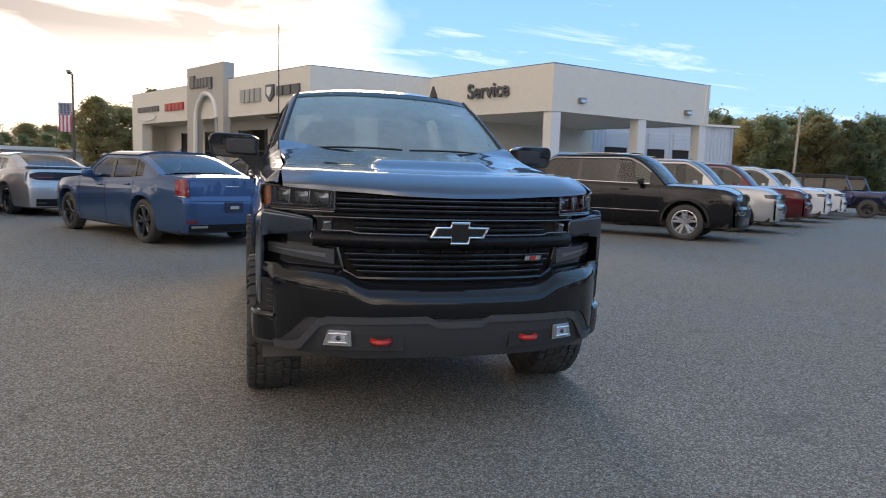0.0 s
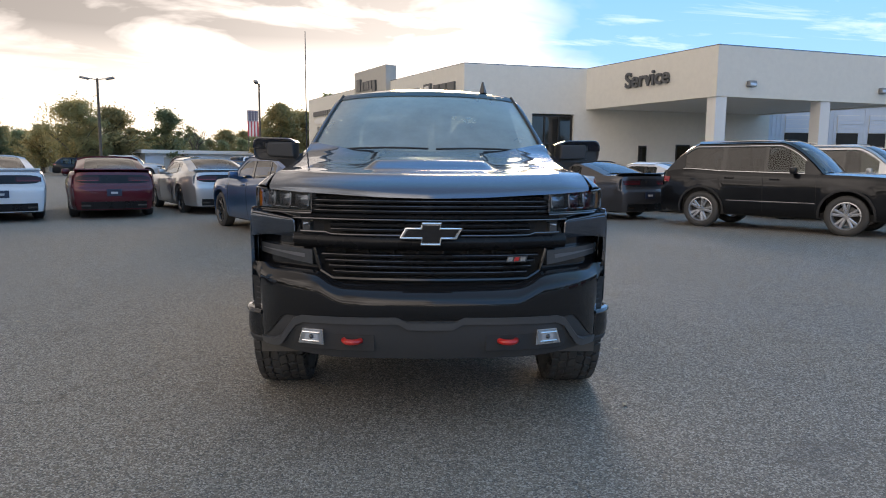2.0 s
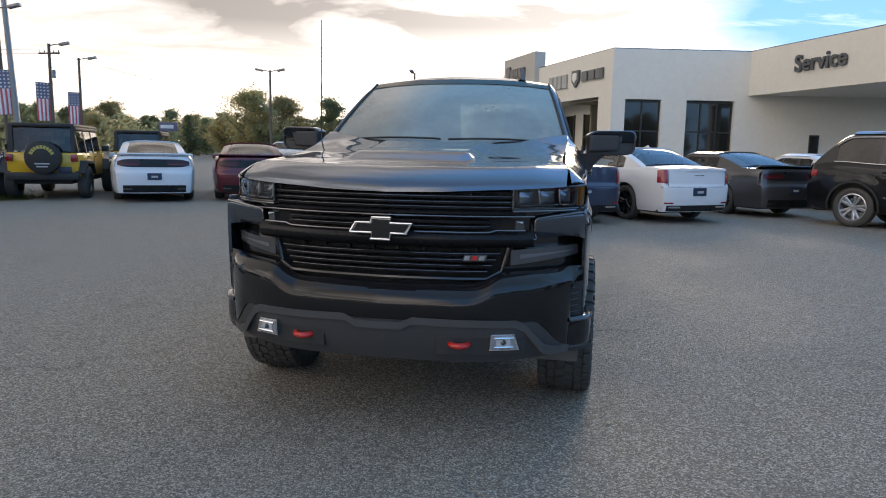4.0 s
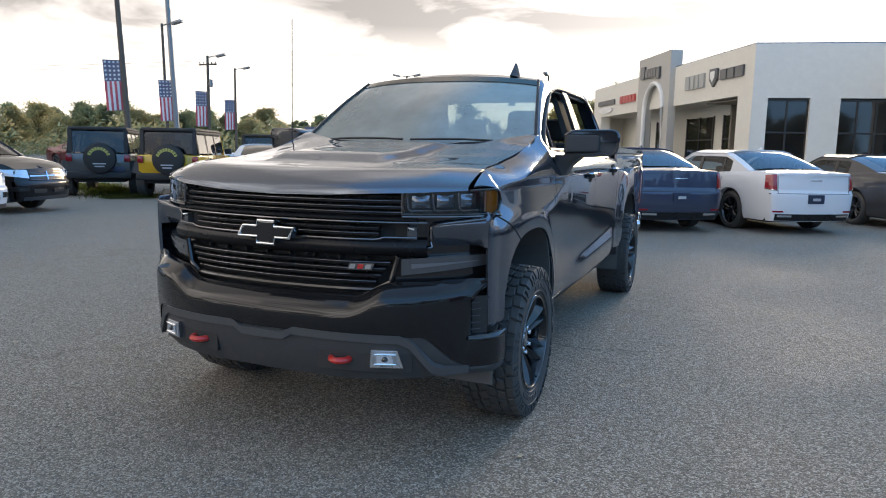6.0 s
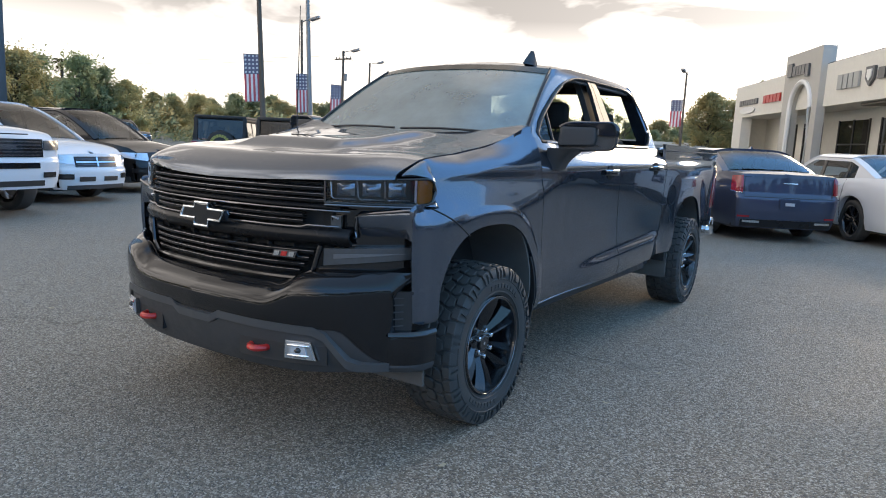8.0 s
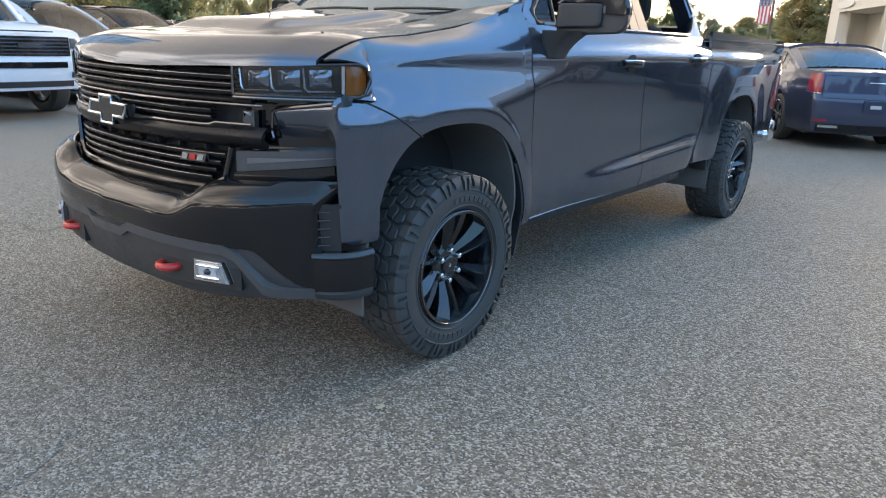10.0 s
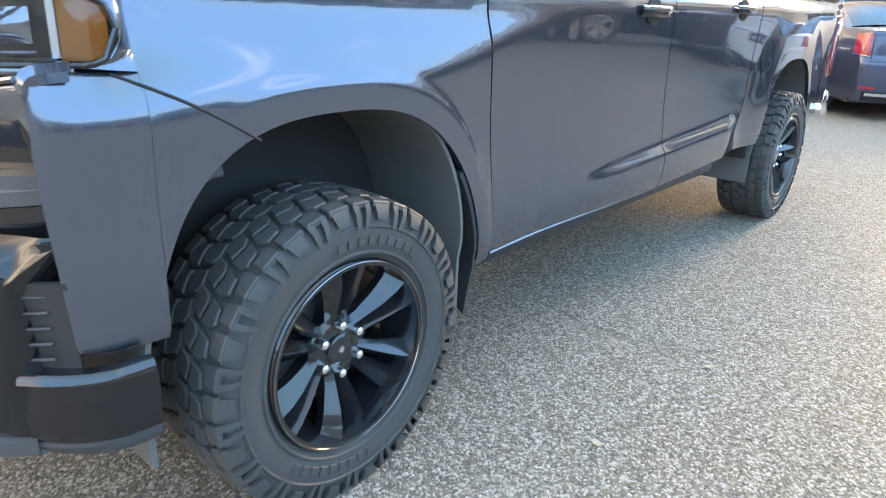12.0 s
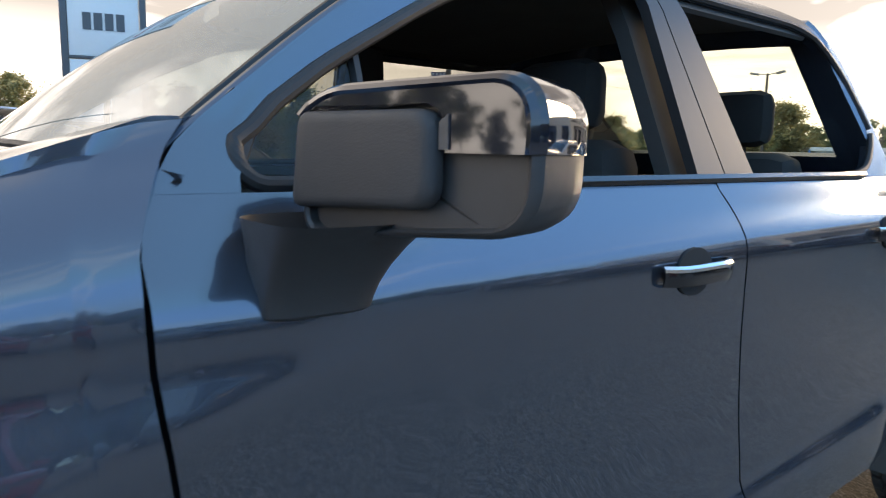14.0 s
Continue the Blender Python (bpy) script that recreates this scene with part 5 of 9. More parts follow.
def build_workshop():
    t = thing("workshop", "pale blue ribbed metal workshop with roll-up doors", "building")
    a, b = Vector((21.5, 43.5, 0)), Vector((35.7, 43.1, 0))
    d = (b - a).normalized()
    n = Vector((d.y, -d.x, 0))
    part("wall", wall_box(a, b, 0, 5.6, 0.3), M["metal_siding"], t)
    part("wall", wall_box(a - n * 14, a, 0, 5.6, 0.3), M["metal_siding"], t)
    part("wall", wall_box(b, b - n * 14, 0, 5.6, 0.3), M["metal_siding"], t)
    part("roof", wall_box(a - d * 0.3 + n * 0.3, b + d * 0.3 + n * 0.3, 5.6, 5.76, 15), M["white_trim"], t)
    L = (b - a).length
    ribs = MB()
    k = 0.2
    doors = [(3.2, 5.0), (6.75, 8.2), (8.9, 10.3)]
    while k < L:
        if not any(p - 0.2 < k < q + 0.2 for p, q in doors):
            p = a + d * k
            w = wall_box(p + n * 0.05, p + d * 0.10 + n * 0.05, 0.0, 5.58, 0.05)
            ribs.add(w.v, w.f)
        k += 0.30
    part("siding_ribs", ribs, M["metal_siding"], t)["kind"] = "stuff"
    for p, q in doors:
        w = part("roll_up_door", wall_box(a + d * p + n * 0.06, a + d * q + n * 0.06, 3.7, 4.9, 0.06), M["white_trim"], t, "half-raised white roll-up door")
        for z in np.arange(3.72, 4.7, 0.29):
            part("slat", wall_box(a + d * p + n * 0.10, a + d * q + n * 0.10, z, z + 0.27, 0.03), M["metal_siding"], w)
        # black sheet on the closed wall, painted in for the shaded inside
        part("opening", wall_box(a + d * p + n * 0.05, a + d * q + n * 0.05, 0, 3.7, 0.04), M["underbody"], t)


build_dealership()
build_workshop()
place_cars()

# ---------------------------------------------------------------- the pickup truck in front
TP = paint("deep_blue_grey_metallic_paint", (0.086, 0.111, 0.146), 0.80, 0.22, 1.0, 1.68)
WY = (0.914, 4.55)                 # axles
ARX, ARZ, ARN, ARC = 0.470, 0.585, 2.7, (0.905, 4.53)
WHEEL_R, WHEEL_X, HUB_Z = 0.400, 0.864, 0.388

_door = curve([0.36, 0.42, 0.47, 0.53, 0.60, 0.70, 0.85, 1.0, 1.15, 1.235, 1.262, 1.30, 1.345, 1.385, 1.43],
              [0.850, 0.885, 0.908, 0.928, 0.937, 0.939, 0.936, 0.940, 0.948, 0.9515, 0.948, 0.930, 0.893, 0.856, 0.838])
G_PLAN = curve([0, 0.3, 0.6, 0.68, 0.76, 0.83, 0.885, 0.922, 0.943], [0.020, 0.045, 0.130, 0.166, 0.214, 0.268, 0.325, 0.385, 0.440])
B_PLAN = curve([0, 0.3, 0.55, 0.75, 0.85, 0.885, 0.915, 0.936], [-0.085, -0.070, -0.020, 0.080, 0.178, 0.226, 0.262, 0.290])
XH = curve([0.0, 0.42, 0.9, 1.45], [0.90, 0.845, 0.805, 0.815])
HZ = curve([-0.1, 0.03, 0.06, 0.12, 0.3, 0.55, 0.9, 1.15, 1.30, 1.50], [1.160, 1.176, 1.190, 1.210, 1.264, 1.324, 1.354, 1.386, 1.416, 1.455])


DROP = curve([0.0, 0.35, 0.55, 0.75, 0.95, 1.25, 1.5], [0.046, 0.050, 0.042, 0.026, 0.014, 0.009, 0.006])


# the blunt front face of the bonnet, by the distance behind its front edge
FACE = curve([-0.2, 0, 0.015, 0.05, 0.10, 0.16, 0.21, 0.28, 0.40, 0.53, 0.75, 0.90, 1.2, 1.6],
             [0, 0, 0.018, 0.032, 0.040, 0.043, 0.038, 0.025, 0.007, -0.008, -0.010, -0.004, 0, 0])


def hood_z(x, y):
    a = abs(x)
    z = float(HZ(y)) - float(DROP(y)) * (a / 0.82) ** 2.6
    z += float(FACE(y - float(G_PLAN(min(a, 0.94))))) * float(1 - 0.35 * sm(0.66, 0.84, a))
    z += 0.006 * math.exp(-((a - 0.62) / 0.09) ** 2) * float(sm(0.25, 0.7, y))
    # raised middle with a stepped front and two ridges that run out at the windscreen
    z += 0.040 * float(sm(0.40, 0.58, y)) * float(1 - sm(1.10, 1.36, y)) * float(1 - sm(0.29, 0.36, a))
    z += 0.012 * math.exp(-((a - 0.34) / 0.035) ** 2) * float(sm(0.38, 0.60, y)) * float(1 - sm(1.20, 1.34, y))
    z += 0.030 * float(sm(1.30, 1.52, y)) * float(sm(0.45, 0.80, a))
    return z


def rse(y, z, yc):
    return ((abs(y - yc) / ARX) ** ARN + (max(0.0, z - 0.40) / ARZ) ** ARN) ** (1 / ARN)


HAUNCH = curve([0.25, 0.40, 0.55, 0.70, 1.12, 1.30, 1.45, 1.62, 1.80], [1.125, 1.085, 1.055, 1.046, 1.046, 1.075, 1.115, 1.165, 1.196])


def soft_pos(t, e=0.008):
    """max(t, 0) with a rounded foot."""
    return 0.5 * (t + math.sqrt(t * t + e * e))


def side_w(y, z, top=None):
    """Half-width of the body side."""
    ztop = hood_z(float(XH(y)), y) if (y < 1.47 and top is None) else None
    zz = z
    if ztop is not None:
        zc = min(1.262, ztop - 0.085)
        zz = min(z, zc)
    w = float(_door(zz))
    if zz > 1.262 and y < 1.86:
        w += (0.948 - (zz - 1.262) * 0.63 - w) * float(1 - sm(1.60, 1.86, y))
    if y < 0.95:
        w -= 0.052 * ((0.95 - y) / 0.55) ** 2 * float(sm(1.0, 1.13, z)) + 0.022 * (max(0.0, 0.60 - y) / 0.3) ** 2
    if y > 5.2:
        w -= 0.03 * ((y - 5.2) / 0.5) ** 2
    zr = 0.60 + 0.045 * (y - 1.7)
    w += 0.024 * float(1 - sm(zr - 0.02, zr + 0.05, z)) * float(sm(1.75, 2.5, y)) * float(1 - sm(3.5, 3.75, y))
    w += 0.026 * float(1 - sm(1.04, 1.65, rse(y, z, ARC[1])))
    # front haunch: a sloping shelf above the upright flare, tapering out in the door
    if y < 1.9:
        zl = float(HAUNCH(y))
        up = zl + soft_pos(z - zl, 0.010)
        w += 0.27 * soft_pos(1.200 - up, 0.012) - 0.001 - 0.010 * float(sm(0.35, 0.75, y)) * float(1 - sm(1.30, 1.78, y))
        w += 0.007 * float(1 - sm(1.10, 1.155, rse(y, z, ARC[0]))) * float(sm(0.55, 0.85, y))
    if ztop is not None and z > zc:
        v = min(1.0, (z - zc) / (ztop - zc))
        w -= (w - float(XH(y))) * v ** 1.9
    return w


SEAM_A = curve([0.40, 0.47, 0.60, 0.80, 1.0, 1.25, 1.31, 1.39, 1.43, 1.48], [1.555, 1.550, 1.525, 1.497, 1.475, 1.450, 1.450, 1.476, 1.500, 1.540])
SEAM_B = curve([0.40, 0.67, 1.29, 1.39], [2.775, 2.748, 2.672, 2.690])


def seam_c(z):
    return 3.758 - 1.0 * max(0.0, 0.85 - z) ** 1.5


def truck_arch(y, sill, top):
    lo = sill
    for yc in ARC:
        d = abs(y - yc) / ARX
        if d < 1:
            lo = max(lo, 0.40 + ARZ * (1 - d ** ARN) ** (1 / ARN))
    return lo


def arch_cols(y0, y1, step=0.05):
    ys = set(np.round(np.linspace(y0, y1, int((y1 - y0) / step) + 1), 4))
    for yc in ARC:
        if yc + ARX > y0 and yc - ARX < y1:
            ys = {q for q in ys if abs(q - yc) > ARX * 1.02}
            ys |= {round(float(yc - ARX * math.cos(a)), 4) for a in np.linspace(0, math.pi, 41)}
    return sorted(q for q in ys if y0 <= q <= y1)


def both(fn, name, mat, parent, label="", angle=35.0):
    """A left part and its mirror image."""
    out = []
    for sx in (1, -1):
        mb = MB()
        fn(mb)
        if sx < 0:
            mb.v = [(-x, y, z) for x, y, z in mb.v]
            mb.f = [f[::-1] for f in mb.f]
        out.append(part(name, mb, mat, parent, label, angle))
    return out


def fstrip(plan, x0, x1, zlo, zhi, dy=None, n=24, m=5, t=0.02):
    """A piece of the front wrapped round a plan curve."""
    P_ = []
    for x in np.linspace(x0, x1, n):
        a, b = (zlo(x) if callable(zlo) else zlo), (zhi(x) if callable(zhi) else zhi)
        P_.append([(x, float(plan(abs(x))) + (dy(v) if dy else 0.0), a + (b - a) * v) for v in np.linspace(0, 1, m)])
    return MB().shell(np.array(P_), t)


def side_x(z):
    return 0.846 - (z - 1.385) * 0.355 - 0.05 * max(0.0, (z - 1.79) / 0.1) ** 2


W_TOP = curve([1.586, 1.606, 1.70, 1.85, 2.0, 2.2, 2.45, 2.62, 3.30, 3.42, 3.52, 3.60, 3.67], [1.400, 1.452, 1.535, 1.625, 1.705, 1.783, 1.826, 1.832, 1.830, 1.812, 1.755, 1.66, 1.53])
W_BOT = curve([1.60, 3.46, 3.56, 3.63, 3.67], [1.392, 1.402, 1.42, 1.47, 1.525])
ROOFLINE = curve([1.465, 1.50, 1.54, 1.60, 1.80, 2.0, 2.2, 2.45, 3.2, 3.45, 3.60, 3.72, 3.765], [1.398, 1.432, 1.468, 1.515, 1.662, 1.784, 1.855, 1.886, 1.886, 1.862, 1.745, 1.52, 1.40])


def offroad_tyre():
    """An all-terrain tyre: carcass, rows of interlocking tread blocks, forked shoulder lugs, raised sidewall ring."""
    R, h, rim = WHEEL_R, 0.142, 0.246
    t = MB().lathe([(rim, -h * 0.86), (rim + 0.02, -h * 0.96), ((R + rim) / 2, -h), (R - 0.045, -h * 0.95), (R - 0.022, -h * 0.86), (R - 0.014, -h * 0.5), (R - 0.012, 0.0), (R - 0.014, h * 0.5), (R - 0.022, h * 0.86),
                    (R - 0.045, h * 0.95), ((R + rim) / 2, h), (rim + 0.035, h * 0.98), (rim + 0.018, h * 0.94), (rim, h * 0.86)], 76, closed=True)
    t.lathe([(rim + 0.016, h * 0.95), (rim + 0.019, h * 0.99), (rim + 0.024, h * 0.99), (rim + 0.027, h * 0.96)], 76)
    t.lathe([(rim + 0.080, h * 0.985), (rim + 0.083, h * 1.016), (rim + 0.087, h * 1.016), (rim + 0.090, h * 0.98)], 76)
    n = 36
    st = 2 * math.pi / n

    def block(poly, r0, r1, ch=0.0035, cant=0.0):
        """A chamfered block; poly is an outline in (steps round the tyre, width)."""
        m = len(poly)
        ca, cx = sum(q[0] for q in poly) / m, sum(q[1] for q in poly) / m
        v = []
        for r, c in ((r0, 0.0), (r1 - ch, 0.0), (r1, ch)):
            for a, x in poly:
                k = 1 - c / 0.022
                aa, xx = (ca + (a - ca) * k) * st, cx + (x - cx) * k
                rr = r - (cant * abs(xx) ** 2 if r > r0 else 0.0)
                v.append((xx, rr * math.cos(aa), rr * math.sin(aa)))
        f = [tuple(range(2 * m, 3 * m))]
        for k in (0, m):
            f += [(k + i, k + (i + 1) % m, k + m + (i + 1) % m, k + m + i) for i in range(m)]
        t.add(v, f)
    rng = random.Random(5)
    for k in range(n):
        for sx in (1, -1):
            o = 0.5 if sx < 0 else 0.0
            q = k + o
            # centre: arrow-shaped blocks that lock into those of the other half
            block([(q + 0.02, sx * 0.004), (q + 0.55, -sx * 0.004), (q + 0.84, sx * 0.006), (q + 0.98, sx * 0.040), (q + 0.40, sx * 0.048), (q + 0.14, sx * 0.036)], R - 0.016, R, 0.003, 0.35)
            # middle: six-sided blocks
            block([(q + 0.24, sx * 0.054), (q + 0.52, sx * 0.056), (q + 1.06, sx * 0.047), (q + 1.16, sx * 0.074), (q + 0.98, sx * 0.094), (q + 0.44, sx * 0.090)], R - 0.016, R, 0.003, 0.35)
            # shoulder: alternate long and short
            g = 0.035 if k % 2 else 0.0
            block([(q + 0.08 + g, sx * 0.101), (q + 0.36, sx * 0.096), (q + 0.86 - g, sx * 0.101), (q + 0.90 - g, sx * 0.136), (q + 0.04 + g, sx * 0.136)], R - 0.022, R - 0.001, 0.003, 0.40)
            # fork of two prongs running down the sidewall
            deep = R - (0.072 if k % 2 else 0.052)
            for w0, w1, e0, e1 in ((0.06, 0.30, 0.18, 0.36), (0.62, 0.88, 0.56, 0.76)) if k % 2 else ((0.10, 0.84, 0.24, 0.70),):
                v = []
                for r, xx, s0, s1 in ((R - 0.012, 0.1345, w0, w1), (R - 0.034, 0.1455, w0 * 0.6 + e0 * 0.4, w1 * 0.6 + e1 * 0.4), (deep, 0.1470, e0, e1)):
                    for a_ in ((q + s0) * st, (q + s1) * st):
                        for d in (0.0, 0.014):
                            v.append((sx * (xx - d), r * math.cos(a_), r * math.sin(a_)))
                f = []
                for i in (0, 4):
                    f += [(i, i + 2, i + 6, i + 4), (i, i + 4, i + 5, i + 1), (i + 2, i + 3, i + 7, i + 6)]
                f += [(8, 10, 11, 9), (0, 1, 3, 2)]
                t.add(v, f)
    # faint raised moulding bars on the sidewall
    for b in (0.0, 18.0):
        for k in range(9):
            q = b + 3.5 + k * 0.62
            v = []
            for r, x in ((0.285, 0.1385), (0.287, 0.1435), (0.308, 0.1440), (0.310, 0.1390)):
                for a_ in (q, q + 0.42):
                    v.append((x, r * math.cos(a_ * st), r * math.sin(a_ * st)))
            t.add(v, [(0, 1, 3, 2), (2, 3, 5, 4), (4, 5, 7, 6), (0, 2, 4, 6), (1, 7, 5, 3)])
    return t.mesh("tyre", M["rubber"], 30)


def offroad_rim():
    """Six split spokes: two sharp-ridged blades to a spoke that spread towards the rim."""
    rim, h = 0.246, 0.142
    r = MB().lathe([(rim + 0.004, h * 0.90), (rim - 0.004, h * 0.96), (rim - 0.014, h * 0.95), (rim - 0.020, h * 0.80), (rim - 0.030, h * 0.2), (rim - 0.034, -h * 0.85)], 60)
    r.lathe([(0.001, 0.086), (0.034, 0.086), (0.040, 0.083), (0.042, 0.074), (0.070, 0.072), (0.084, 0.060), (0.090, 0.030), (0.001, 0.02)], 40)
    for k in range(6):
        rot = Matrix.Rotation(2 * math.pi * (k + 0.5) / 6 + 0.3, 4, "X")
        for s in (1, -1):
            rows = []
            for rad, ang, w_in, w_out, x in ((0.060, 0.16, 0.008, 0.024, 0.072), (0.100, 0.150, 0.012, 0.024, 0.088), (0.150, 0.155, 0.018, 0.031, 0.110), (0.196, 0.165, 0.024, 0.037, 0.124), (rim - 0.010, 0.180, 0.030, 0.045, 0.130)):
                c = s * ang * rad
                q = (rad - 0.062) / 0.17
                ridge = c + s * (0.006 - 0.010 * q)
                rows.append([rot @ Vector((xx, yy, rad)) for yy, xx in ((c - s * w_in, x - 0.058), (c - s * w_in, x - 0.022 - 0.026 * q), (ridge, x), (c + s * w_out, x - 0.016 - 0.024 * q), (c + s * w_out, x - 0.058))])
            v = [p for row in rows for p in row]
            nv = 5
            f = [(i * nv + j, i * nv + (j + 1) % nv, (i + 1) * nv + (j + 1) % nv, (i + 1) * nv + j) for i in range(len(rows) - 1) for j in range(nv)]
            r.add(v, f if s > 0 else [q[::-1] for q in f])
    return r.mesh("rim", M["black_wheel"], 20)


CORNER = curve([0.70, 0.80, 0.90, 0.942], [0.211, 0.240, 0.270, 0.285])


LAMP_LEN = np.concatenate([[0.0], np.cumsum([math.hypot(0.343 / 60, float(G_PLAN(0.6 + 0.343 * (i + 1) / 60)) - float(G_PLAN(0.6 + 0.343 * i / 60))) for i in range(60)])])


def lamp_x(s):
    return float(np.interp(s * LAMP_LEN[-1], LAMP_LEN, np.linspace(0.6, 0.943, 61)))


def lamp_normal(s):
    x = lamp_x(s)
    k = (float(G_PLAN(min(0.943, x + 0.004))) - float(G_PLAN(x - 0.004))) / (min(0.943, x + 0.004) - x + 0.004)
    n = math.hypot(1, k)
    return k / n, -1 / n


def lamp_at(s, v):
    """A point of the headlamp's cover: s from the grille outwards, v up; the outer end is rounded."""
    x = lamp_x(s)
    zl, zu = 1.094 + 0.004 * s, 1.188 + 0.022 * s
    e = max(0.0, (s - 0.88) / 0.12)
    k = math.sqrt(max(0.0, 1 - e ** 2.6))
    zm = 1.158
    zl, zu = zm - (zm - zl) * k, zm + (zu - zm) * k
    return np.array((x, float(G_PLAN(x)), zl + (zu - zl) * v))


def lamp_outline(q):
    """The lamp's edge from its top beside the bonnet round the outer end to its lower corner."""
    if q < 0.6:
        return lamp_at(0.66 + 0.34 * math.sin(math.pi / 2 * q / 0.6), 1.0) + np.array((0, 0.001, 0.004))
    return lamp_at(1.0 - 0.14 * ((q - 0.6) / 0.4) ** 1.5, 0.0) + np.array((0.003, 0.003, -0.003))


def build_truck():
    t = thing("pickup_truck", "dark blue-grey crew cab pickup on off-road tyres, black front trim", "truck")
    # ---- outer panels
    def fender(mb):
        ys = arch_cols(0.465, 1.44, 0.04)
        P_ = []
        for y in ys:
            top = hood_z(float(XH(y)), y + 0.085 * float(sm(1.05, 1.44, y))) - 0.004
            lo = truck_arch(y, 0.46, None)
            row = []
            for v in np.linspace(0, 1, 34):
                z = lo + (top - lo) * v
                y2 = y + (float(SEAM_A(z)) - 0.004 - 1.44) * float(sm(1.05, 1.44, y))
                row.append((side_w(y, z), y2, z))
            P_.append(row)
        mb.shell(np.array(P_), 0.018)
    both(fender, "fender", TP, t, angle=30)

    def corner(mb):
        """Painted corner that wraps from the fender round to the bumper, with an arm that reaches in below the lamp."""
        rows = [(z, 0.0) for z in np.linspace(0.585, 1.070, 26)] + [(1.079, 0.004), (1.085, 0.011), (1.089, 0.024), (1.091, 0.075)]
        P_ = []
        for z, d in rows:
            zq = min(z, 1.07)
            low = 0.022 * max(0.0, (0.90 - z) / 0.315) + 0.05 * max(0.0, (0.612 - z) / 0.027) ** 2
            row = [(side_w(y, zq) - d - 0.008 * max(0.0, (0.605 - z) / 0.02) ** 2, y, z) for y in np.linspace(0.470, 0.405, 5)]
            p0 = np.array((row[-1][0] + d, 0.405))
            p2 = np.array((0.942, 0.285 + low))
            c = np.array((p0[0] - 0.001, 0.300 + low))
            for q in np.linspace(0, 1, 13)[1:]:
                p = p0 * (1 - q) ** 2 + c * 2 * q * (1 - q) + p2 * q * q
                row.append((p[0] - d * (1 - q), p[1] + d * q, z))
            P_.append(row)
        mb.shell(np.array(P_), 0.016)
        # the arm: a tapering bar with a rounded upper shoulder
        P_ = []
        for x in np.linspace(0.942, 0.706, 15):
            q = (0.942 - x) / 0.236
            a, b = 0.955 - 0.008 * q + 0.010 * math.sin(math.pi * q), 1.070 - 0.028 * q
            col = [(x, float(CORNER(x)) + 0.045 * (1 - v) ** 2 * float(sm(0.0, 0.25, q)) + 0.004 * math.sin(math.pi * v), a + (b - a) * v) for v in np.linspace(0, 1, 9)]
            col += [(x, float(CORNER(x)) + d, b + h) for d, h in ((0.004, 0.009), (0.011, 0.015), (0.024, 0.019), (0.070, 0.021))]
            P_.append(col)
        mb.shell(np.array(P_)[::-1], 0.016)
    both(corner, "front_corner_panel", TP, t, angle=38)
    both(lambda mb: mb.tube([(side_w(y, z) + 0.0006, y, z) for y, z in zip(np.linspace(0.425, 0.690, 16), np.linspace(1.083, 0.946, 16) + 0.008 * np.sin(np.linspace(0, math.pi, 16)))], 0.0032, 5), "panel_gap", M["underbody"], t)

    def fdoor(mb):
        P_ = []
        for s in np.linspace(0, 1, 44):
            row = []
            for v in np.linspace(0, 1, 40):
                z = 0.475 + 0.012 * s + (1.386 - 0.475 - 0.012 * s) * v
                a, b = float(SEAM_A(z)) + 0.004, float(SEAM_B(z)) - 0.003
                y = a + (b - a) * s
                row.append((side_w(y, z, 1), y, z))
            P_.append(row)
        mb.shell(np.array(P_), 0.020)
    fd = both(fdoor, "door", TP, t, "front door", angle=30)

    def rdoor(mb):
        P_ = []
        for s in np.linspace(0, 1, 38):
            row = []
            for v in np.linspace(0, 1, 40):
                z = 0.488 + 0.03 * s + (1.392 - 0.488 - 0.03 * s) * v
                a, b = float(SEAM_B(z)) + 0.003, seam_c(z) - 0.004
                y = a + (b - a) * s
                row.append((side_w(y, z, 1), y, z))
            P_.append(row)
        mb.shell(np.array(P_), 0.020)
    rd = both(rdoor, "door", TP, t, "rear door", angle=30)

    def bed(mb):
        ys = arch_cols(3.772, 5.62, 0.06)
        P_ = []
        for y in ys:
            lo = truck_arch(y, 0.56 if y > 4.6 else 0.53, None)
            row = []
            for v in np.linspace(0, 1, 32):
                z = lo + (1.436 - 0.012 * (y - 3.77) - lo) * v
                yy = y
                if y < 4.05:
                    yy = y + (seam_c(z) + 0.008 - 3.772) * (1 - float(sm(3.772, 4.05, y)))
                w = side_w(yy, z, 1)
                w += (0.935 - w) * float(sm(1.25, 1.36, z)) * 0.85
                row.append((w, yy, z))
            P_.append(row)
        mb.shell(np.array(P_), 0.020)
    both(bed, "bed_side", TP, t, angle=30)
    both(lambda mb: mb.box((0.80, 3.78, 1.372), (0.925, 5.62, 1.392), 0.008), "bed_rail_cap", M["grey_plastic"], t)
    part("bed_floor", MB().box((-0.80, 3.80, 0.85), (0.80, 5.58, 0.90)).box((-0.82, 3.80, 0.85), (-0.78, 5.6, 1.37)).box((0.78, 3.80, 0.85), (0.82, 5.6, 1.37)).box((-0.82, 3.78, 0.85), (0.82, 3.82, 1.37)), M["underbody"], t)
    tg = part("tailgate", MB().box((-0.78, 5.60, 0.72), (0.78, 5.66, 1.38), 0.02), TP, t)
    part("handle", MB().box((-0.12, 5.66, 1.20), (0.12, 5.68, 1.27), 0.01), M["black_plastic"], tg)
    both(lambda mb: mb.box((0.79, 5.45, 0.82), (0.935, 5.65, 1.28), 0.03), "tail_lamp", M["red_lens"], t, "red tail lamp")
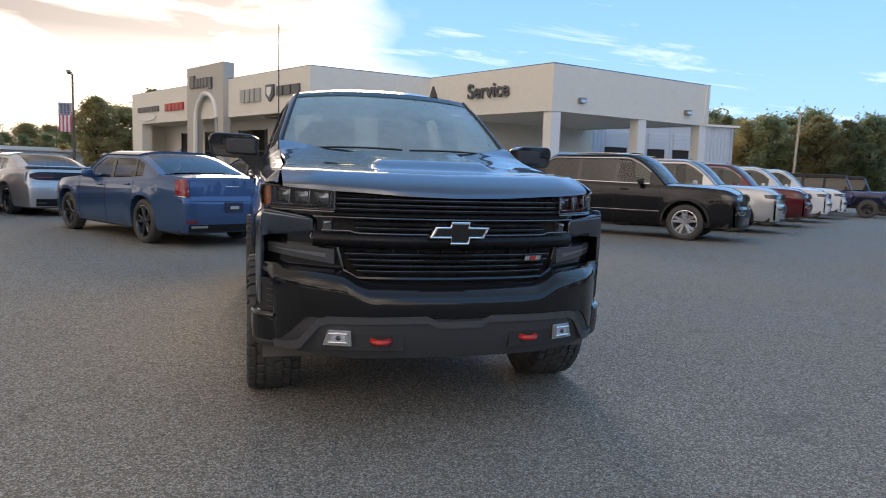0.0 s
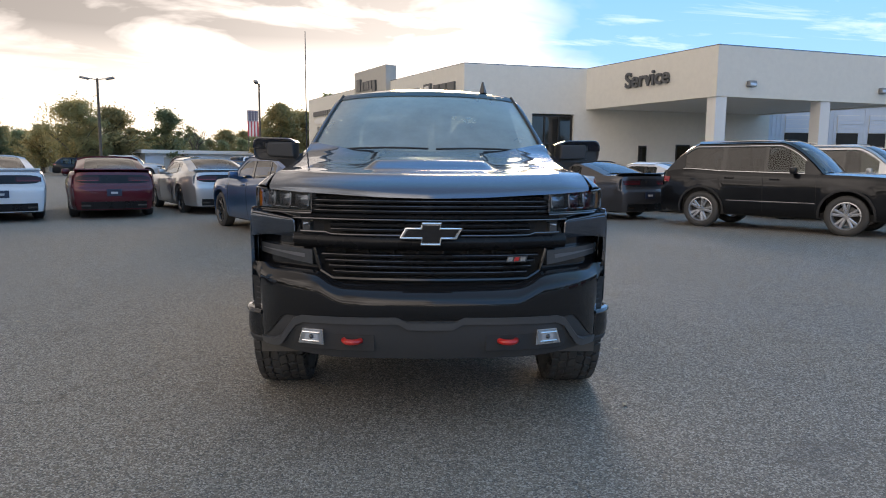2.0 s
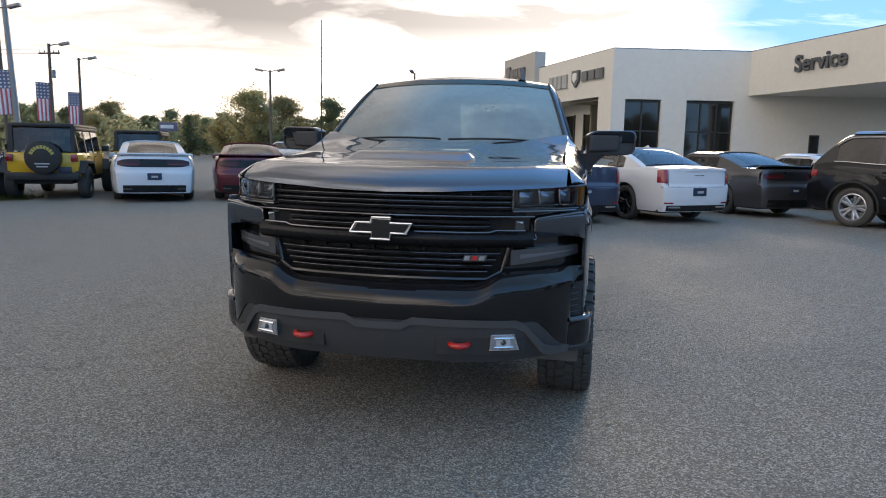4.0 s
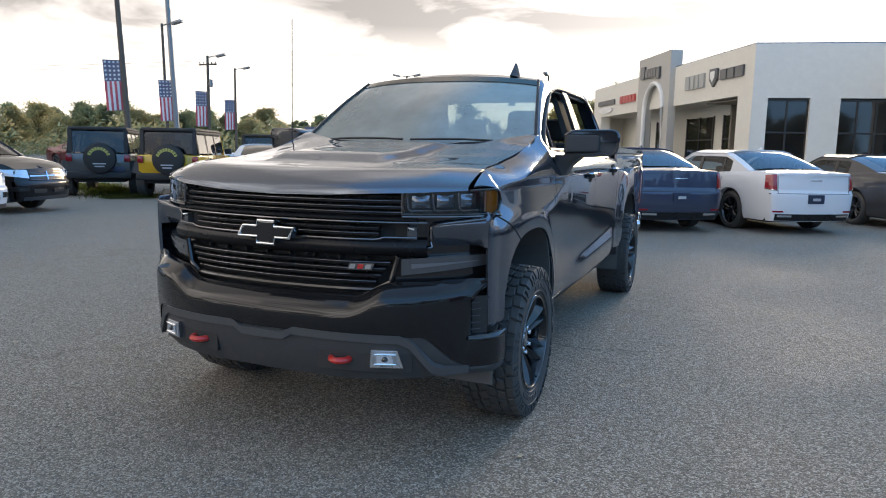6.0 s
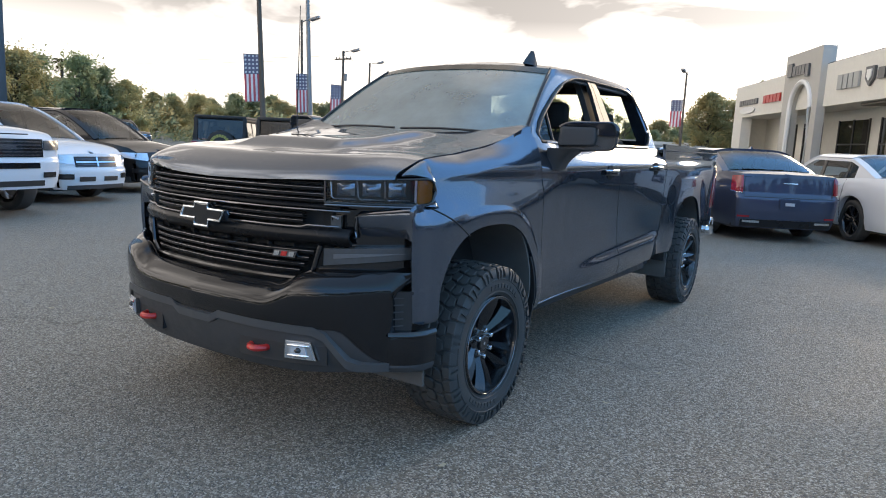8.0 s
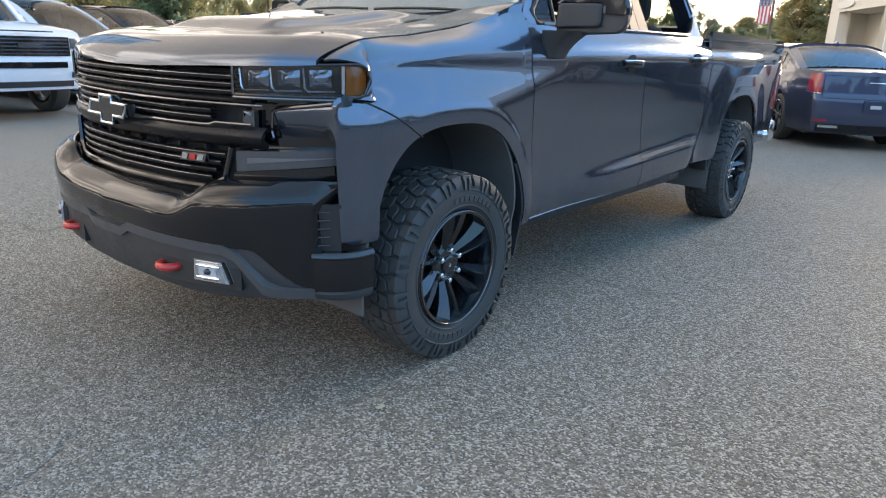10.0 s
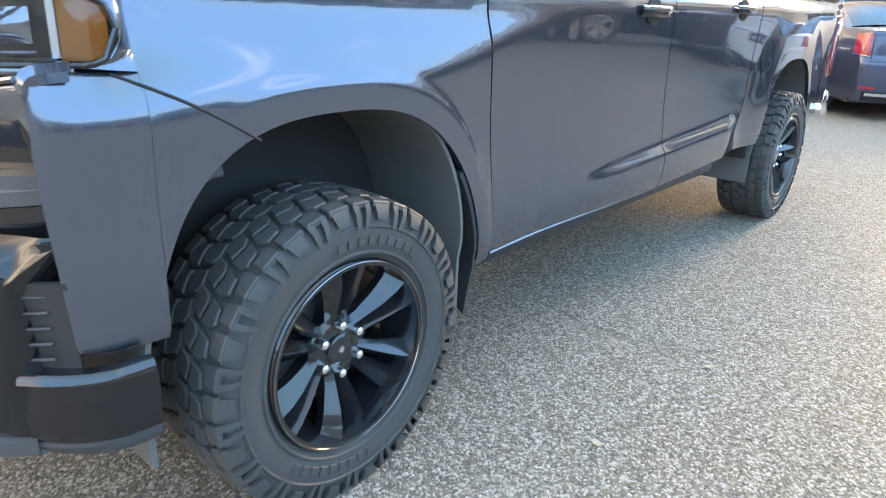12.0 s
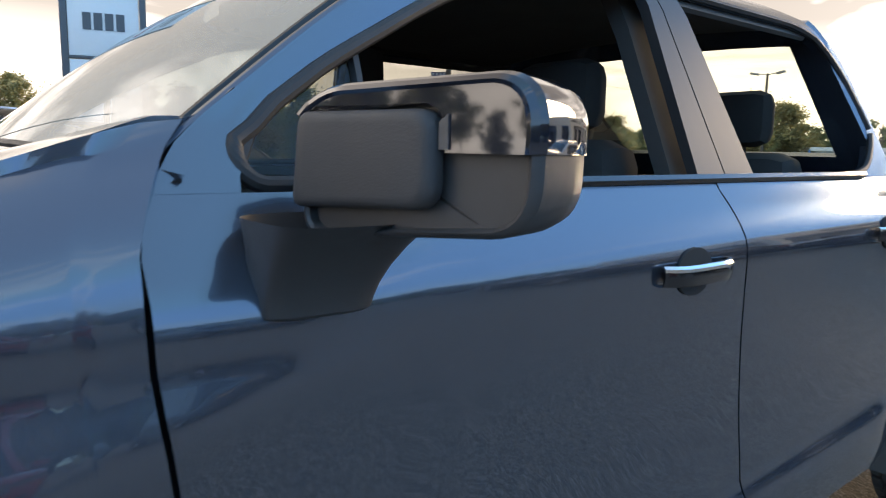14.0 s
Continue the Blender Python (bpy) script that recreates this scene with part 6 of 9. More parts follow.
    part("rear_bumper", MB().box((-0.93, 5.62, 0.52), (0.93, 5.80, 0.72), 0.04), M["chrome"], t, "chrome rear bumper")
    part("exhaust_tip", MB().lathe([(0.036, -0.02), (0.040, 0.10), (0.034, 0.10), (0.032, -0.02)], 20, pose(0.86, 5.38, 0.605, 0, 0, 35)), M["chrome"], t, "chrome exhaust tip")
    # fuel flap
    ring = [(side_w(3.98, 1.0, 1) + 0.004, 3.98 + 0.085 * math.cos(a), 1.02 + 0.085 * math.sin(a)) for a in np.linspace(0, 2 * math.pi, 29)]
    part("fuel_flap", MB().tube([(side_w(y, z, 1) + 0.001, y, z) for _, y, z in ring], 0.0035, 5, False), M["underbody"], t)
    # rockers, inner structure, liners
    both(lambda mb: mb.box((0.78, 1.48, 0.415), (0.880, 3.62, 0.472), 0.02), "rocker", M["black_plastic"], t)
    both(lambda mb: mb.tube([(side_w(y, 0.476, 1) + 0.001, y, 0.4755 + 0.018 * (y - 1.55)) for y in np.linspace(1.56, 3.58, 30)], 0.005, 6), "sill_edge_trim", M["dark_chrome"], t)
    part("cab_underside", MB().box((-0.86, 1.40, 0.44), (0.86, 3.76, 0.62)), M["underbody"], t)
    part("engine_block", MB().box((-0.60, 0.18, 0.45), (0.60, 1.5, 1.10)), M["underbody"], t)
    part("bed_underside", MB().box((-0.75, 3.70, 0.50), (0.75, 5.6, 0.84)), M["underbody"], t)
    part("chassis", MB().box((-0.45, 0.10, 0.40), (0.45, 5.6, 0.55)), M["underbody"], t)
    for yc in ARC:
        def liner(mb, yc=yc):
            P_ = []
            for a in np.linspace(-0.18, math.pi + 0.18, 40):
                c, s_ = math.cos(a), math.sin(a)
                k = 1 / ((abs(c) ** ARN + abs(s_) ** ARN) ** (1 / ARN))
                y, z = yc - (ARX + 0.006) * k * c, 0.40 + (ARZ + 0.004) * k * s_
                P_.append([(x, y, z) for x in (0.52, 0.70, 0.86, min(0.968, side_w(y, max(0.5, z), 1) - 0.012))])
            mb.shell(np.array(P_), 0.012)
            mb.box((0.50, yc - 0.5, 0.40), (0.53, yc + 0.5, 1.0))
        both(liner, "wheel_arch_liner", M["liner"], t)
    def front_flap(mb):
        """Flap behind the front wheel: follows the arch and hangs below the sill."""
        P_ = []
        for z in np.linspace(0.313, 0.78, 14):
            zq = max(z, 0.46)
            ya = ARC[0] + ARX * (1 - ((zq - 0.40) / ARZ) ** ARN) ** (1 / ARN)
            xo = side_w(ya, max(z, 0.49)) - 0.004
            y = ya + (float(SEAM_A(zq)) - 1.444) * float(sm(1.05, 1.44, ya)) - 0.004
            low = max(0.0, 0.46 - z) / 0.147
            y += (1.430 - y) * low ** 0.7
            P_.append([(x, y, z + 0.6 * (xo - x) * low) for x in np.linspace(0.82, xo, 5)])
        mb.shell(np.array(P_), 0.014)
    both(front_flap, "splash_guard", M["black_plastic"], t)
    both(lambda mb: mb.box((0.80, 3.99, 0.44), (0.93, 4.03, 0.62), 0.012), "splash_guard", M["black_plastic"], t)
    both(lambda mb: mb.tube([(0.50, 0.60, 0.78), (0.62, 0.58, 0.80), (0.74, 0.64, 0.83), (0.80, 0.70, 0.86)], 0.022, 8), "suspension_arm", M["steel_pole"], t)
    both(lambda mb: mb.tube([(0.45, 0.93, 0.34), (0.74, 0.93, 0.36)], 0.05, 8), "drive_shaft", M["underbody"], t)
    part("rear_axle", MB().tube([(-0.75, WY[1], HUB_Z), (0.75, WY[1], HUB_Z)], 0.06, 10).lathe([(0.001, -0.15), (0.14, -0.1), (0.16, 0), (0.14, 0.1), (0.001, 0.15)], 16, pose(0, WY[1], HUB_Z)), M["underbody"], t)

    # ---- wheels
    ty, ri = offroad_tyre(), offroad_rim()
    disc = MB().lathe([(0.001, 0.0), (0.165, 0.0), (0.165, -0.03), (0.001, -0.03)], 40).mesh("brake_disc", M["steel_pole"])
    lug = MB().lathe([(0.0135, 0.055), (0.0140, 0.084), (0.011, 0.094), (0.005, 0.0975), (0.0005, 0.098)], 10).mesh("lug_nut", M["bright_chrome"])
    cap = MB().prism([(0.018 * a, 0.030 * b) for a, b in BOW], lambda u, v, d: (d, v * 1.6, u * 1.0), 0.0855, 0.0875).mesh("cap_emblem", M["chrome"])
    lip = MB().lathe([(0.2430 + 0.0035 * math.cos(a), 0.1365 + 0.0035 * math.sin(a)) for a in np.linspace(0, 2 * math.pi, 9)[:-1]], 60, closed=True).mesh("rim_lip", M["dark_chrome"])
    for i, yc in enumerate(WY):
        for sx in (1, -1):
            m = pose(sx * WHEEL_X, yc, HUB_Z) @ (Matrix.Identity(4) if sx > 0 else pose(0, 0, 0, 0, 0, 180)) @ pose(0, 0, 0, 12 + 31 * i + 20 * (sx < 0))
            w = part("wheel", ty, None, t, at=m)
            part("rim", ri, None, w)
            part("rim_lip", lip, None, w)
            part("brake_disc", disc, None, w)
            for k in range(6):
                a = 2 * math.pi * k / 6 + 0.3
                part("lug_nut", lug, None, w, at=pose(0, 0.066 * math.cos(a), 0.066 * math.sin(a)))
            part("cap_emblem", cap, None, w)

    # ---- bonnet
    P_ = []
    for u in np.linspace(-1, 1, 81):
        row = []
        for v in np.linspace(0, 1, 60):
            vv = v ** 1.5
            x0 = u * 0.845
            yf = float(G_PLAN(abs(x0))) + 0.005
            y = yf + (1.325 + 0.150 * u * u + 0.055 * u ** 6 - yf) * vv
            x = u * (float(XH(max(0.42, y))) - 0.004)
            row.append((x, y, hood_z(x, max(y, 0.0)) if vv > 0 else hood_z(x, y) - 0.012))
        P_.append(row)
    part("bonnet", MB().shell(np.array(P_), 0.018), TP, t, angle=40)
    # ---- grille
    part("grille_backing", fstrip(G_PLAN, -0.90, 0.90, 0.70, 1.172, lambda v: 0.07, 30, 4), M["underbody"], t)
    def slats(zs, hw, name="grille_slat", d=0.03):
        for z in zs:
            P_ = []
            h = hw(z) if callable(hw) else hw
            for x in np.linspace(-h, h, 40):
                y = float(G_PLAN(abs(x))) + d
                P_.append([(x, y, z), (x, y - 0.022, z - 0.0035), (x, y - 0.022, z + 0.0045), (x, y, z + 0.008)])
            sl = part(name, MB().shell(np.array(P_)[::-1], 0.004), M["grille"], t, angle=20)
            part("slat_edge", MB().tube([(x, float(G_PLAN(abs(x))) + d - 0.0235, z + 0.003) for x in np.linspace(-h, h, 40)], 0.0016, 5), M["dark_chrome"], sl)
    slats((1.100, 1.124, 1.150), 0.600)
    slats((1.008, 1.032), 0.50)
    slats((0.795, 0.823, 0.851, 0.880), lambda z: 0.49 + (z - 0.795) * 0.7)
    for z0, z1, hw, n_ in ((1.09, 1.165, 0.60, 9), (0.780, 0.905, 0.50, 8)):
        for k in range(n_):
            x = -hw + 2 * hw * (k + 0.5) / n_
            y = float(G_PLAN(abs(x))) + 0.034
            part("grille_rib", MB().box((x - 0.005, y, z0), (x + 0.005, y + 0.03, z1), 0.002), M["underbody"], t)
    part("grille_bar", fstrip(G_PLAN, -0.66, 0.66, 1.060, 1.086, lambda v: -0.004 + 0.02 * (2 * v - 1) ** 2, 40, 6), M["grille"], t)
    part("grille_bar_edge", MB().tube([(x, float(G_PLAN(abs(x))) - 0.004, 1.060) for x in np.linspace(-0.70, 0.70, 40)], 0.004, 6), M["dark_chrome"], t)
    part("grille_bar", fstrip(G_PLAN, -0.70, 0.70, 0.912, 0.986, lambda v: -0.012 + 0.025 * (2 * v - 1) ** 2, 40, 8), M["grille"], t)
    def edge2(mb):
        mb.tube([(x, float(G_PLAN(abs(x))) - 0.002, 0.984 if x < 0.50 else 0.984 + 0.010 * min(1, (x - 0.50) / 0.02)) for x in np.linspace(0.15, 0.66, 24)], 0.0045, 6)
    both(edge2, "grille_bar_edge", M["dark_chrome"], t)
    # frame of the lower grille
    fr = [(-0.585, 0.912), (-0.555, 0.80), (-0.49, 0.762), (0.49, 0.762), (0.555, 0.80), (0.585, 0.912)]
    pts = []
    for (x0, z0), (x1, z1) in zip(fr[:-1], fr[1:]):
        for k in np.linspace(0, 1, 16):
            x = x0 + (x1 - x0) * k
            pts.append((x, float(G_PLAN(abs(x))) + 0.0, z0 + (z1 - z0) * k))
    part("grille_frame", MB().tube(pts, 0.012, 8), M["gloss_black"], t)
    # cross-shaped emblem, chrome edge round a black field
    e = part("emblem", MB().prism([(0.305 * u, 0.29 * v) for u, v in BOW_F], lambda u, v, d: (u, d, 0.998 + v), -0.024, 0.012), M["chrome"], t, "chrome-edged black emblem")
    rimp = [(0.305 * u * 0.975, -0.026, 0.998 + 0.29 * v * 0.95) for u, v in BOW_F]
    part("emblem_rim", MB().tube(rimp + rimp[:2], 0.0065, 8, False), M["bright_chrome"], e)
    part("emblem_field", MB().prism([(0.305 * u * 0.90 if abs(u) > 0.3 else 0.305 * u * 0.88, 0.29 * v * 0.80) for u, v in BOW_F], lambda u, v, d: (u, d, 0.998 + v), -0.028, -0.020), M["gloss_black"], e)
    bd = part("badge", MB().prism([(0.375, -0.008), (0.386, 0.022), (0.492, 0.022), (0.481, -0.008)], lambda u, v, d: (u, float(G_PLAN(u)) + d, 0.858 + v), -0.012, 0.01), M["dark_chrome"], t, "small slanted badge shown as plain bars")
    for k, mt in enumerate(("chrome", "red_hook", "chrome")):
        a = 0.384 + k * 0.034
        part("badge_bar", MB().prism([(a, -0.003), (a + 0.006, 0.017), (a + 0.030, 0.017), (a + 0.024, -0.003)], lambda u, v, d: (u, float(G_PLAN(u)) + d, 0.858 + v), -0.015, -0.008), M[mt], bd)
    # ---- headlamps
    for sx in (1, -1):
        g = lambda x: float(G_PLAN(x))

        def lay(x0, x1, za, zb, dy, t_=0.012, n=10, m=4):
            mb = MB()
            P_ = []
            for x in np.linspace(x0, x1, n):
                a = za(x) if callable(za) else za
                b = zb(x) if callable(zb) else zb
                P_.append([(sx * x, g(x) + dy, z) for z in np.linspace(a, b, m)])
            P_ = np.array(P_)
            return mb.shell(P_ if sx > 0 else P_[::-1], t_)

        def lamp_patch(s0, s1, v0, v1, d, t_, n=12, m=5, bulge=0.0):
            """A piece of the lamp: s along its length, v up its height, d metres in from the cover."""
            P_ = []
            for s in np.linspace(s0, s1, n):
                row = []
                for v in np.linspace(v0, v1, m):
                    x, y, z = lamp_at(s, v)
                    nx, ny = lamp_normal(s)
                    o = d - bulge * math.sin(math.pi * (s - s0) / (s1 - s0)) * math.sin(math.pi * (v - v0) / (v1 - v0))
                    row.append((sx * (x - nx * o), y - ny * o, z))
                P_.append(row)
            P_ = np.array(P_)
            return MB().shell(P_ if sx > 0 else P_[::-1], t_)
        hl = part("headlamp", lamp_patch(0.0, 1.0, 0.0, 1.0, 0.052, 0.012, 24, 6), M["lamp_dark"], t, "dark headlamp with three clear projectors and amber corner")
        for k in range(3):
            a = 0.085 + 0.235 * k
            part("projector", lamp_patch(a, a + 0.165, 0.30, 0.84, 0.030, 0.012, 8, 6, 0.012), M["projector"], hl, "clear block lens")
            tick = [(a - 0.055, 0.92), (a - 0.045, 0.30), (a - 0.02, 0.16), (a + 0.17, 0.18)]
            pts = []
            for s, v in tick:
                x, y, z = lamp_at(s, v)
                pts.append((sx * x, y + 0.012, z))
            part("projector_tick", MB().tube(pts, 0.0042, 6), M["bright_chrome"], hl)
        part("lamp_shelf", lamp_patch(0.02, 0.80, 0.02, 0.10, 0.014, 0.02, 20, 2), M["gloss_black"], hl)
        part("lamp_divider", lamp_patch(0.79, 0.815, 0.10, 0.96, 0.010, 0.03, 3, 4), M["bright_chrome"], hl)
        part("amber_lamp", lamp_patch(0.82, 0.975, 0.06, 0.94, 0.010, 0.020, 12, 6, 0.004), M["amber_lens"], hl, "amber side lamp")
        part("lamp_lens", lamp_patch(0.0, 1.0, 0.0, 1.0, 0.0, 0.004, 28, 6), M["lamp_glass"], hl)
        rim_ = [lamp_at(s, 0.0) for s in np.linspace(0, 1, 26)] + [lamp_at(s, 1.0) for s in np.linspace(1, 0.62, 14)]
        part("lamp_rim", MB().tube([(sx * x, y, z) for x, y, z in rim_], 0.0055, 6), M["gloss_black"], hl)
        part("lamp_rim", MB().tube([(sx * x, y - 0.002, z) for x, y, z in (lamp_at(0.0, v) for v in np.linspace(0, 1, 6))], 0.005, 6), M["dark_chrome"], hl)
        part("lamp_sill", MB().tube([(sx * x, y - 0.003, z - 0.009) for x, y, z in (lamp_at(s, 0.0) for s in np.linspace(0, 0.86, 20))], 0.005, 6), M["dark_chrome"], hl)
        # black panel below the lamp, daytime lamp, outline of the painted arm
        part("lamp_bezel", lay(0.575, 0.925, 0.900, 1.092, 0.066, 0.02, 14, 6), M["gloss_black"], t)
        dl = part("day_lamp", lay(0.612, 0.652, 0.958, 1.040, 0.020, 0.03, 5, 5), M["smoke_lens"], t, "upright clear daytime lamp")
        part("day_lamp_tube", MB().tube([(sx * x, g(0.63) + 0.018, z) for x, z in ((0.646, 1.030), (0.618, 1.034), (0.614, 0.975), (0.622, 0.962), (0.646, 0.966))], 0.0065, 8), M["clear_lens"], dl)
        out = [(0.930, 1.082), (0.84, 1.068), (0.720, 1.050), (0.704, 1.040), (0.700, 0.975), (0.708, 0.948), (0.640, 0.942)]
        pts = []
        for (x0, z0), (x1, z1) in zip(out[:-1], out[1:]):
            for k in np.linspace(0, 1, 7)[:-1]:
                x = x0 + (x1 - x0) * k
                pts.append((sx * x, (float(CORNER(x)) if x > 0.70 else 0.211 - 0.45 * (0.70 - x)) - 0.002, z0 + (z1 - z0) * k))
        part("arm_edge", MB().tube(pts, 0.0055, 6), M["dark_chrome"], t)
        # long side marker lamp
        zl_, zu_ = (lambda x: 0.828 + 0.040 * (x - 0.6) / 0.3), (lambda x: 0.901 + 0.017 * (x - 0.6) / 0.3)
        mk = part("marker_lamp", lay(0.598, 0.910, zl_, zu_, 0.0, 0.05, 14, 5), M["smoke_lens"], t, "long smoked side marker lamp")
        part("marker_strip", lay(0.640, 0.885, lambda x: zl_(x) + 0.026, lambda x: zu_(x) - 0.024, -0.003, 0.01, 10, 3), M["marker"], mk)
        part("marker_shelf", lay(0.57, 0.935, 0.795, lambda x: zl_(x) - 0.003, 0.012, 0.03, 14, 3), M["gloss_black"], t)

    # ---- bumper
    zt = curve([0, 0.42, 0.47, 0.56, 0.62, 0.95], [0.742, 0.744, 0.758, 0.800, 0.806, 0.822])
    xs = sorted(set(np.round(np.concatenate([np.linspace(-0.885, 0.885, 86), np.linspace(0.886, 0.936, 7), -np.linspace(0.886, 0.936, 7)]), 4)))
    P_ = []
    for x in xs:
        a = abs(x)
        top, b = float(zt(a)), float(B_PLAN(a))
        low = 0.578 - 0.14 * float(sm(0.72, 0.88, a)) if a <= 0.8855 else 0.715 + 0.080 * (a - 0.886) / 0.05
        sh = 1 - 0.80 * float(sm(0.82, 0.936, a))
        ts = [0.03, 0.003, 0.0, 0.018, 0.042, 0.058, 0.072]
        room = min(1.0, (top - low) / 0.10)
        row = [(x, b + d * sh + e, top - q * room) for d, e, q in zip((0.13, 0.108, 0.088, 0.050, 0.0, 0.0, 0.0), (0, 0, 0, 0.004, 0.018, 0.006, 0.002), ts)]
        for v in np.linspace(0.12, 1, 8):
            row.append((x, b + 0.014 * v ** 2 - 0.004 * math.sin(math.pi * v), (top - 0.072 * room) * (1 - v) + low * v))
        row.append((x, b + 0.05, low - 0.004))
        P_.append(row[::-1])
    part("front_bumper", MB().shell(np.array(P_), 0.015), M["bumper"], t, "gloss black front bumper", angle=45)
    # moulded grey lower valance with a raised outline
    zlo = lambda x: 0.372 + 0.022 * float(sm(0.45, 0.90, abs(x)))
    zhi = lambda x: 0.585 - 0.15 * float(sm(0.70, 0.88, abs(x)))
    part("valance", fstrip(B_PLAN, -0.890, 0.890, zlo, zhi, lambda v: 0.022 + 0.05 * (1 - v) ** 2, 60, 8), M["grey_plastic"], t)
    ol = [(0.0, 0.560), (0.115, 0.560), (0.165, 0.588), (0.64, 0.580), (0.685, 0.558), (0.765, 0.448), (0.800, 0.432), (0.886, 0.428)]
    pts = []
    for (x0, z0), (x1, z1) in zip(ol[:-1], ol[1:]):
        for k in np.linspace(0, 1, 10):
            x = x0 + (x1 - x0) * k
            pts.append((x, float(B_PLAN(x)) + 0.010, z0 + (z1 - z0) * k))
    def mould(mb):
        Q = np.array([[(p[0], p[1] + 0.03, p[2] + 0.012), (p[0], p[1] - 0.004, p[2] + 0.006), (p[0] - 0.006, p[1] + 0.0, p[2] - 0.030), (p[0] - 0.01, p[1] + 0.03, p[2] - 0.034)] for p in pts])
        mb.shell(Q[::-1], 0.01)
    both(mould, "valance_moulding", M["mould"], t)
    # plan of the lower corner, from the bumper face round to the wheel opening
    WX, WYP = curve([0, 0.22, 0.45, 0.70, 1.0], [0.880, 0.925, 0.962, 0.984, 0.990]), curve([0, 0.22, 0.45, 0.70, 1.0], [0.226, 0.262, 0.306, 0.358, 0.425])

    def bend(zs, off, t_, s0=0.0, s1=1.0):
        """A strip round the lower corner; zs and off give height and inset up the strip."""
        def fn(mb):
            mb.shell(np.array([[(float(WX(s)) - o * 0.6, float(WYP(s)) + o * 0.8 * (1 - s), z) for z, o in zip(zs, off)] for s in np.linspace(s0, s1, 18)]), t_)
        return fn
    both(bend((0.425, 0.44, 0.48, 0.52, 0.545, 0.552), (0.010, 0.004, 0.0, 0.002, 0.006, 0.03), 0.015), "bumper_corner", M["bumper"], t, angle=45)
    both(bend((0.385, 0.392, 0.415, 0.426, 0.430), (0.045, 0.026, 0.010, 0.012, 0.03), 0.015), "valance_corner", M["grey_plastic"], t)
    both(bend((0.546, 0.549, 0.556, 0.566, 0.572, 0.574), (0.012, -0.006, -0.012, -0.008, 0.0, 0.03), 0.010, 0.0, 0.97), "corner_fin", M["black_wheel"], t, "gloss black winglet below the painted corner")
    both(bend((0.562, 0.60, 0.66, 0.70, 0.742), (0.030, 0.028, 0.024, 0.020, 0.012), 0.01, 0.0, 0.40), "air_slot", M["black_plastic"], t)
    for k in range(5):
        z = 0.592 + k * 0.030
        both(lambda mb, z=z: mb.tube([(float(WX(s)) - 0.012, float(WYP(s)) + 0.012, z + 0.02 * (s - 0.05)) for s in np.linspace(0.03, 0.24, 5)], 0.0035, 5), "slot_rib", M["grey_plastic"], t)
    for sx in (1, -1):
        b = lambda x: float(B_PLAN(x))
        def bx(x0, x1, z0, z1, d0, d1, mat, name, parent, label="", skew=0.0, c=0.006):
            P_ = np.array([[(sx * x, b(x) + d0, z + skew * (x - x0)) for z in np.linspace(z0, z1, 4)] for x in np.linspace(x0, x1, 8)])
            return part(name, MB().shell(P_ if sx > 0 else P_[::-1], d1 - d0), mat, parent, label)
        bx(0.275, 0.685, 0.420, 0.534, 0.030, 0.05, M["black_plastic"], "lamp_pocket", t)
        quad = lambda k: [(0.590 + k * du, 0.483 + k * dz) for du, dz in ((-0.064, -0.038), (-0.060, 0.040), (0.046, 0.040), (0.070, -0.038))]
        at_ = lambda u, v, d: (sx * u, b(u) + d, v)
        fg = part("fog_lamp", MB().prism(quad(1.0), at_, 0.008, 0.05), M["chrome"], t, "bright fog lamp with clear lens")
        part("fog_bowl", MB().prism(quad(0.88), at_, 0.0055, 0.03), M["reflector"], fg)
        part("fog_reflector", MB().prism([(0.590 + du, 0.484 + dz) for du, dz in ((-0.034, -0.024), (-0.034, 0.026), (0.026, 0.026), (0.036, -0.024))], at_, 0.002, 0.02), M["clear_lens"], fg)
        part("fog_bulb", MB().lathe([(0.001, 0.012), (0.008, 0.009), (0.014, -0.004), (0.0145, -0.010)], 18, pose(sx * 0.588, b(0.588) + 0.002, 0.484, 0, 0, -90)), M["lamp_dark"], fg)
        for zz in (0.463, 0.506):
            part("fog_flute", MB().tube([at_(u, zz, 0.000) for u in np.linspace(0.548, 0.636, 6)], 0.0035, 6), M["bright_chrome"], fg)
        hk = []
        for a in np.linspace(-0.15, math.pi + 0.15, 14):
            hk.append((sx * (0.384 + 0.042 * math.cos(a)), b(0.384) + 0.040 - 0.048 * math.sin(a), 0.470))
        part("tow_hook", MB().tube(hk, 0.0145, 10), M["red_hook"], t, "red tow hook")

    # ---- cab
    def frame_side(mb):
        ys = np.concatenate([np.linspace(1.465, 1.585, 8), np.linspace(1.588, 3.67, 70), np.linspace(3.69, 3.765, 5)])
        P_ = []
        for y in ys:
            lo = float(W_TOP(y)) if 1.586 < y < 3.67 else 1.386
            hi = max(lo + 0.006, float(ROOFLINE(y)))
            row = []
            for z in np.linspace(lo, hi, 9):
                k = float(1 - sm(1.60, 1.80, y))
                q = min(1.0, (z - 1.386) / 0.090)
                low = side_w(max(y, 1.48), 1.386, 1) * (1 - q) + side_x(1.476) * q if z < 1.476 else side_x(z)
                row.append((side_x(z) * (1 - k) + low * k + 0.0005, max(y, float(SEAM_A(z)) + 0.004), z))
            P_.append(row)
        mb.shell(np.array(P_), 0.03)
        P_ = [[(side_x(z), y, z) for z in np.linspace(1.386, max(1.39, float(W_BOT(y))), 4)] for y in np.linspace(3.40, 3.67, 14)]
        mb.shell(np.array(P_), 0.03)
    both(frame_side, "cab_frame", TP, t)
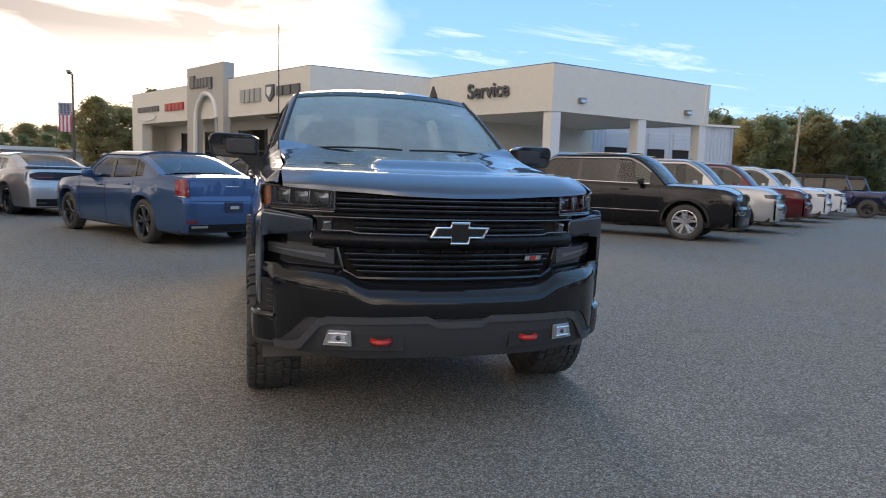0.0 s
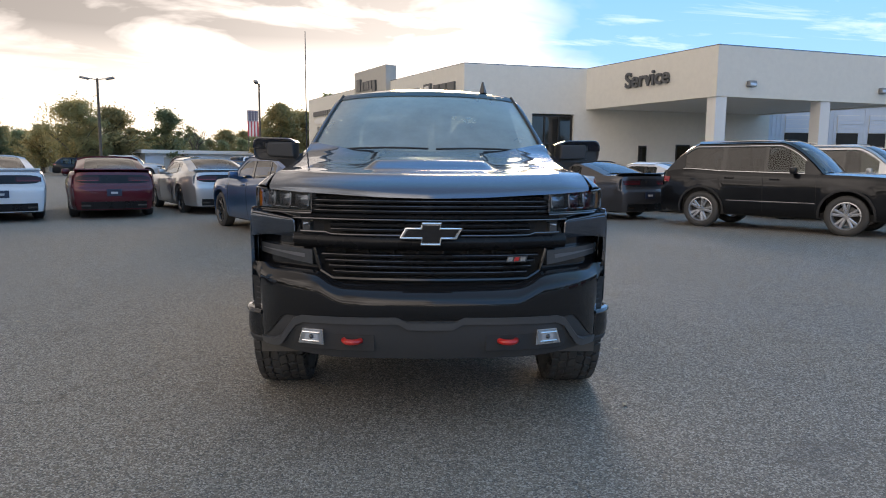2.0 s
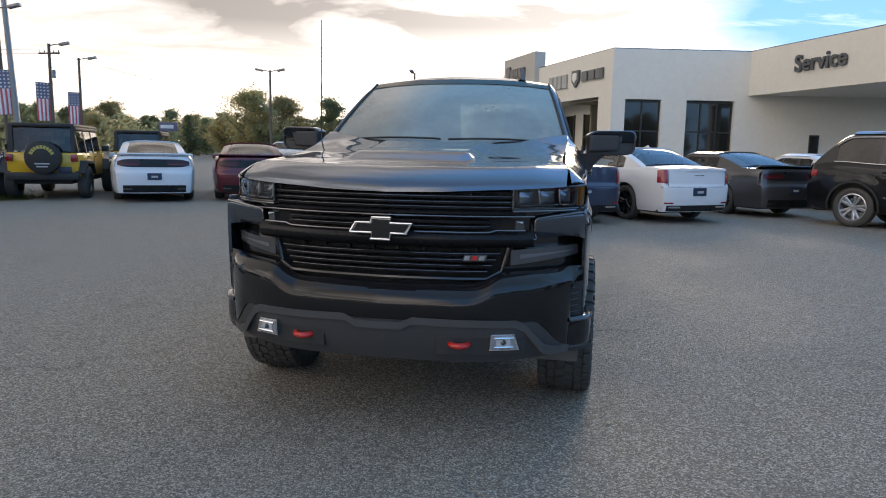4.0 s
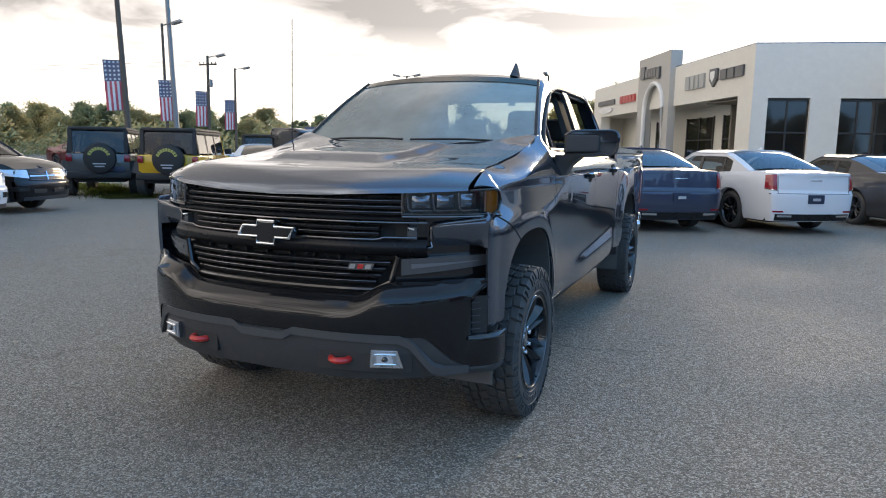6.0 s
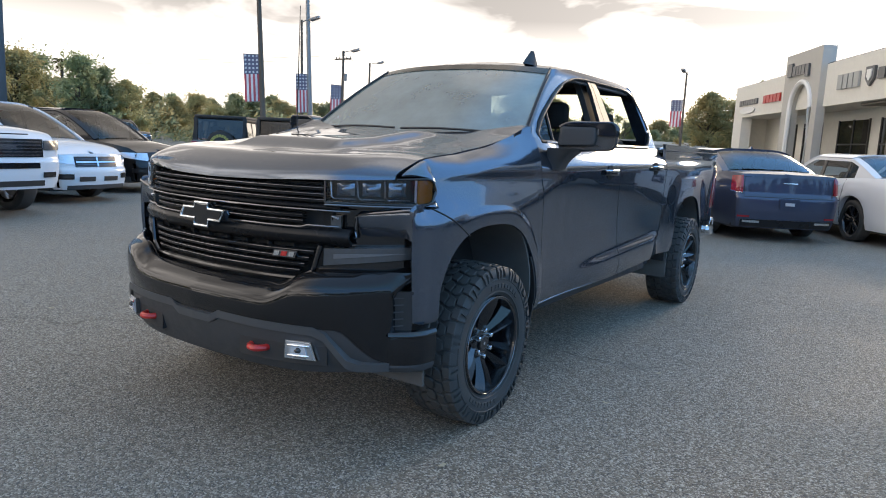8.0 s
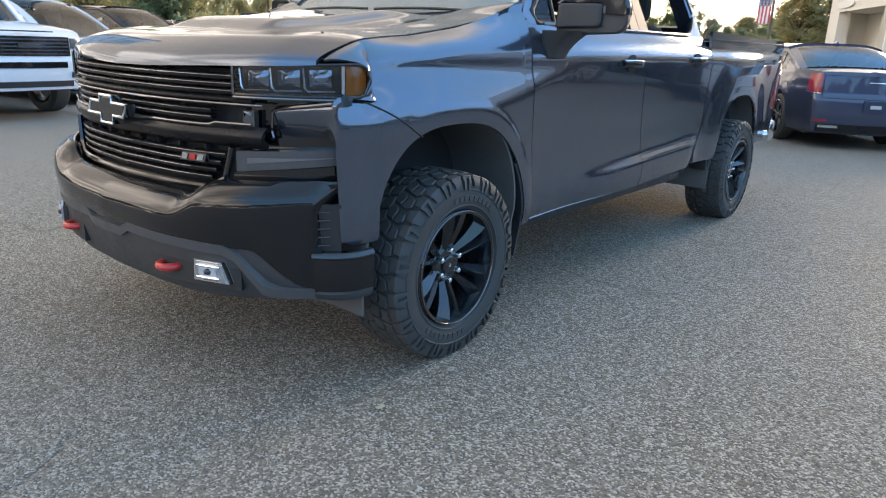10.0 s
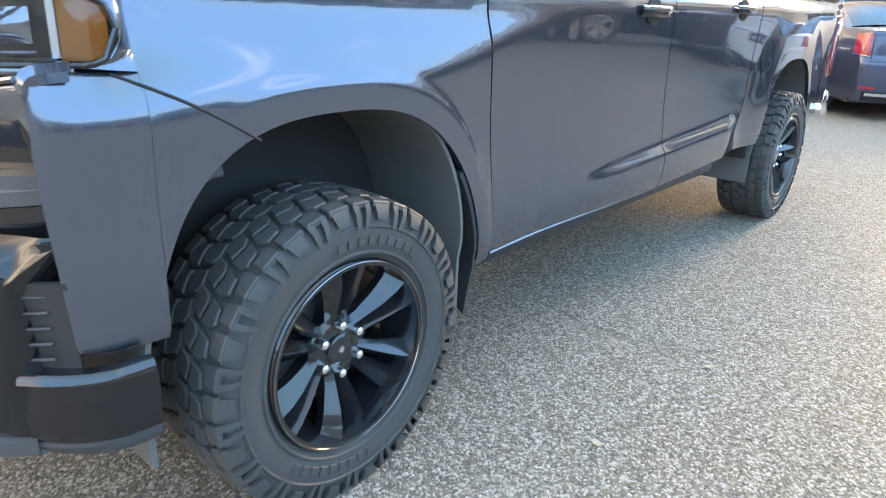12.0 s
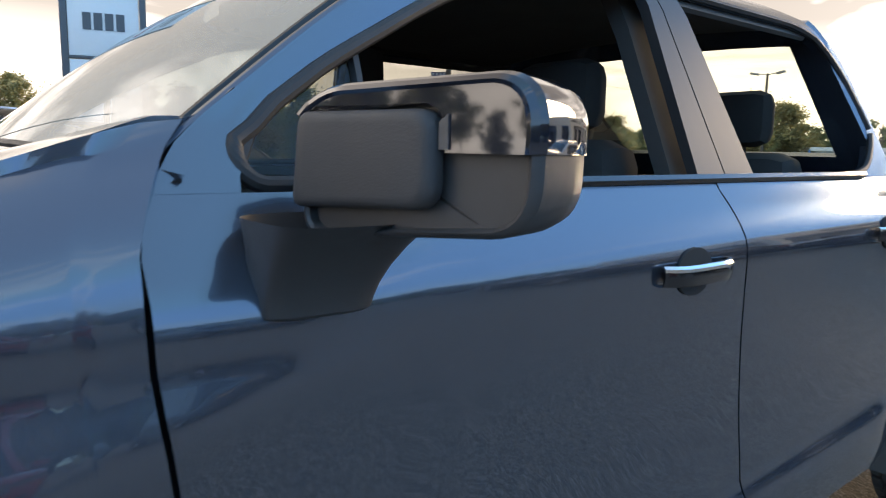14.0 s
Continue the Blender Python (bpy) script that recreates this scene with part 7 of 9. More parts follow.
    # windscreen
    def ws(u, v):
        b = np.array((0.842 * u, 1.335 + 0.130 * u * u, 1.395 + 0.012 * (1 - u * u)))
        q = np.array((0.672 * u, 2.005 + 0.085 * u * u, 1.880 - 0.035 * abs(u) ** 3))
        p = b * (1 - v) + q * v
        p[2] += 0.030 * math.sin(math.pi * v) * (1 - 0.4 * u * u)
        return p
    part("windscreen", MB().shell(np.array([[ws(u, v) for u in np.linspace(-0.965, 0.965, 33)] for v in np.linspace(0.012, 0.985, 17)])[::-1], 0.006), M["truck_glass"], t)
    band = np.array([[ws(u, v) + np.array((0, -0.003, 0.004)) for u in np.linspace(-0.97, 0.97, 33)] for v in np.linspace(0.90, 0.995, 4)])
    part("windscreen_shade_band", MB().shell(band[::-1], 0.002), M["privacy"], t)
    def pillar_a(mb):
        P_ = []
        for v in np.linspace(0, 1, 20):
            a = ws(0.955, v)
            y = 1.50 + (2.20 - 1.50) * v
            z = float(ROOFLINE(y))
            b = np.array((side_x(z), y, z))
            P_.append([a * (1 - k) + b * k + np.array((0.006, -0.006, 0.004)) * math.sin(math.pi * k) for k in np.linspace(0, 1, 6)])
        mb.shell(np.array(P_)[::-1], 0.03)
    both(pillar_a, "windscreen_pillar", TP, t)
    def apron(mb):
        P_ = []
        for u in np.linspace(0.80, 1.0, 8):
            x = u * (float(XH(1.45)) - 0.004)
            ye = 1.325 + 0.150 * u * u + 0.055 * u ** 6 - 0.012
            h = np.array((x, ye, hood_z(x, ye) - 0.006))
            w_ = ws(min(0.985, u * 0.985), 0.085 + 0.06 * float(sm(0.9, 1.0, u))) + np.array((0.004 * u, -0.004, 0.004))
            if u > 0.95:
                w_ = w_ * (1 - (u - 0.95) / 0.05) + np.array((side_x(1.520) + 0.002, 1.604, 1.520)) * ((u - 0.95) / 0.05)
            P_.append([h * (1 - k) + w_ * k + np.array((0, 0, -0.010 * math.sin(math.pi * k))) for k in np.linspace(0, 1, 5)])
        mb.shell(np.array(P_), 0.01)
    both(apron, "cowl_corner", TP, t)

    def nose_top(mb):
        """Fender skin between the bonnet, the lamp and the side."""
        P_ = []
        for q in np.linspace(0, 1, 20):
            a = lamp_outline(q)
            zt_ = hood_z(float(XH(0.47)), 0.47) - 0.004
            z = zt_ + (1.086 - zt_) * q ** 1.15
            b = np.array((side_w(0.47, z) + 0.0005, 0.472, z))
            row = []
            for k in np.linspace(0, 1, 13):
                p = a * (1 - k) + b * k + np.array((0.010 * q, 0, 0.012 * (1 - q) * min(1.0, 3 * q))) * math.sin(math.pi * k)
                if q < 0.4:      # flush with the bonnet along the shut line
                    p[2] += (hood_z(min(p[0], 0.845), p[1]) - 0.004 - p[2]) * (1 - q / 0.4) ** 2
                row.append(p)
            P_.append(row)
        mb.shell(np.array(P_), 0.008)
    both(nose_top, "fender_nose", TP, t)
    both(lambda mb: mb.tube([ws(0.962, v) + np.array((0.0, -0.002, 0.004)) for v in np.linspace(0, 1, 16)], 0.009, 6), "windscreen_seal", M["black_plastic"], t)
    zc = curve([2.0, 2.2, 2.6, 3.1, 3.47], [1.884, 1.922, 1.940, 1.932, 1.895])
    P_ = []
    for s in np.linspace(0, 1, 30):
        row = []
        yc = 2.0 + 1.47 * s
        ye = 2.19 + 1.255 * s
        ze = float(ROOFLINE(ye))
        xe = side_x(ze)
        for u in np.linspace(-1, 1, 31):
            k = abs(u) ** 2.4
            z = float(zc(yc)) * (1 - k) + ze * k
            z += 0.008 * math.exp(-((abs(u) - 0.78) / 0.05) ** 2) * float(sm(2.2, 2.4, yc))
            row.append((xe * u, yc * (1 - u * u) + ye * u * u, z))
        P_.append(row)
    part("roof", MB().shell(np.array(P_)[::-1], 0.025), TP, t)
    part("roof_fin_antenna", MB().add([(0.44, 2.10, 1.895), (0.41, 2.20, 1.892), (0.47, 2.20, 1.892), (0.44, 2.205, 1.985), (0.433, 2.235, 1.988), (0.447, 2.235, 1.988), (0.41, 2.26, 1.89), (0.47, 2.26, 1.89)],
                                      [(0, 1, 3), (0, 3, 2), (1, 4, 3), (2, 3, 5), (3, 4, 5), (1, 6, 4), (2, 5, 7), (4, 6, 7, 5), (0, 2, 7, 6, 1)]), M["black_plastic"], t)
    # side glass, trim and pillars
    def glass_f(mb, y0=1.815):
        P_ = []
        for s in np.linspace(0, 1, 30):
            row = []
            y = y0 + (2.635 - y0) * s
            lo, hi = 1.388, max(1.392, float(W_TOP(y)) + 0.004)
            for v in np.linspace(0, 1, 8):
                z = lo + (hi - lo) * v
                row.append((side_x(z) - 0.020, y - 0.08 * (z - 1.39) * s, z))
            P_.append(row)
        mb.shell(np.array(P_), 0.004)

    def glass_q(mb):
        mb.shell(np.array([[(side_x(z) - 0.014, y, z) for z in np.linspace(1.388, max(1.392, float(W_TOP(y)) + 0.004), 6)] for y in np.linspace(1.590, 1.80, 10)]), 0.004)

    def glass_r(mb):
        P_ = []
        for s in np.linspace(0, 1, 30):
            y = 2.86 + (3.668 - 2.86) * s
            lo, hi = float(W_BOT(y)) - 0.003, max(float(W_BOT(y)) + 0.002, float(W_TOP(y)) + 0.004)
            P_.append([(side_x(z) - 0.020, y - 0.30 * (z - 1.39) * (1 - s) ** 2, z) for z in np.linspace(lo, hi, 8)])
        mb.shell(np.array(P_), 0.004)
    # the driver's side windows are rolled down, the others shut
    both(glass_q, "quarter_window", M["side_glass"], t, "small fixed front quarter window")
    for fn, lab in ((glass_f, "closed front side window"), (glass_r, "closed rear side window")):
        g_ = MB()
        fn(g_)
        g_.skins = [S * np.array((-1, 1, 1)) for S in g_.skins]
        part("side_window", g_, M["side_glass"], t, lab)
    def pil_b(mb, a, b, ka, kb, off):
        P_ = [[(side_x(z) + off, (a if k == 0 else b) - (ka if k == 0 else kb) * (z - 1.39), z) for z in np.linspace(1.388, 1.840, 8)] for k in (0, 1)]
        mb.shell(np.array(P_), 0.025)
    both(lambda mb: pil_b(mb, 2.640, 2.752, 0.08, 0.24, 0.002), "door_pillar", M["pillar"], t)
    both(lambda mb: pil_b(mb, 2.757, 2.885, 0.24, 0.33, 0.002), "door_pillar", M["pillar"], t)
    def outline(mb):
        up = [(side_x(float(W_TOP(y))) + 0.001, y, float(W_TOP(y))) for y in np.linspace(1.588, 3.665, 60)]
        mb.tube(up, 0.009, 6)
        mb.tube([(side_x(float(W_BOT(y))) + 0.001, y, float(W_BOT(y))) for y in np.linspace(3.40, 3.668, 16)], 0.009, 6)
    both(outline, "window_seal", M["black_plastic"], t)
    both(lambda mb: mb.tube([(side_x(1.392) + 0.010, y, 1.390 + 0.005 * (y - 1.6)) for y in np.linspace(1.66, 3.50, 30)], 0.011, 6), "belt_moulding", M["gloss_black"], t)
    # small fixed quarter behind the mirror
    def corner_seal(mb):
        pts = [(1.80, 1.395), (1.70, 1.394), (1.640, 1.394)] + [(1.630 + 0.040 * math.cos(a), 1.434 + 0.040 * math.sin(a)) for a in np.linspace(-1.7, -3.55, 10)] + [(y, float(W_TOP(y)) - 0.002) for y in np.linspace(1.62, 2.1, 14)]
        mb.tube([(side_x(z) + 0.004, y, z) for y, z in pts], 0.0125, 10)
    both(corner_seal, "corner_seal", M["black_plastic"], t)
    both(lambda mb: mb.tube([(side_x(z) - 0.012, 1.805, z) for z in (1.39, 1.60)], 0.010, 6), "window_divider", M["black_plastic"], t)
    # back of the cab
    def bk(u, v):
        y = 3.735 - 0.245 * v
        z = 1.385 + (1.895 - 0.03 * abs(u) ** 3 - 1.385) * v
        return (side_x(1.385 + 0.47 * v) * u, y, z)
    for name, us, vs, mt in (("cab_back", (-1, 1), (0, 0.16), TP), ("cab_back", (-1, 1), (0.86, 1), TP), ("cab_back", (-1, -0.86), (0.16, 0.86), TP), ("cab_back", (0.86, 1), (0.16, 0.86), TP), ("rear_window", (-0.86, 0.86), (0.16, 0.86), M["rear_glass"])):
        part(name, MB().shell(np.array([[bk(u, v) for u in np.linspace(us[0], us[1], 12)] for v in np.linspace(vs[0], vs[1], 5)]), 0.006 if "window" in name else 0.03), mt, t)
    part("cab_back", MB().box((-0.84, 3.72, 0.50), (0.84, 3.755, 1.385), 0.01), TP, t)
    # cowl, wipers, mast antenna
    part("cowl_panel", MB().shell(np.array([[(0.74 * u, 1.30 + 0.13 * u * u + 0.10 * v, 1.352 + 0.035 * v - 0.01 * u * u) for u in np.linspace(-1, 1, 21)] for v in np.linspace(0, 1, 4)])[::-1], 0.02), M["black_plastic"], t)
    for a in (-0.62, 0.05):
        pts = [ws((a + 0.62 * k) / 0.80, 0.03 + 0.015 * math.sin(3 * k)) + np.array((0, -0.012, 0.014)) for k in np.linspace(0, 1, 10)]
        part("wiper", MB().tube(pts, 0.007, 6), M["black_plastic"], t)
    part("mast_antenna", MB().tube([(-0.815, 1.34, 1.33), (-0.815, 1.34, 1.37)], 0.016, 10).tube([(-0.815, 1.34, 1.36), (-0.818, 1.36, 2.20)], [0.0045, 0.0025], 6), M["black_plastic"], t, "thin black mast antenna")
    # ---- door mirrors
    mo, mu, mw = np.array((0.950, 1.622, 0.0)), np.array((0.966, 0.259, 0.0)), np.array((-0.259, 0.966, 0.0))

    def rounded(corners, n=9):
        """Outline of a polygon with rounded corners (u, z, radius)."""
        out = []
        k = len(corners)
        for i in range(k):
            p, a, b = [np.array(corners[j % k][:2]) for j in (i, i - 1, i + 1)]
            r = corners[i][2]
            ea, eb = (a - p) / np.linalg.norm(a - p), (b - p) / np.linalg.norm(b - p)
            for q in np.linspace(0, 1, n):
                out.append(p + ea * r * (1 - q) ** 2 + eb * r * q * q)
        return out

    def mp(u, z, d):
        return tuple(mo + mu * u + mw * d + np.array((0, 0, z)))
    CASE = rounded([(0.0, 1.340, 0.03), (0.318, 1.361, 0.055), (0.322, 1.516, 0.055), (0.030, 1.511, 0.045), (0.0, 1.486, 0.015)])
    CEN = np.array((0.164, 1.434))

    def loft(mb, outline, rows, close=True):
        P_ = []
        for d, e in rows:
            row = []
            for q in outline:
                v = q - CEN
                w = CEN + v * (1 - e / np.linalg.norm(v))
                row.append(mp(w[0], w[1], d))
            if close:
                row.append(row[0])
            P_.append(row)
        mb.grid(P_)
        return P_

    def case(mb):
        P_ = loft(mb, CASE, [(0.014, 0.016), (0.003, 0.014), (0.0, 0.010), (0.002, 0.005), (0.008, 0.0), (0.070, 0.001), (0.105, 0.008), (0.122, 0.022), (0.124, 0.030), (0.112, 0.034)])
        mb.add(P_[0][:-1], [tuple(range(len(P_[0]) - 1))])
        mb.add(P_[-1][:-1], [tuple(range(len(P_[-1]) - 1))])
    mm = both(case, "door_mirror", M["mirror_case"], t, "large black door mirror", 40)

    def cap(mb):
        """Gloss shell over the top and outer end, with an L-shaped front."""
        i0 = next(i for i, q in enumerate(CASE) if q[0] > 0.25 and q[1] > 1.445)
        run = [np.array((0.3195, 1.440))] + CASE[i0:-6]
        P_ = loft(mb, run, [(-0.002, 0.016), (-0.0045, 0.010), (-0.001, 0.002), (0.006, -0.003), (0.070, -0.002), (0.104, 0.005), (0.118, 0.016)], False)
        front = [mp(0.214, 1.440, -0.002)] + P_[0] + [mp(0.012, 1.489, -0.002), mp(0.190, 1.489, -0.002), mp(0.206, 1.482, -0.002), mp(0.214, 1.466, -0.002)]
        mb.add(front, [tuple(range(len(front)))])

    def panel(mb):
        out = rounded([(-0.006, 1.374, 0.016), (0.206, 1.382, 0.030), (0.206, 1.484, 0.026), (0.006, 1.484, 0.018)])
        P_ = []
        for d, e in ((0.006, 0.0), (-0.006, 0.001), (-0.012, 0.007), (-0.014, 0.016), (-0.0145, 0.024)):
            P_.append([])
            for q in out:
                v = q - np.array((0.10, 1.431))
                w = q - v / np.linalg.norm(v) * e
                P_[-1].append(mp(w[0], w[1], d))
            P_[-1].append(P_[-1][0])
        mb.grid(P_)
        mb.add(P_[-1][:-1], [tuple(range(len(P_[-1]) - 1))])
    for ob, sx in zip(mm, (1, -1)):
        c = MB()
        cap(c)
        p = MB()
        panel(p)
        e = MB().prism([(0.2075, 1.443), (0.219, 1.443), (0.2185, 1.478), (0.2075, 1.470)], mp, -0.0045, 0.002)
        gl = MB().prism([(0.03, 1.375), (0.27, 1.392), (0.27, 1.495), (0.03, 1.490)], mp, 0.116, 0.1225)
        for b_, n_, mt in ((c, "mirror_cap", M["cap_paint"]), (p, "mirror_front_panel", M["grey_plastic"]), (e, "turn_lamp", M["smoke_lens"]), (gl, "mirror_glass", M["mirror"])):
            if sx < 0:
                b_.v = [(-x, y, z) for x, y, z in b_.v]
                b_.f = [f[::-1] for f in b_.f]
            part(n_, b_, mt, ob, angle=14 if n_ == "mirror_cap" else 40)
        f = MB()
        rows = []
        for v in (0.0, 0.0, 0.04, 0.12, 0.3, 0.5, 0.7, 0.85, 1.0):
            k = 0.0 if not rows else 1.0
            yc, hy = 1.648 + 0.006 * v, (0.074 + 0.028 * v ** 1.6) * k
            hx = (0.046 + 0.046 * v ** 2.2) * (0.86 if v == 0 else 1.0) * k
            z = 1.240 + 0.122 * v
            rows.append([(0.925 + 0.062 * v ** 1.5 + hx * math.copysign(abs(math.cos(a)) ** 0.5, math.cos(a)), yc + 0.93 ** (v < 0.03) * hy * math.copysign(abs(math.sin(a)) ** 0.5, math.sin(a)), z) for a in np.linspace(0, 2 * math.pi, 33)])
        f.grid(rows)
        if sx < 0:
            f.v = [(-x, y, z) for x, y, z in f.v]
            f.f = [q[::-1] for q in f.f]
        part("mirror_foot", f, M["mirror_case"], ob)
    # ---- door handles: bowl, strap, bright upper band
    for doors, yh, zh in ((fd, 2.47, 1.218), (rd, 3.47, 1.240)):
        for ob, sx in zip(doors, (1, -1)):
            w = side_w(yh, zh, 1)
            bowl = MB()
            ringp = [(w + 0.001, yh + 0.060 * math.cos(a), zh + 0.048 * math.sin(a)) for a in np.linspace(0, 2 * math.pi, 25)[:-1]]
            bowl.prism([(q[1], q[2]) for q in ringp], lambda y, z, d: (sx * (w + d), y, z), -0.012, 0.0035)
            part("handle_bowl", bowl, M["underbody"], ob)
            path = []
            for a in np.linspace(-1, 1, 16):
                path.append([yh + 0.118 * a, w + 0.012 + 0.026 * (1 - a ** 4)])
            st = np.array([[(sx * (q[1] - 0.012), q[0], zh - 0.020), (sx * q[1], q[0], zh - 0.018), (sx * (q[1] + 0.004), q[0], zh), (sx * q[1], q[0], zh + 0.018), (sx * (q[1] - 0.012), q[0], zh + 0.020)] for q in path])
            h_ = part("handle", MB().shell(st if sx > 0 else st[::-1], 0.006), M["black_wheel"], ob)
            ch = np.array([[(sx * (q[1] + 0.003), q[0], zh + 0.010), (sx * (q[1] + 0.003), q[0], zh + 0.016), (sx * (q[1] - 0.002), q[0], zh + 0.0215)] for q in path])
            part("handle_band", MB().shell(ch if sx > 0 else ch[::-1], 0.003), M["chrome"], h_)
    # ---- cabin
    part("cabin_floor", MB().box((-0.84, 1.45, 0.56), (0.84, 3.70, 0.66)).box((-0.86, 1.46, 0.60), (-0.80, 3.70, 1.375)).box((0.80, 1.46, 0.60), (0.86, 3.70, 1.375)).box((-0.80, 1.40, 0.6), (0.80, 1.46, 1.30)), M["cabin"], t)
    part("dashboard", MB().box((-0.79, 1.46, 1.10), (0.79, 1.86, 1.33), 0.06).box((-0.15, 1.80, 1.05), (0.15, 1.93, 1.36), 0.03), M["cabin"], t)
    part("roof_lining", MB().shell(np.array([[(0.62 * u, 2.08 + 1.36 * s, 1.846 + 0.03 * (1 - u * u)) for u in np.linspace(-1, 1, 9)] for s in np.linspace(0, 1, 8)])[::-1], 0.01), M["lining"], t)
    both(lambda mb: mb.shell(np.array([[(0.600 + 0.085 * v, y, 1.862 - 0.060 * v ** 1.6) for v in np.linspace(0, 1, 6)] for y in np.linspace(2.12, 3.42, 8)])[::-1], 0.012), "roof_side_lining", M["cabin"], t)
    part("instrument_hood", MB().box((0.22, 1.62, 1.28), (0.56, 1.88, 1.375), 0.04), M["cabin"], t)
    sw = [(0.385 + 0.185 * math.cos(a), 1.98 - 0.06 * math.sin(a), 1.20 + 0.175 * math.sin(a)) for a in np.linspace(0, 2 * math.pi, 33)]
    wheel = part("steering_wheel", MB().tube(sw, 0.016, 8, False), M["cabin"], t)
    part("steering_boss", MB().box((0.30, 1.93, 1.14), (0.47, 1.98, 1.26), 0.03).box((0.21, 1.95, 1.18), (0.56, 1.975, 1.22), 0.01), M["cabin"], wheel)
    for y, back in ((2.62, 1.48), (3.52, 1.46)):
        for x in (-0.39, 0.39):
            s_ = part("seat", MB().box((x - 0.26, y - 0.55, 0.75), (x + 0.26, y, 0.98), 0.07).box((x - 0.255, y - 0.06, 0.85), (x + 0.255, y + 0.12, back), 0.07), M["seat"], t)
            part("headrest", MB().box((x - 0.14, y + 0.0, back + 0.02), (x + 0.14, y + 0.11, back + 0.21), 0.05).tube([(x - 0.05, y + 0.05, back - 0.02), (x - 0.05, y + 0.05, back + 0.05)], 0.008, 6).tube([(x + 0.05, y + 0.05, back - 0.02), (x + 0.05, y + 0.05, back + 0.05)], 0.008, 6), M["seat"], s_)
    both(lambda mb: mb.shell(np.array([[(side_x(z) - 0.06, 2.63 + 0.26 * k - (0.08 + 0.25 * k) * (z - 1.39), z) for z in np.linspace(1.30, 1.84, 6)] for k in (0, 1)]), 0.04), "inner_pillar", M["cabin"], t)
    part("interior_mirror", MB().box((-0.12, 1.93, 1.74), (0.12, 1.96, 1.81), 0.015).tube([(0, 1.957, 1.80), (0, 1.975, 1.835)], 0.010, 6), M["cabin"], t)
    # small white sticker inside the windscreen
    back = np.array((0, 0.012, -0.012))
    q = [ws(u, v) + back for u, v in ((0.72, 0.66), (0.775, 0.66), (0.775, 0.55), (0.72, 0.55))]
    part("window_sticker", MB().shell(np.array([[q[0], q[1]], [q[3], q[2]]]), 0.001), M["paper"], t)
    for x, y in ((-0.10, 1.60), (0.52, 1.66)):
        part("paper", MB().box((x - 0.07, y - 0.05, 1.331), (x + 0.07, y + 0.05, 1.334), 0.0, ), M["paper"], t)
    return t


BOW_F = [(-0.5, -0.075), (-0.41, 0.095), (-0.165, 0.095), (-0.145, 0.185), (0.165, 0.185), (0.15, 0.095), (0.5, 0.095), (0.41, -0.075), (0.165, -0.075), (0.15, -0.185), (-0.165, -0.185), (-0.15, -0.075)]
BOW = BOW_F
# the last value paints sky glare on the windscreen as a pale veil
M["truck_glass"] = glass("windscreen_glass", (0.34, 0.41, 0.43), 0, 2.2, 0.38)
M["rear_glass"] = glass("clear_rear_glass", (0.72, 0.76, 0.66), 0, 1.45)
M["side_glass"] = glass("tinted_side_glass", (0.42, 0.42, 0.38), 0, 1.45)
M["lamp_glass"] = glass("lamp_cover_glass", (0.80, 0.82, 0.84))
M["bumper"] = plain("black_bumper_paint", (0.010, 0.010, 0.011), 0.09, grain=12, amount=0.3, spec=0.4, coat=0.25)
M["grille"] = plain("black_grille_plastic", (0.010, 0.010, 0.011), 0.28, grain=60, amount=0.3, spec=0.22)
M["mould"] = plain("satin_grey_moulding", (0.07, 0.071, 0.073), 0.45, grain=300, amount=0.15)
M["liner"] = plain("felt_arch_liner", (0.125, 0.116, 0.106), 0.95, grain=200, amount=0.3)
M["pillar"] = plain("satin_black_pillar", (0.034, 0.035, 0.037), 0.38, grain=20, amount=0.15, spec=0.35, coat=0.08)
M["cap_paint"] = plain("gloss_dark_cap", (0.010, 0.014, 0.024), 0.06, grain=20, amount=0.3, spec=0.5, coat=0.8)
M["mirror_case"] = plain("moulded_black_mirror_case", (0.045, 0.045, 0.046), 0.42, grain=500, amount=0.2, relief=0.08)
M["bright_chrome"] = plain("bright_chrome", (0.93, 0.94, 0.95), 0.22, 1.0, grain=8, amount=0.04)
M["reflector"] = plain("lamp_reflector", (0.42, 0.43, 0.45), 0.30, 0.7, grain=40, amount=0.25)
M["marker"] = plain("frosted_marker_strip", (0.12, 0.12, 0.125), 0.45, grain=80, amount=0.3)
M["lining"] = plain("dark_roof_lining", (0.095, 0.085, 0.075), 0.9, grain=80)
build_truck()

# ---------------------------------------------------------------- poles, flags, pylon
def lamp_head(parent, base, az, arm=0.9):
    d = Vector((math.sin(radians(az)), math.cos(radians(az)), 0))
    b = Vector(base)
    part("lamp_arm", MB().tube([b, b + d * arm * 0.5 + Vector((0, 0, 0.12)), b + d * arm + Vector((0, 0, 0.15))], 0.04, 6), M["steel_pole"], parent)
    m = Matrix.Translation(b + d * (arm + 0.25) + Vector((0, 0, 0.18))) @ Matrix.Rotation(radians(90 - az), 4, "Z") @ pose(0, 0, 0, 0, -12, 0)
    part("lamp_head", MB().box((-0.38, -0.18, -0.10), (0.38, 0.18, 0.10), 0.05, m), M["steel_pole"], parent)


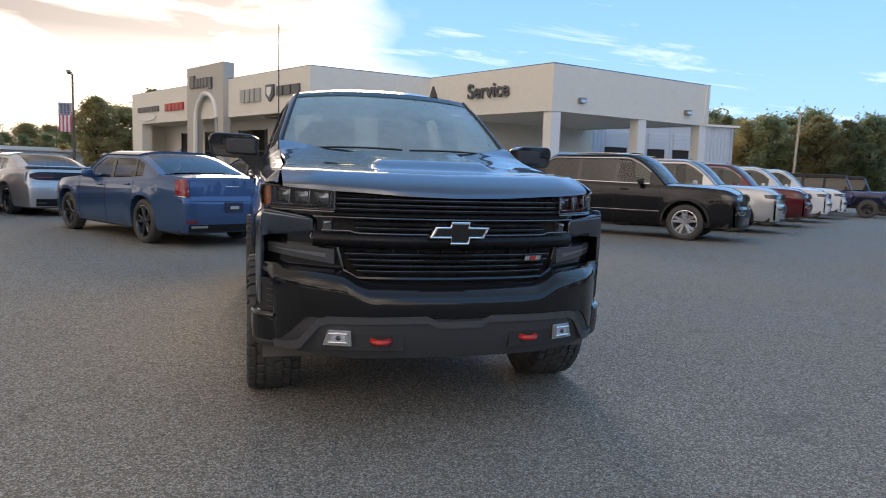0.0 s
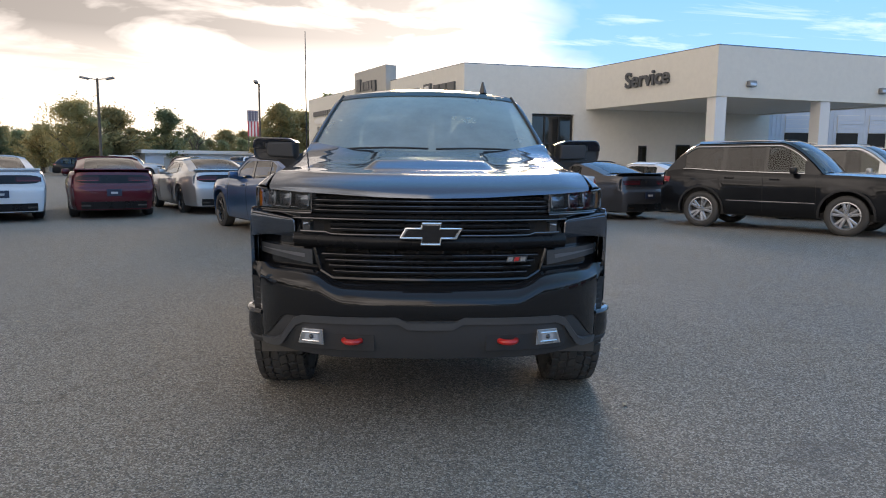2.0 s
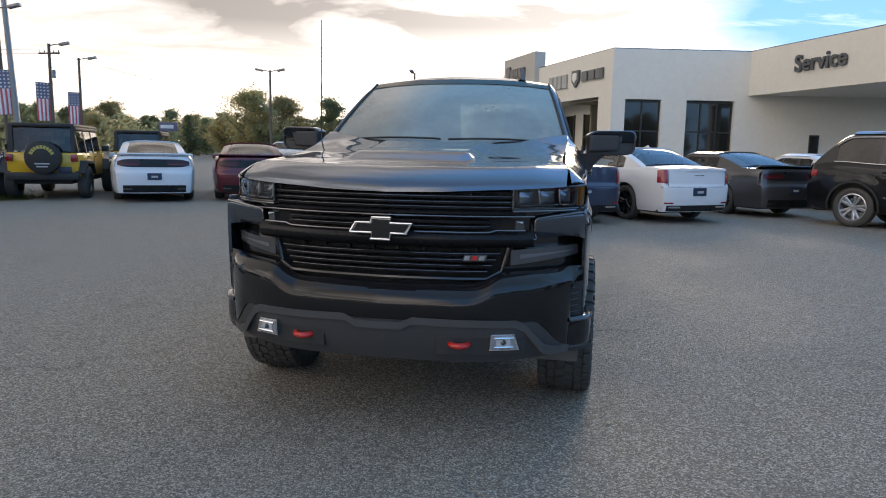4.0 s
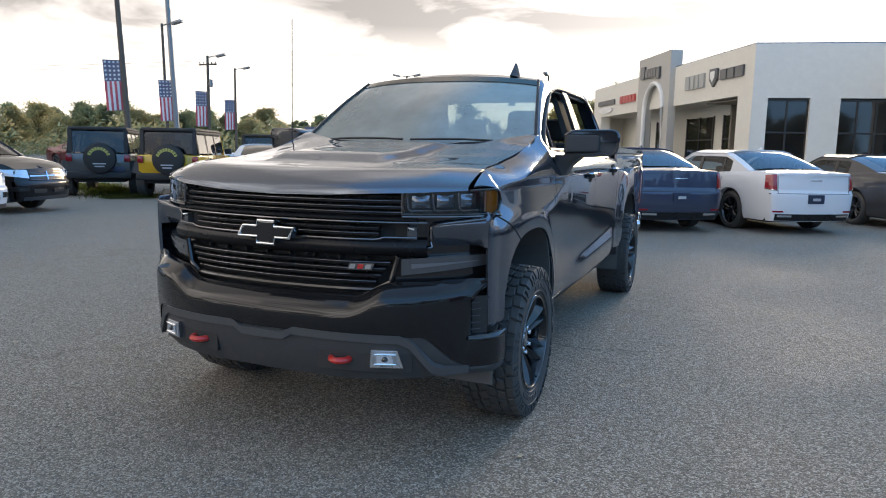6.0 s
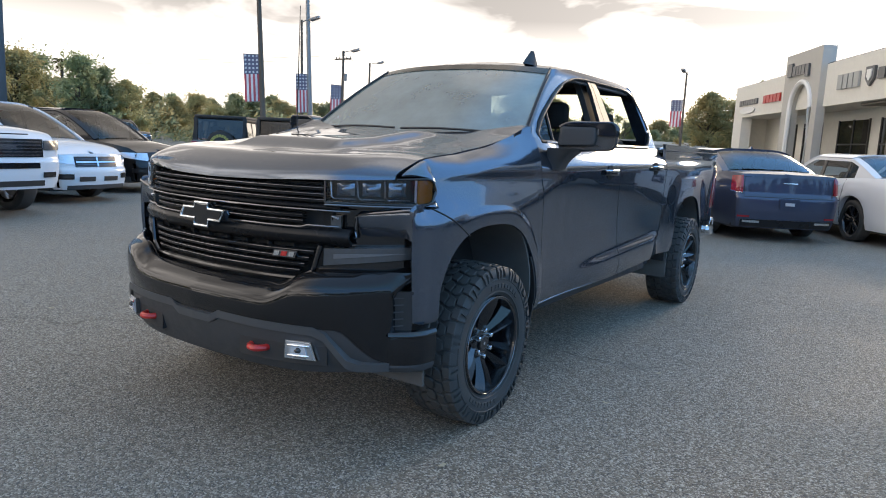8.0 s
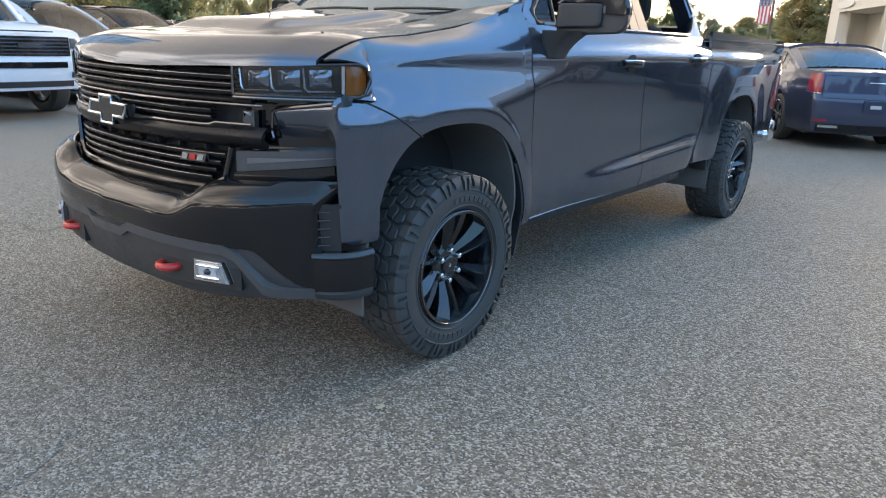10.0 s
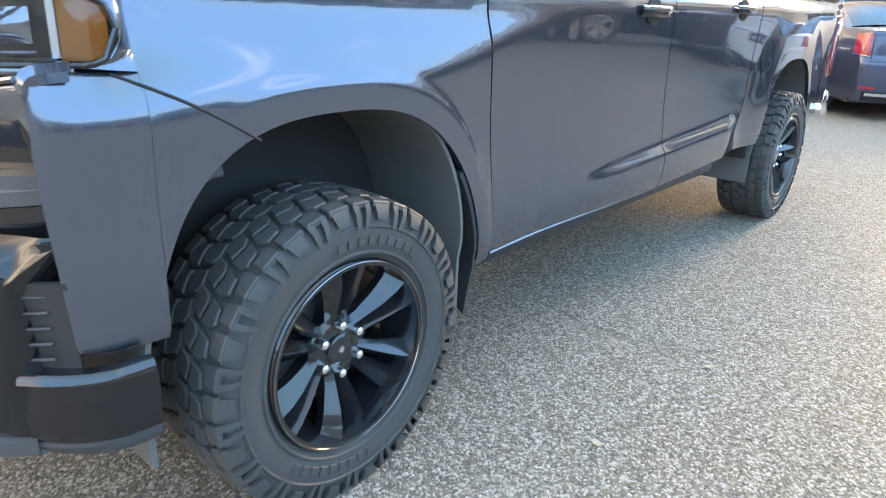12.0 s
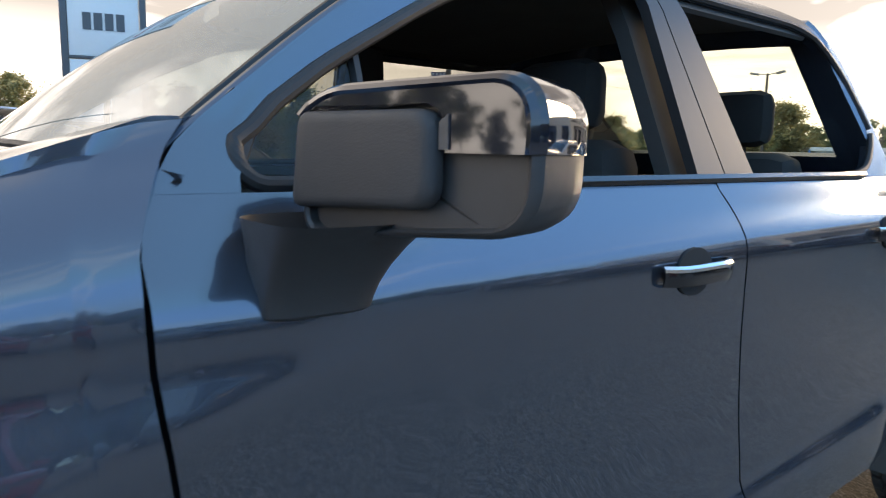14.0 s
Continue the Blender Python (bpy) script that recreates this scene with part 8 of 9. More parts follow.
def hang_flag(parent, x, y, z0, z1, w, az):
    """A banner flag hung upright on a pole, stars above, stripes below, slightly furled."""
    d = Vector((math.sin(radians(az)), math.cos(radians(az)), 0))
    n = Vector((d.y, -d.x, 0))
    zc = z1 - (z1 - z0) * 0.42

    def cloth(u0, u1, za, zb, off=0.0):
        P_ = []
        for u in np.linspace(u0, u1, 4):
            P_.append([tuple(Vector((x, y, z)) + d * (0.12 + u * w) + n * (0.05 * math.sin(5 * u + 2.2 * z) + off)) for z in np.linspace(za, zb, 7)])
        return MB().shell(np.array(P_), 0.012)
    fl = part("flag", cloth(0, 1, zc, z1), M["flag_blue"], parent, "upright flag banner, stars above stripes")
    for i in range(7):
        part("stripe", cloth(i / 7, (i + 1) / 7, z0, zc), M["flag_red" if i % 2 == 0 else "flag_white"], fl)
    for i in range(4):
        for j in range(5):
            u, z = (i + 0.5) / 4, zc + (z1 - zc) * (j + 0.5) / 5
            for off in (0.012, -0.024):
                c = Vector((x, y, z)) + d * (0.12 + u * w) + n * (0.05 * math.sin(5 * u + 2.2 * z) + off)
                part("star", MB().tube([c - n * 0.004, c + n * 0.004], 0.065, 5), M["flag_white"], fl)
    for z in (z0 + 0.02, z1 - 0.02):
        c = Vector((x, y, z))
        part("flag_arm", MB().tube([c, c + d * (0.15 + w)], 0.02, 5), M["steel_pole"], parent)


def light_pole(x, y, h, label, r=0.13, lamp_az=None, flag=None, mat="wood_pole", cross=False, lean=(0, 0)):
    t = thing("light_pole", label, "pole", Matrix.Translation((x, y, 0)) @ pose(0, 0, 0, lean[1], lean[0], 0))
    part("post", MB().tube([(0, 0, 0), (0, 0, h * 0.5), (0, 0, h)], [r, r * 0.85, r * 0.68], 10), M[mat], t)
    for a in (lamp_az or ()):
        lamp_head(t, (0, 0, h - 0.15), a)
    if flag:
        hang_flag(t, 0, 0, *flag)
    if cross:
        part("crossarm", MB().box((-0.9, -0.05, h - 0.75), (0.9, 0.05, h - 0.63), 0.01), M["wood_pole"], t)
        for k in (-0.8, -0.4, 0.4, 0.8):
            part("insulator", MB().tube([(k, 0, h - 0.63), (k, 0, h - 0.48)], 0.04, 6), M["grey_plastic"], t)
        part("transformer", MB().lathe([(0.001, -0.3), (0.16, -0.3), (0.16, 0.3), (0.001, 0.3)], 12, pose(0.28, 0, h - 2.2, 0, 90, 0)), M["steel_pole"], t)
    return t


light_pole(-27.3, 24.7, 10.0, "wooden light pole with an upright flag banner", 0.17, (95, 130), (3.15, 5.70, 0.80, -138), lean=(-2.5, 1.0))
light_pole(-33.9, 35.0, 15.5, "tall tapered pole with lamp and flag banner", 0.20, None, (3.1, 5.85, 0.85, -138), "steel_pole", lean=(-2.5, 0.5))
light_pole(-34.5, 34.7, 9.6, "wooden lamp pole beside the tall pole", 0.12, (80,), None, lean=(-1.5, 0))
light_pole(-38.4, 43.2, 8.7, "utility pole with crossarm and flag banner", 0.15, (75,), (3.0, 5.85, 0.90, -138), cross=True)
light_pole(-43.8, 53.1, 9.0, "wooden light pole with a flag banner", 0.14, (70,), (3.05, 5.95, 0.92, -138))
light_pole(-30.0, 63.0, 9.0, "wooden light pole with twin lamps", 0.15, (-95, 85), None)
light_pole(-15.6, 65.0, 8.9, "steel light pole with a flag banner", 0.13, (180,), (3.9, 6.4, 1.05, -95))
M["pale_pole"] = plain("weathered_pale_pole", (0.45, 0.40, 0.33), 0.85, grain=12, amount=0.25)
light_pole(47.7, 49.7, 8.0, "bare pale wooden pole before the trees", 0.13, None, None, "pale_pole", lean=(2, 0))
light_pole(-24.0, 95.0, 6.0, "thin pole far behind the lot", 0.08, None, None)


def power_lines():
    t = thing("power_line", "thin power lines between far poles", "cable")
    for k, (a, b) in enumerate((((-38.4, 43.2, 8.0), (-95, 20, 8.6)), ((-38.4, 43.2, 8.3), (-95, 20, 8.9)), ((-38.4, 43.2, 8.1), (-44, 120, 8.5)))):
        a, b = Vector(a), Vector(b)
        part("wire", MB().tube([a.lerp(b, s) - Vector((0, 0, 1.2 * math.sin(math.pi * s))) for s in np.linspace(0, 1, 14)], 0.009, 4), M["black_plastic"], t)


power_lines()


def pylon():
    t = thing("pylon_sign", "tall white pylon sign of stacked panels in a dark frame", "sign", Matrix.Translation((-15.1, 5.05, 0)) @ Matrix.Rotation(radians(-17), 4, "Z") @ Matrix.Rotation(radians(90), 4, "Z"))
    # face looks along -y of this frame, width along x
    for x in (-0.78, 0.78):
        part("post", MB().box((x - 0.07, -0.10, 0), (x + 0.07, 0.10, 7.7), 0.01), M["sign_grey"], t)
    for k in range(4):
        z0 = 1.95 + k * 1.42
        p = part("panel", MB().box((-0.70, -0.08, z0), (0.70, 0.08, z0 + 1.34), 0.01), M["white_trim"], t)
        part("rail", MB().box((-0.72, -0.11, z0 - 0.06), (0.72, 0.11, z0 - 0.01), 0.005), M["sign_grey"], t)
        n, w = ((3, 0.30), (4, 0.22), (5, 0.20), (8, 0.13))[k]
        for i in range(n):
            x = (i - (n - 1) / 2) * w
            part("letter_bar", MB().box((x - w * 0.38, -0.095, z0 + 0.55), (x + w * 0.38, -0.075, z0 + 0.55 + (0.40, 0.36, 0.22, 0.16)[k])), M["sign_red" if k == 2 else "sign_grey"], p)
        if k == 3:
            part("emblem_bar", MB().prism([(0.45 * math.cos(a), 0.08 * math.sin(a)) for a in np.linspace(0, 2 * math.pi, 16, endpoint=False)], lambda u, v, d: (u, d, z0 + 0.35 + v), -0.095, -0.07), M["steel_pole"], p)


pylon()


def low_building():
    t = thing("low_building", "long low white metal building across the lot", "building")
    a, b = Vector((-31.0, 76, 0)), Vector((-5.0, 92.7, 0))
    part("wall", wall_box(a, b, 0, 2.35, 8), M["metal_siding"], t)
    d = (b - a).normalized()
    n = Vector((d.y, -d.x, 0))
    part("roof", wall_box(a - d * 0.5 + n * 0.6, b + d * 0.5 + n * 0.6, 2.35, 2.75, 9.2), M["white_trim"], t)
    for k in range(7):
        s = 2.0 + k * 4.2
        o = part("bay", wall_box(a + d * s + n * 0.06, a + d * (s + 2.6) + n * 0.06, 0.0, 1.9, 0.05), M["interior_wall" if k % 2 else "concrete"], t)
        part("bay_frame", wall_box(a + d * (s - 0.1) + n * 0.09, a + d * (s + 2.7) + n * 0.09, 1.9, 2.02, 0.06), M["white_trim"], o)
    t2 = thing("low_building", "long pale shed behind the far lot", "building")
    a, b = Vector((-47, 86, 0)), Vector((-38, 92, 0))
    part("wall", wall_box(a, b, 0, 2.6, 6), M["concrete"], t2)
    part("roof", wall_box(a, b, 2.6, 2.9, 6.6), M["white_trim"], t2)
    bb = thing("billboard", "small blue billboard on a post far away", "sign")
    c = Vector((-46, 70, 0))
    part("post", MB().tube([c, c + Vector((0, 0, 3.6))], 0.12, 8), M["steel_pole"], bb)
    part("board", MB().box((-1.0, -0.1, 3.0), (1.0, 0.1, 4.0), 0.03, Matrix.Translation(c) @ Matrix.Rotation(radians(35), 4, "Z")), M["flag_blue"], bb)
    part("board_print", MB().box((-0.8, -0.14, 3.3), (0.6, -0.09, 3.7), 0.01, Matrix.Translation(c) @ Matrix.Rotation(radians(35), 4, "Z")), M["flag_white"], bb)


low_building()


# ---------------------------------------------------------------- plants
def leaf_material(name, c0, c1, c2):
    m, n, b = material(name)
    r = n("ObjectInfo").outputs["Random"]
    isl = n("NewGeometry").outputs["Random Per Island"]
    c = n.mix(isl, c0, c1)
    c = n.mix(n.math("MULTIPLY", n("MapRange", {0: n.noise(0.35, 3, 0.6, n("TexCoord").outputs["Object"]), 1: 0.45, 2: 0.65}).outputs[0], 0.8), c, c2)
    k = n.math("ADD", 0.75, n.math("MULTIPLY", r, 0.5))
    c = n.mix(1.0, c, n("CombineXYZ", {0: k, 1: k, 2: k}).outputs[0], "MULTIPLY")
    put(n, b, color=c, rough=0.6, spec=0.25)
    tr = n("BsdfTranslucent", {0: c})
    mx = n("MixShader", {0: 0.80, 1: b.outputs[0], 2: tr.outputs[0]})
    for o in list(n.t.nodes):
        if o.type == "OUTPUT_MATERIAL":
            n.t.links.new(mx.outputs[0], o.inputs[0])
    return m


# oak and evergreen colours are lightened to stand in for distance haze
M["leaf"] = leaf_material("autumn_oak_leaves", (0.34, 0.34, 0.19), (0.46, 0.41, 0.22), (0.56, 0.42, 0.20))
M["pine"] = leaf_material("evergreen_leaves", (0.23, 0.29, 0.18), (0.34, 0.38, 0.22), (0.40, 0.37, 0.21))
M["bright"] = leaf_material("fresh_green_leaves", (0.13, 0.18, 0.05), (0.20, 0.24, 0.07), (0.12, 0.15, 0.05))
M["bark"] = plain("grey_brown_bark", (0.11, 0.09, 0.07), 0.9, grain=14, amount=0.4, relief=0.4)
M["palm"] = leaf_material("palm_fronds", (0.05, 0.06, 0.02), (0.09, 0.09, 0.035), (0.12, 0.09, 0.04))


def tree_meshes(seed, h, spread, trunk, clumps, leaves, leaf, low=0.25, droop=0.0, shape="round"):
    """Trunk with limbs, and a crown of many small leaf tufts in uneven clumps."""
    rng = random.Random(seed)
    tb = MB()
    tb.tube([(0, 0, 0), (rng.uniform(-.1, .1), rng.uniform(-.1, .1), h * 0.25), (rng.uniform(-.3, .3), rng.uniform(-.3, .3), h * 0.55), (rng.uniform(-.4, .4), rng.uniform(-.4, .4), h * 0.85)],
            [trunk, trunk * 0.8, trunk * 0.5, trunk * 0.15], 8)
    vs, fs = [], []
    for k in range(clumps):
        a = rng.uniform(0, 2 * math.pi)
        u = rng.random()
        z = h * (low + (1 - low) * u)
        if shape == "cone":
            rad = spread * (1.02 - u) * rng.uniform(0.3, 1.0)
        else:
            rad = spread * math.sqrt(max(0.05, 1 - (2 * u - 0.85) ** 2)) * rng.uniform(0.25, 1.0) * (0.80 + 0.28 * math.sin(3 * a + 5 * u + seed))
        c = Vector((rad * math.cos(a), rad * math.sin(a), z))
        s = Vector((0, 0, max(h * 0.15, z - rad * 0.8)))
        tb.tube([s, s.lerp(c, 0.6) + Vector((0, 0, 0.05 * rad)), c], [trunk * 0.28, trunk * 0.14, trunk * 0.04], 5, False)
        cr = spread * rng.choice((0.09, 0.12, 0.16, 0.24))
        for _ in range(leaves):
            d = Vector((rng.gauss(0, 1), rng.gauss(0, 1), rng.gauss(0, 0.7)))
            p = c + d * cr * 0.62
            sz = leaf * rng.uniform(0.6, 1.5)
            n = Vector((rng.gauss(0, 1), rng.gauss(0, 1), rng.gauss(0.4, 1))).normalized()
            e = n.orthogonal().normalized()
            f = n.cross(e)
            q = rng.uniform(0, 6.28)
            e, f = e * math.cos(q) + f * math.sin(q), f * math.cos(q) - e * math.sin(q)
            i = len(vs)
            vs += [p - e * sz, p - f * sz * 0.45 + n * sz * 0.15, p + e * sz, p + f * sz * 0.5 + n * sz * 0.1]
            fs.append((i, i + 1, i + 2, i + 3))
    me = bpy.data.meshes.new("crown")
    me.from_pydata([tuple(v) for v in vs], [], fs)
    return tb.mesh("trunk", M["bark"]), me


def tree_thing(kind, x, y, s, rot, label):
    t = thing("tree", label, "tree", Matrix.Translation((x, y, 0)) @ Matrix.Rotation(rot, 4, "Z") @ Matrix.Scale(s, 4), "trees round the lot")
    part("trunk", KINDS[kind][0], None, t)
    if KINDS[kind][1]:
        part("crown", KINDS[kind][1], None, t)
    return t


KINDS = {}
for key, mat, args in (("oak", "leaf", (3, 9.5, 5.6, 0.34, 110, 130, 0.17, 0.22)), ("oak_b", "leaf", (11, 8.5, 4.2, 0.26, 80, 130, 0.17, 0.20)), ("green", "pine", (21, 8.0, 3.6, 0.24, 80, 130, 0.17, 0.12)),
                       ("pine", "pine", (31, 10.5, 3.0, 0.22, 60, 130, 0.17, 0.38)), ("cedar", "pine", (41, 8.0, 2.6, 0.22, 90, 120, 0.15, 0.06, 0, "cone")), ("bright", "bright", (51, 6.0, 3.2, 0.2, 60, 110, 0.17, 0.05))):
    tm, cm = tree_meshes(*args)
    cm.materials.append(M[mat])
    KINDS[key] = (tm, cm)


def bare_tree(seed, h):
    rng = random.Random(seed)
    mb = MB()

    def grow(p, d, l, r, k):
        q = p + d * l
        mb.tube([p, p.lerp(q, 0.5) + Vector((rng.gauss(0, 0.04), rng.gauss(0, 0.04), 0)) * l, q], [r, r * 0.8, r * 0.6], 5 if k else 8, False)
        if k < 5:
            for _ in range(3 if k else 4):
                e = (d + Vector((rng.gauss(0, 0.45), rng.gauss(0, 0.45), rng.gauss(0.12, 0.25)))).normalized()
                grow(q, e, l * rng.uniform(0.62, 0.82), r * 0.55, k + 1)
    grow(Vector((0, 0, 0)), Vector((0, 0, 1)), h * 0.28, 0.16, 0)
    return mb.mesh("trunk", M["bark"])


KINDS["bare"] = (bare_tree(7, 8.0), None)


def palm_meshes():
    rng = random.Random(9)
    tb = MB().tube([(0, 0, 0), (0.1, 0, 4), (0.25, 0.1, 8.4)], [0.26, 0.2, 0.17], 10)
    vs, fs = [], []
    for k in range(46):
        a = rng.uniform(0, 6.28)
        up = rng.uniform(-0.5, 1.0)
        L = rng.uniform(1.1, 1.6)
        c = Vector((0.25, 0.1, 8.4))
        d = Vector((math.cos(a), math.sin(a), up)).normalized()
        side = d.cross(Vector((0, 0, 1))).normalized()
        for j in range(14):
            s = 0.25 + 0.75 * j / 13
            p = c + d * L * s + Vector((0, 0, -0.7 * s * s))
            w = 0.42 * math.sin(math.pi * min(1, s * 0.95)) + 0.08
            for sg in (1, -1):
                i = len(vs)
                vs += [p, p + side * sg * w + d * 0.22 - Vector((0, 0, 0.15)), p + d * 0.07]
                fs.append((i, i + 1, i + 2))
    me = bpy.data.meshes.new("crown")
    me.from_pydata([tuple(v) for v in vs], [], fs)
    me.materials.append(M["palm"])
    return tb.mesh("trunk", M["bark"]), me


KINDS["palm"] = palm_meshes()


def place_trees():
    rng = random.Random(17)

    def at(az, dist, kind, s, label):
        a = radians(az)
        tree_thing(kind, 0.5 + dist * math.sin(a), -3 + dist * math.cos(a), s, rng.uniform(0, 6.28), label)
    OAK, EV = "spreading oak with thinning autumn leaves", "dark evergreen tree with uneven crown"
    at(-26.2, 84, "oak", 0.80, OAK)
    at(-23.8, 87, "oak", 0.76, OAK)
    at(-28.4, 92, "oak_b", 0.58, OAK)
    at(-20.2, 88, "green", 0.88, "dense dark evergreen with a broad domed crown")
    at(-17.9, 88, "bare", 0.92, "leafless grey tree with fine twigs")
    at(-11.6, 82, "oak_b", 0.92, OAK)
    at(-9.6, 86, "oak", 0.78, OAK)
    at(-8.0, 80, "pine", 0.85, EV)
    at(-5.5, 84, "oak_b", 0.95, OAK)
    at(-33.0, 96, "green", 0.50, EV)
    at(-31.0, 90, "cedar", 0.60, EV)
    at(-61.3, 92, "palm", 1.02, "tall cabbage palm with a ragged head")
    at(-66.5, 55, "bare", 0.95, "leafless grey tree with fine twigs")
    for az, e in ((-64, 5.2), (-62.2, 4.8), (-60, 5.0), (-58, 4.3), (-56.3, 3.6), (-69, 4.6), (-72, 4.6), (-76, 4.8), (-80, 5.0), (-84, 4.6)):
        k = rng.choice(("oak_b", "green", "oak", "green"))
        d = rng.uniform(70, 84)
        at(az + rng.uniform(-.5, .5), d, k, (1.3 + d * math.tan(radians(e))) / {"oak_b": 8.8, "green": 8.2, "oak": 9.8}[k], OAK if k.startswith("oak") else EV)
    az = -96.0
    while az < -2:
        d = rng.uniform(118, 140)
        k = rng.choice(("oak_b", "green", "oak", "green"))
        e = (2.6 if az < -36 else 2.2) * rng.uniform(0.8, 1.25)
        at(az, d, k, (1.3 + d * math.tan(radians(e))) / {"oak_b": 8.8, "green": 8.2, "oak": 9.8}[k], OAK if k.startswith("oak") else EV)
        az += rng.uniform(1.1, 1.7)
    az = -55.0
    while az < -4:
        e = 2.4 if az < -36 else 2.0
        d = rng.uniform(98, 120)
        k = rng.choice(("oak_b", "green", "pine", "oak", "green"))
        at(az, d, k, (1.3 + d * math.tan(radians(e * rng.uniform(0.75, 1.25)))) / {"oak_b": 8.8, "green": 8.2, "oak": 9.8, "pine": 11.0}[k], OAK if k.startswith("oak") else EV)
        az += rng.uniform(1.2, 1.9)
    az = 30.0
    while az < 80:
        d = rng.uniform(100, 118)
        k = rng.choice(("green", "oak_b", "green", "oak"))
        at(az, d, k, (1.3 + d * math.tan(radians(4.9 * rng.uniform(0.85, 1.1)))) / {"oak_b": 8.8, "green": 8.2, "oak": 9.8}[k], OAK if k.startswith("oak") else EV)
        az += rng.uniform(1.4, 2.0)
    az = 34.0
    while az < 76:
        e = 5.0 + 0.4 * math.sin(az * 0.9)
        d = rng.uniform(72, 92)
        k = rng.choice(("pine", "green", "oak_b", "green", "pine"))
        at(az, d, k, (1.3 + d * math.tan(radians(e * rng.uniform(0.82, 1.08)))) / {"oak_b": 8.8, "green": 8.2, "pine": 11.0}[k], OAK if k.startswith("oak") else EV)
        if rng.random() < 0.45 and az > 50:
            at(az + 0.6, d - 14, "bright", rng.uniform(0.6, 0.9), "young fresh green tree")
        az += rng.uniform(1.3, 2.0)
    while az < 276:
        d = rng.uniform(70, 100)
        k = rng.choice(("pine", "green", "oak_b", "oak"))
        at(az, d, k, rng.uniform(0.8, 1.15), OAK if k.startswith("oak") else EV)
        az += rng.uniform(2.2, 3.2)


place_trees()


def far_woods():
    """Undergrowth and low wood that closes the gaps between the trees round the lot."""
    rng = random.Random(33)
    for mat, seed in (("leaf", 1), ("pine", 2)):
        v, f = [], []
        for _ in range(42000):
            az = rng.uniform(-100, 80)
            if -3 < az < 29:
                continue
            a = radians(az)
            d = rng.uniform(86, 146) if az < -34 else (rng.uniform(112, 146) if az < 0 else rng.uniform(88, 120))
            top = (3.6 + 1.3 * math.sin(az * 0.55 + seed) + 0.9 * math.sin(az * 1.7)) * (1.45 if az > 0 else 1.0)
            p = Vector((0.5 + d * math.sin(a), -3 + d * math.cos(a), top * rng.random() ** 0.8))
            n = Vector((rng.gauss(0, 1), rng.gauss(0, 1), rng.gauss(0.3, 1))).normalized()
            e = n.orthogonal().normalized()
            g_ = n.cross(e)
            sz = rng.uniform(0.16, 0.36)
            i = len(v)
            v += [tuple(p - e * sz), tuple(p - g_ * sz * 0.5), tuple(p + e * sz), tuple(p + g_ * sz * 0.5)]
            f.append((i, i + 1, i + 2, i + 3))
        me = bpy.data.meshes.new("far_woods")
        me.from_pydata(v, [], f)
        me.materials.append(M[mat])
        tagged(new("far_woods", me), "tangled olive undergrowth at the foot of the far trees" if seed == 1 else "dark evergreen undergrowth at the foot of the far trees", "woods", kind="stuff")


far_woods()


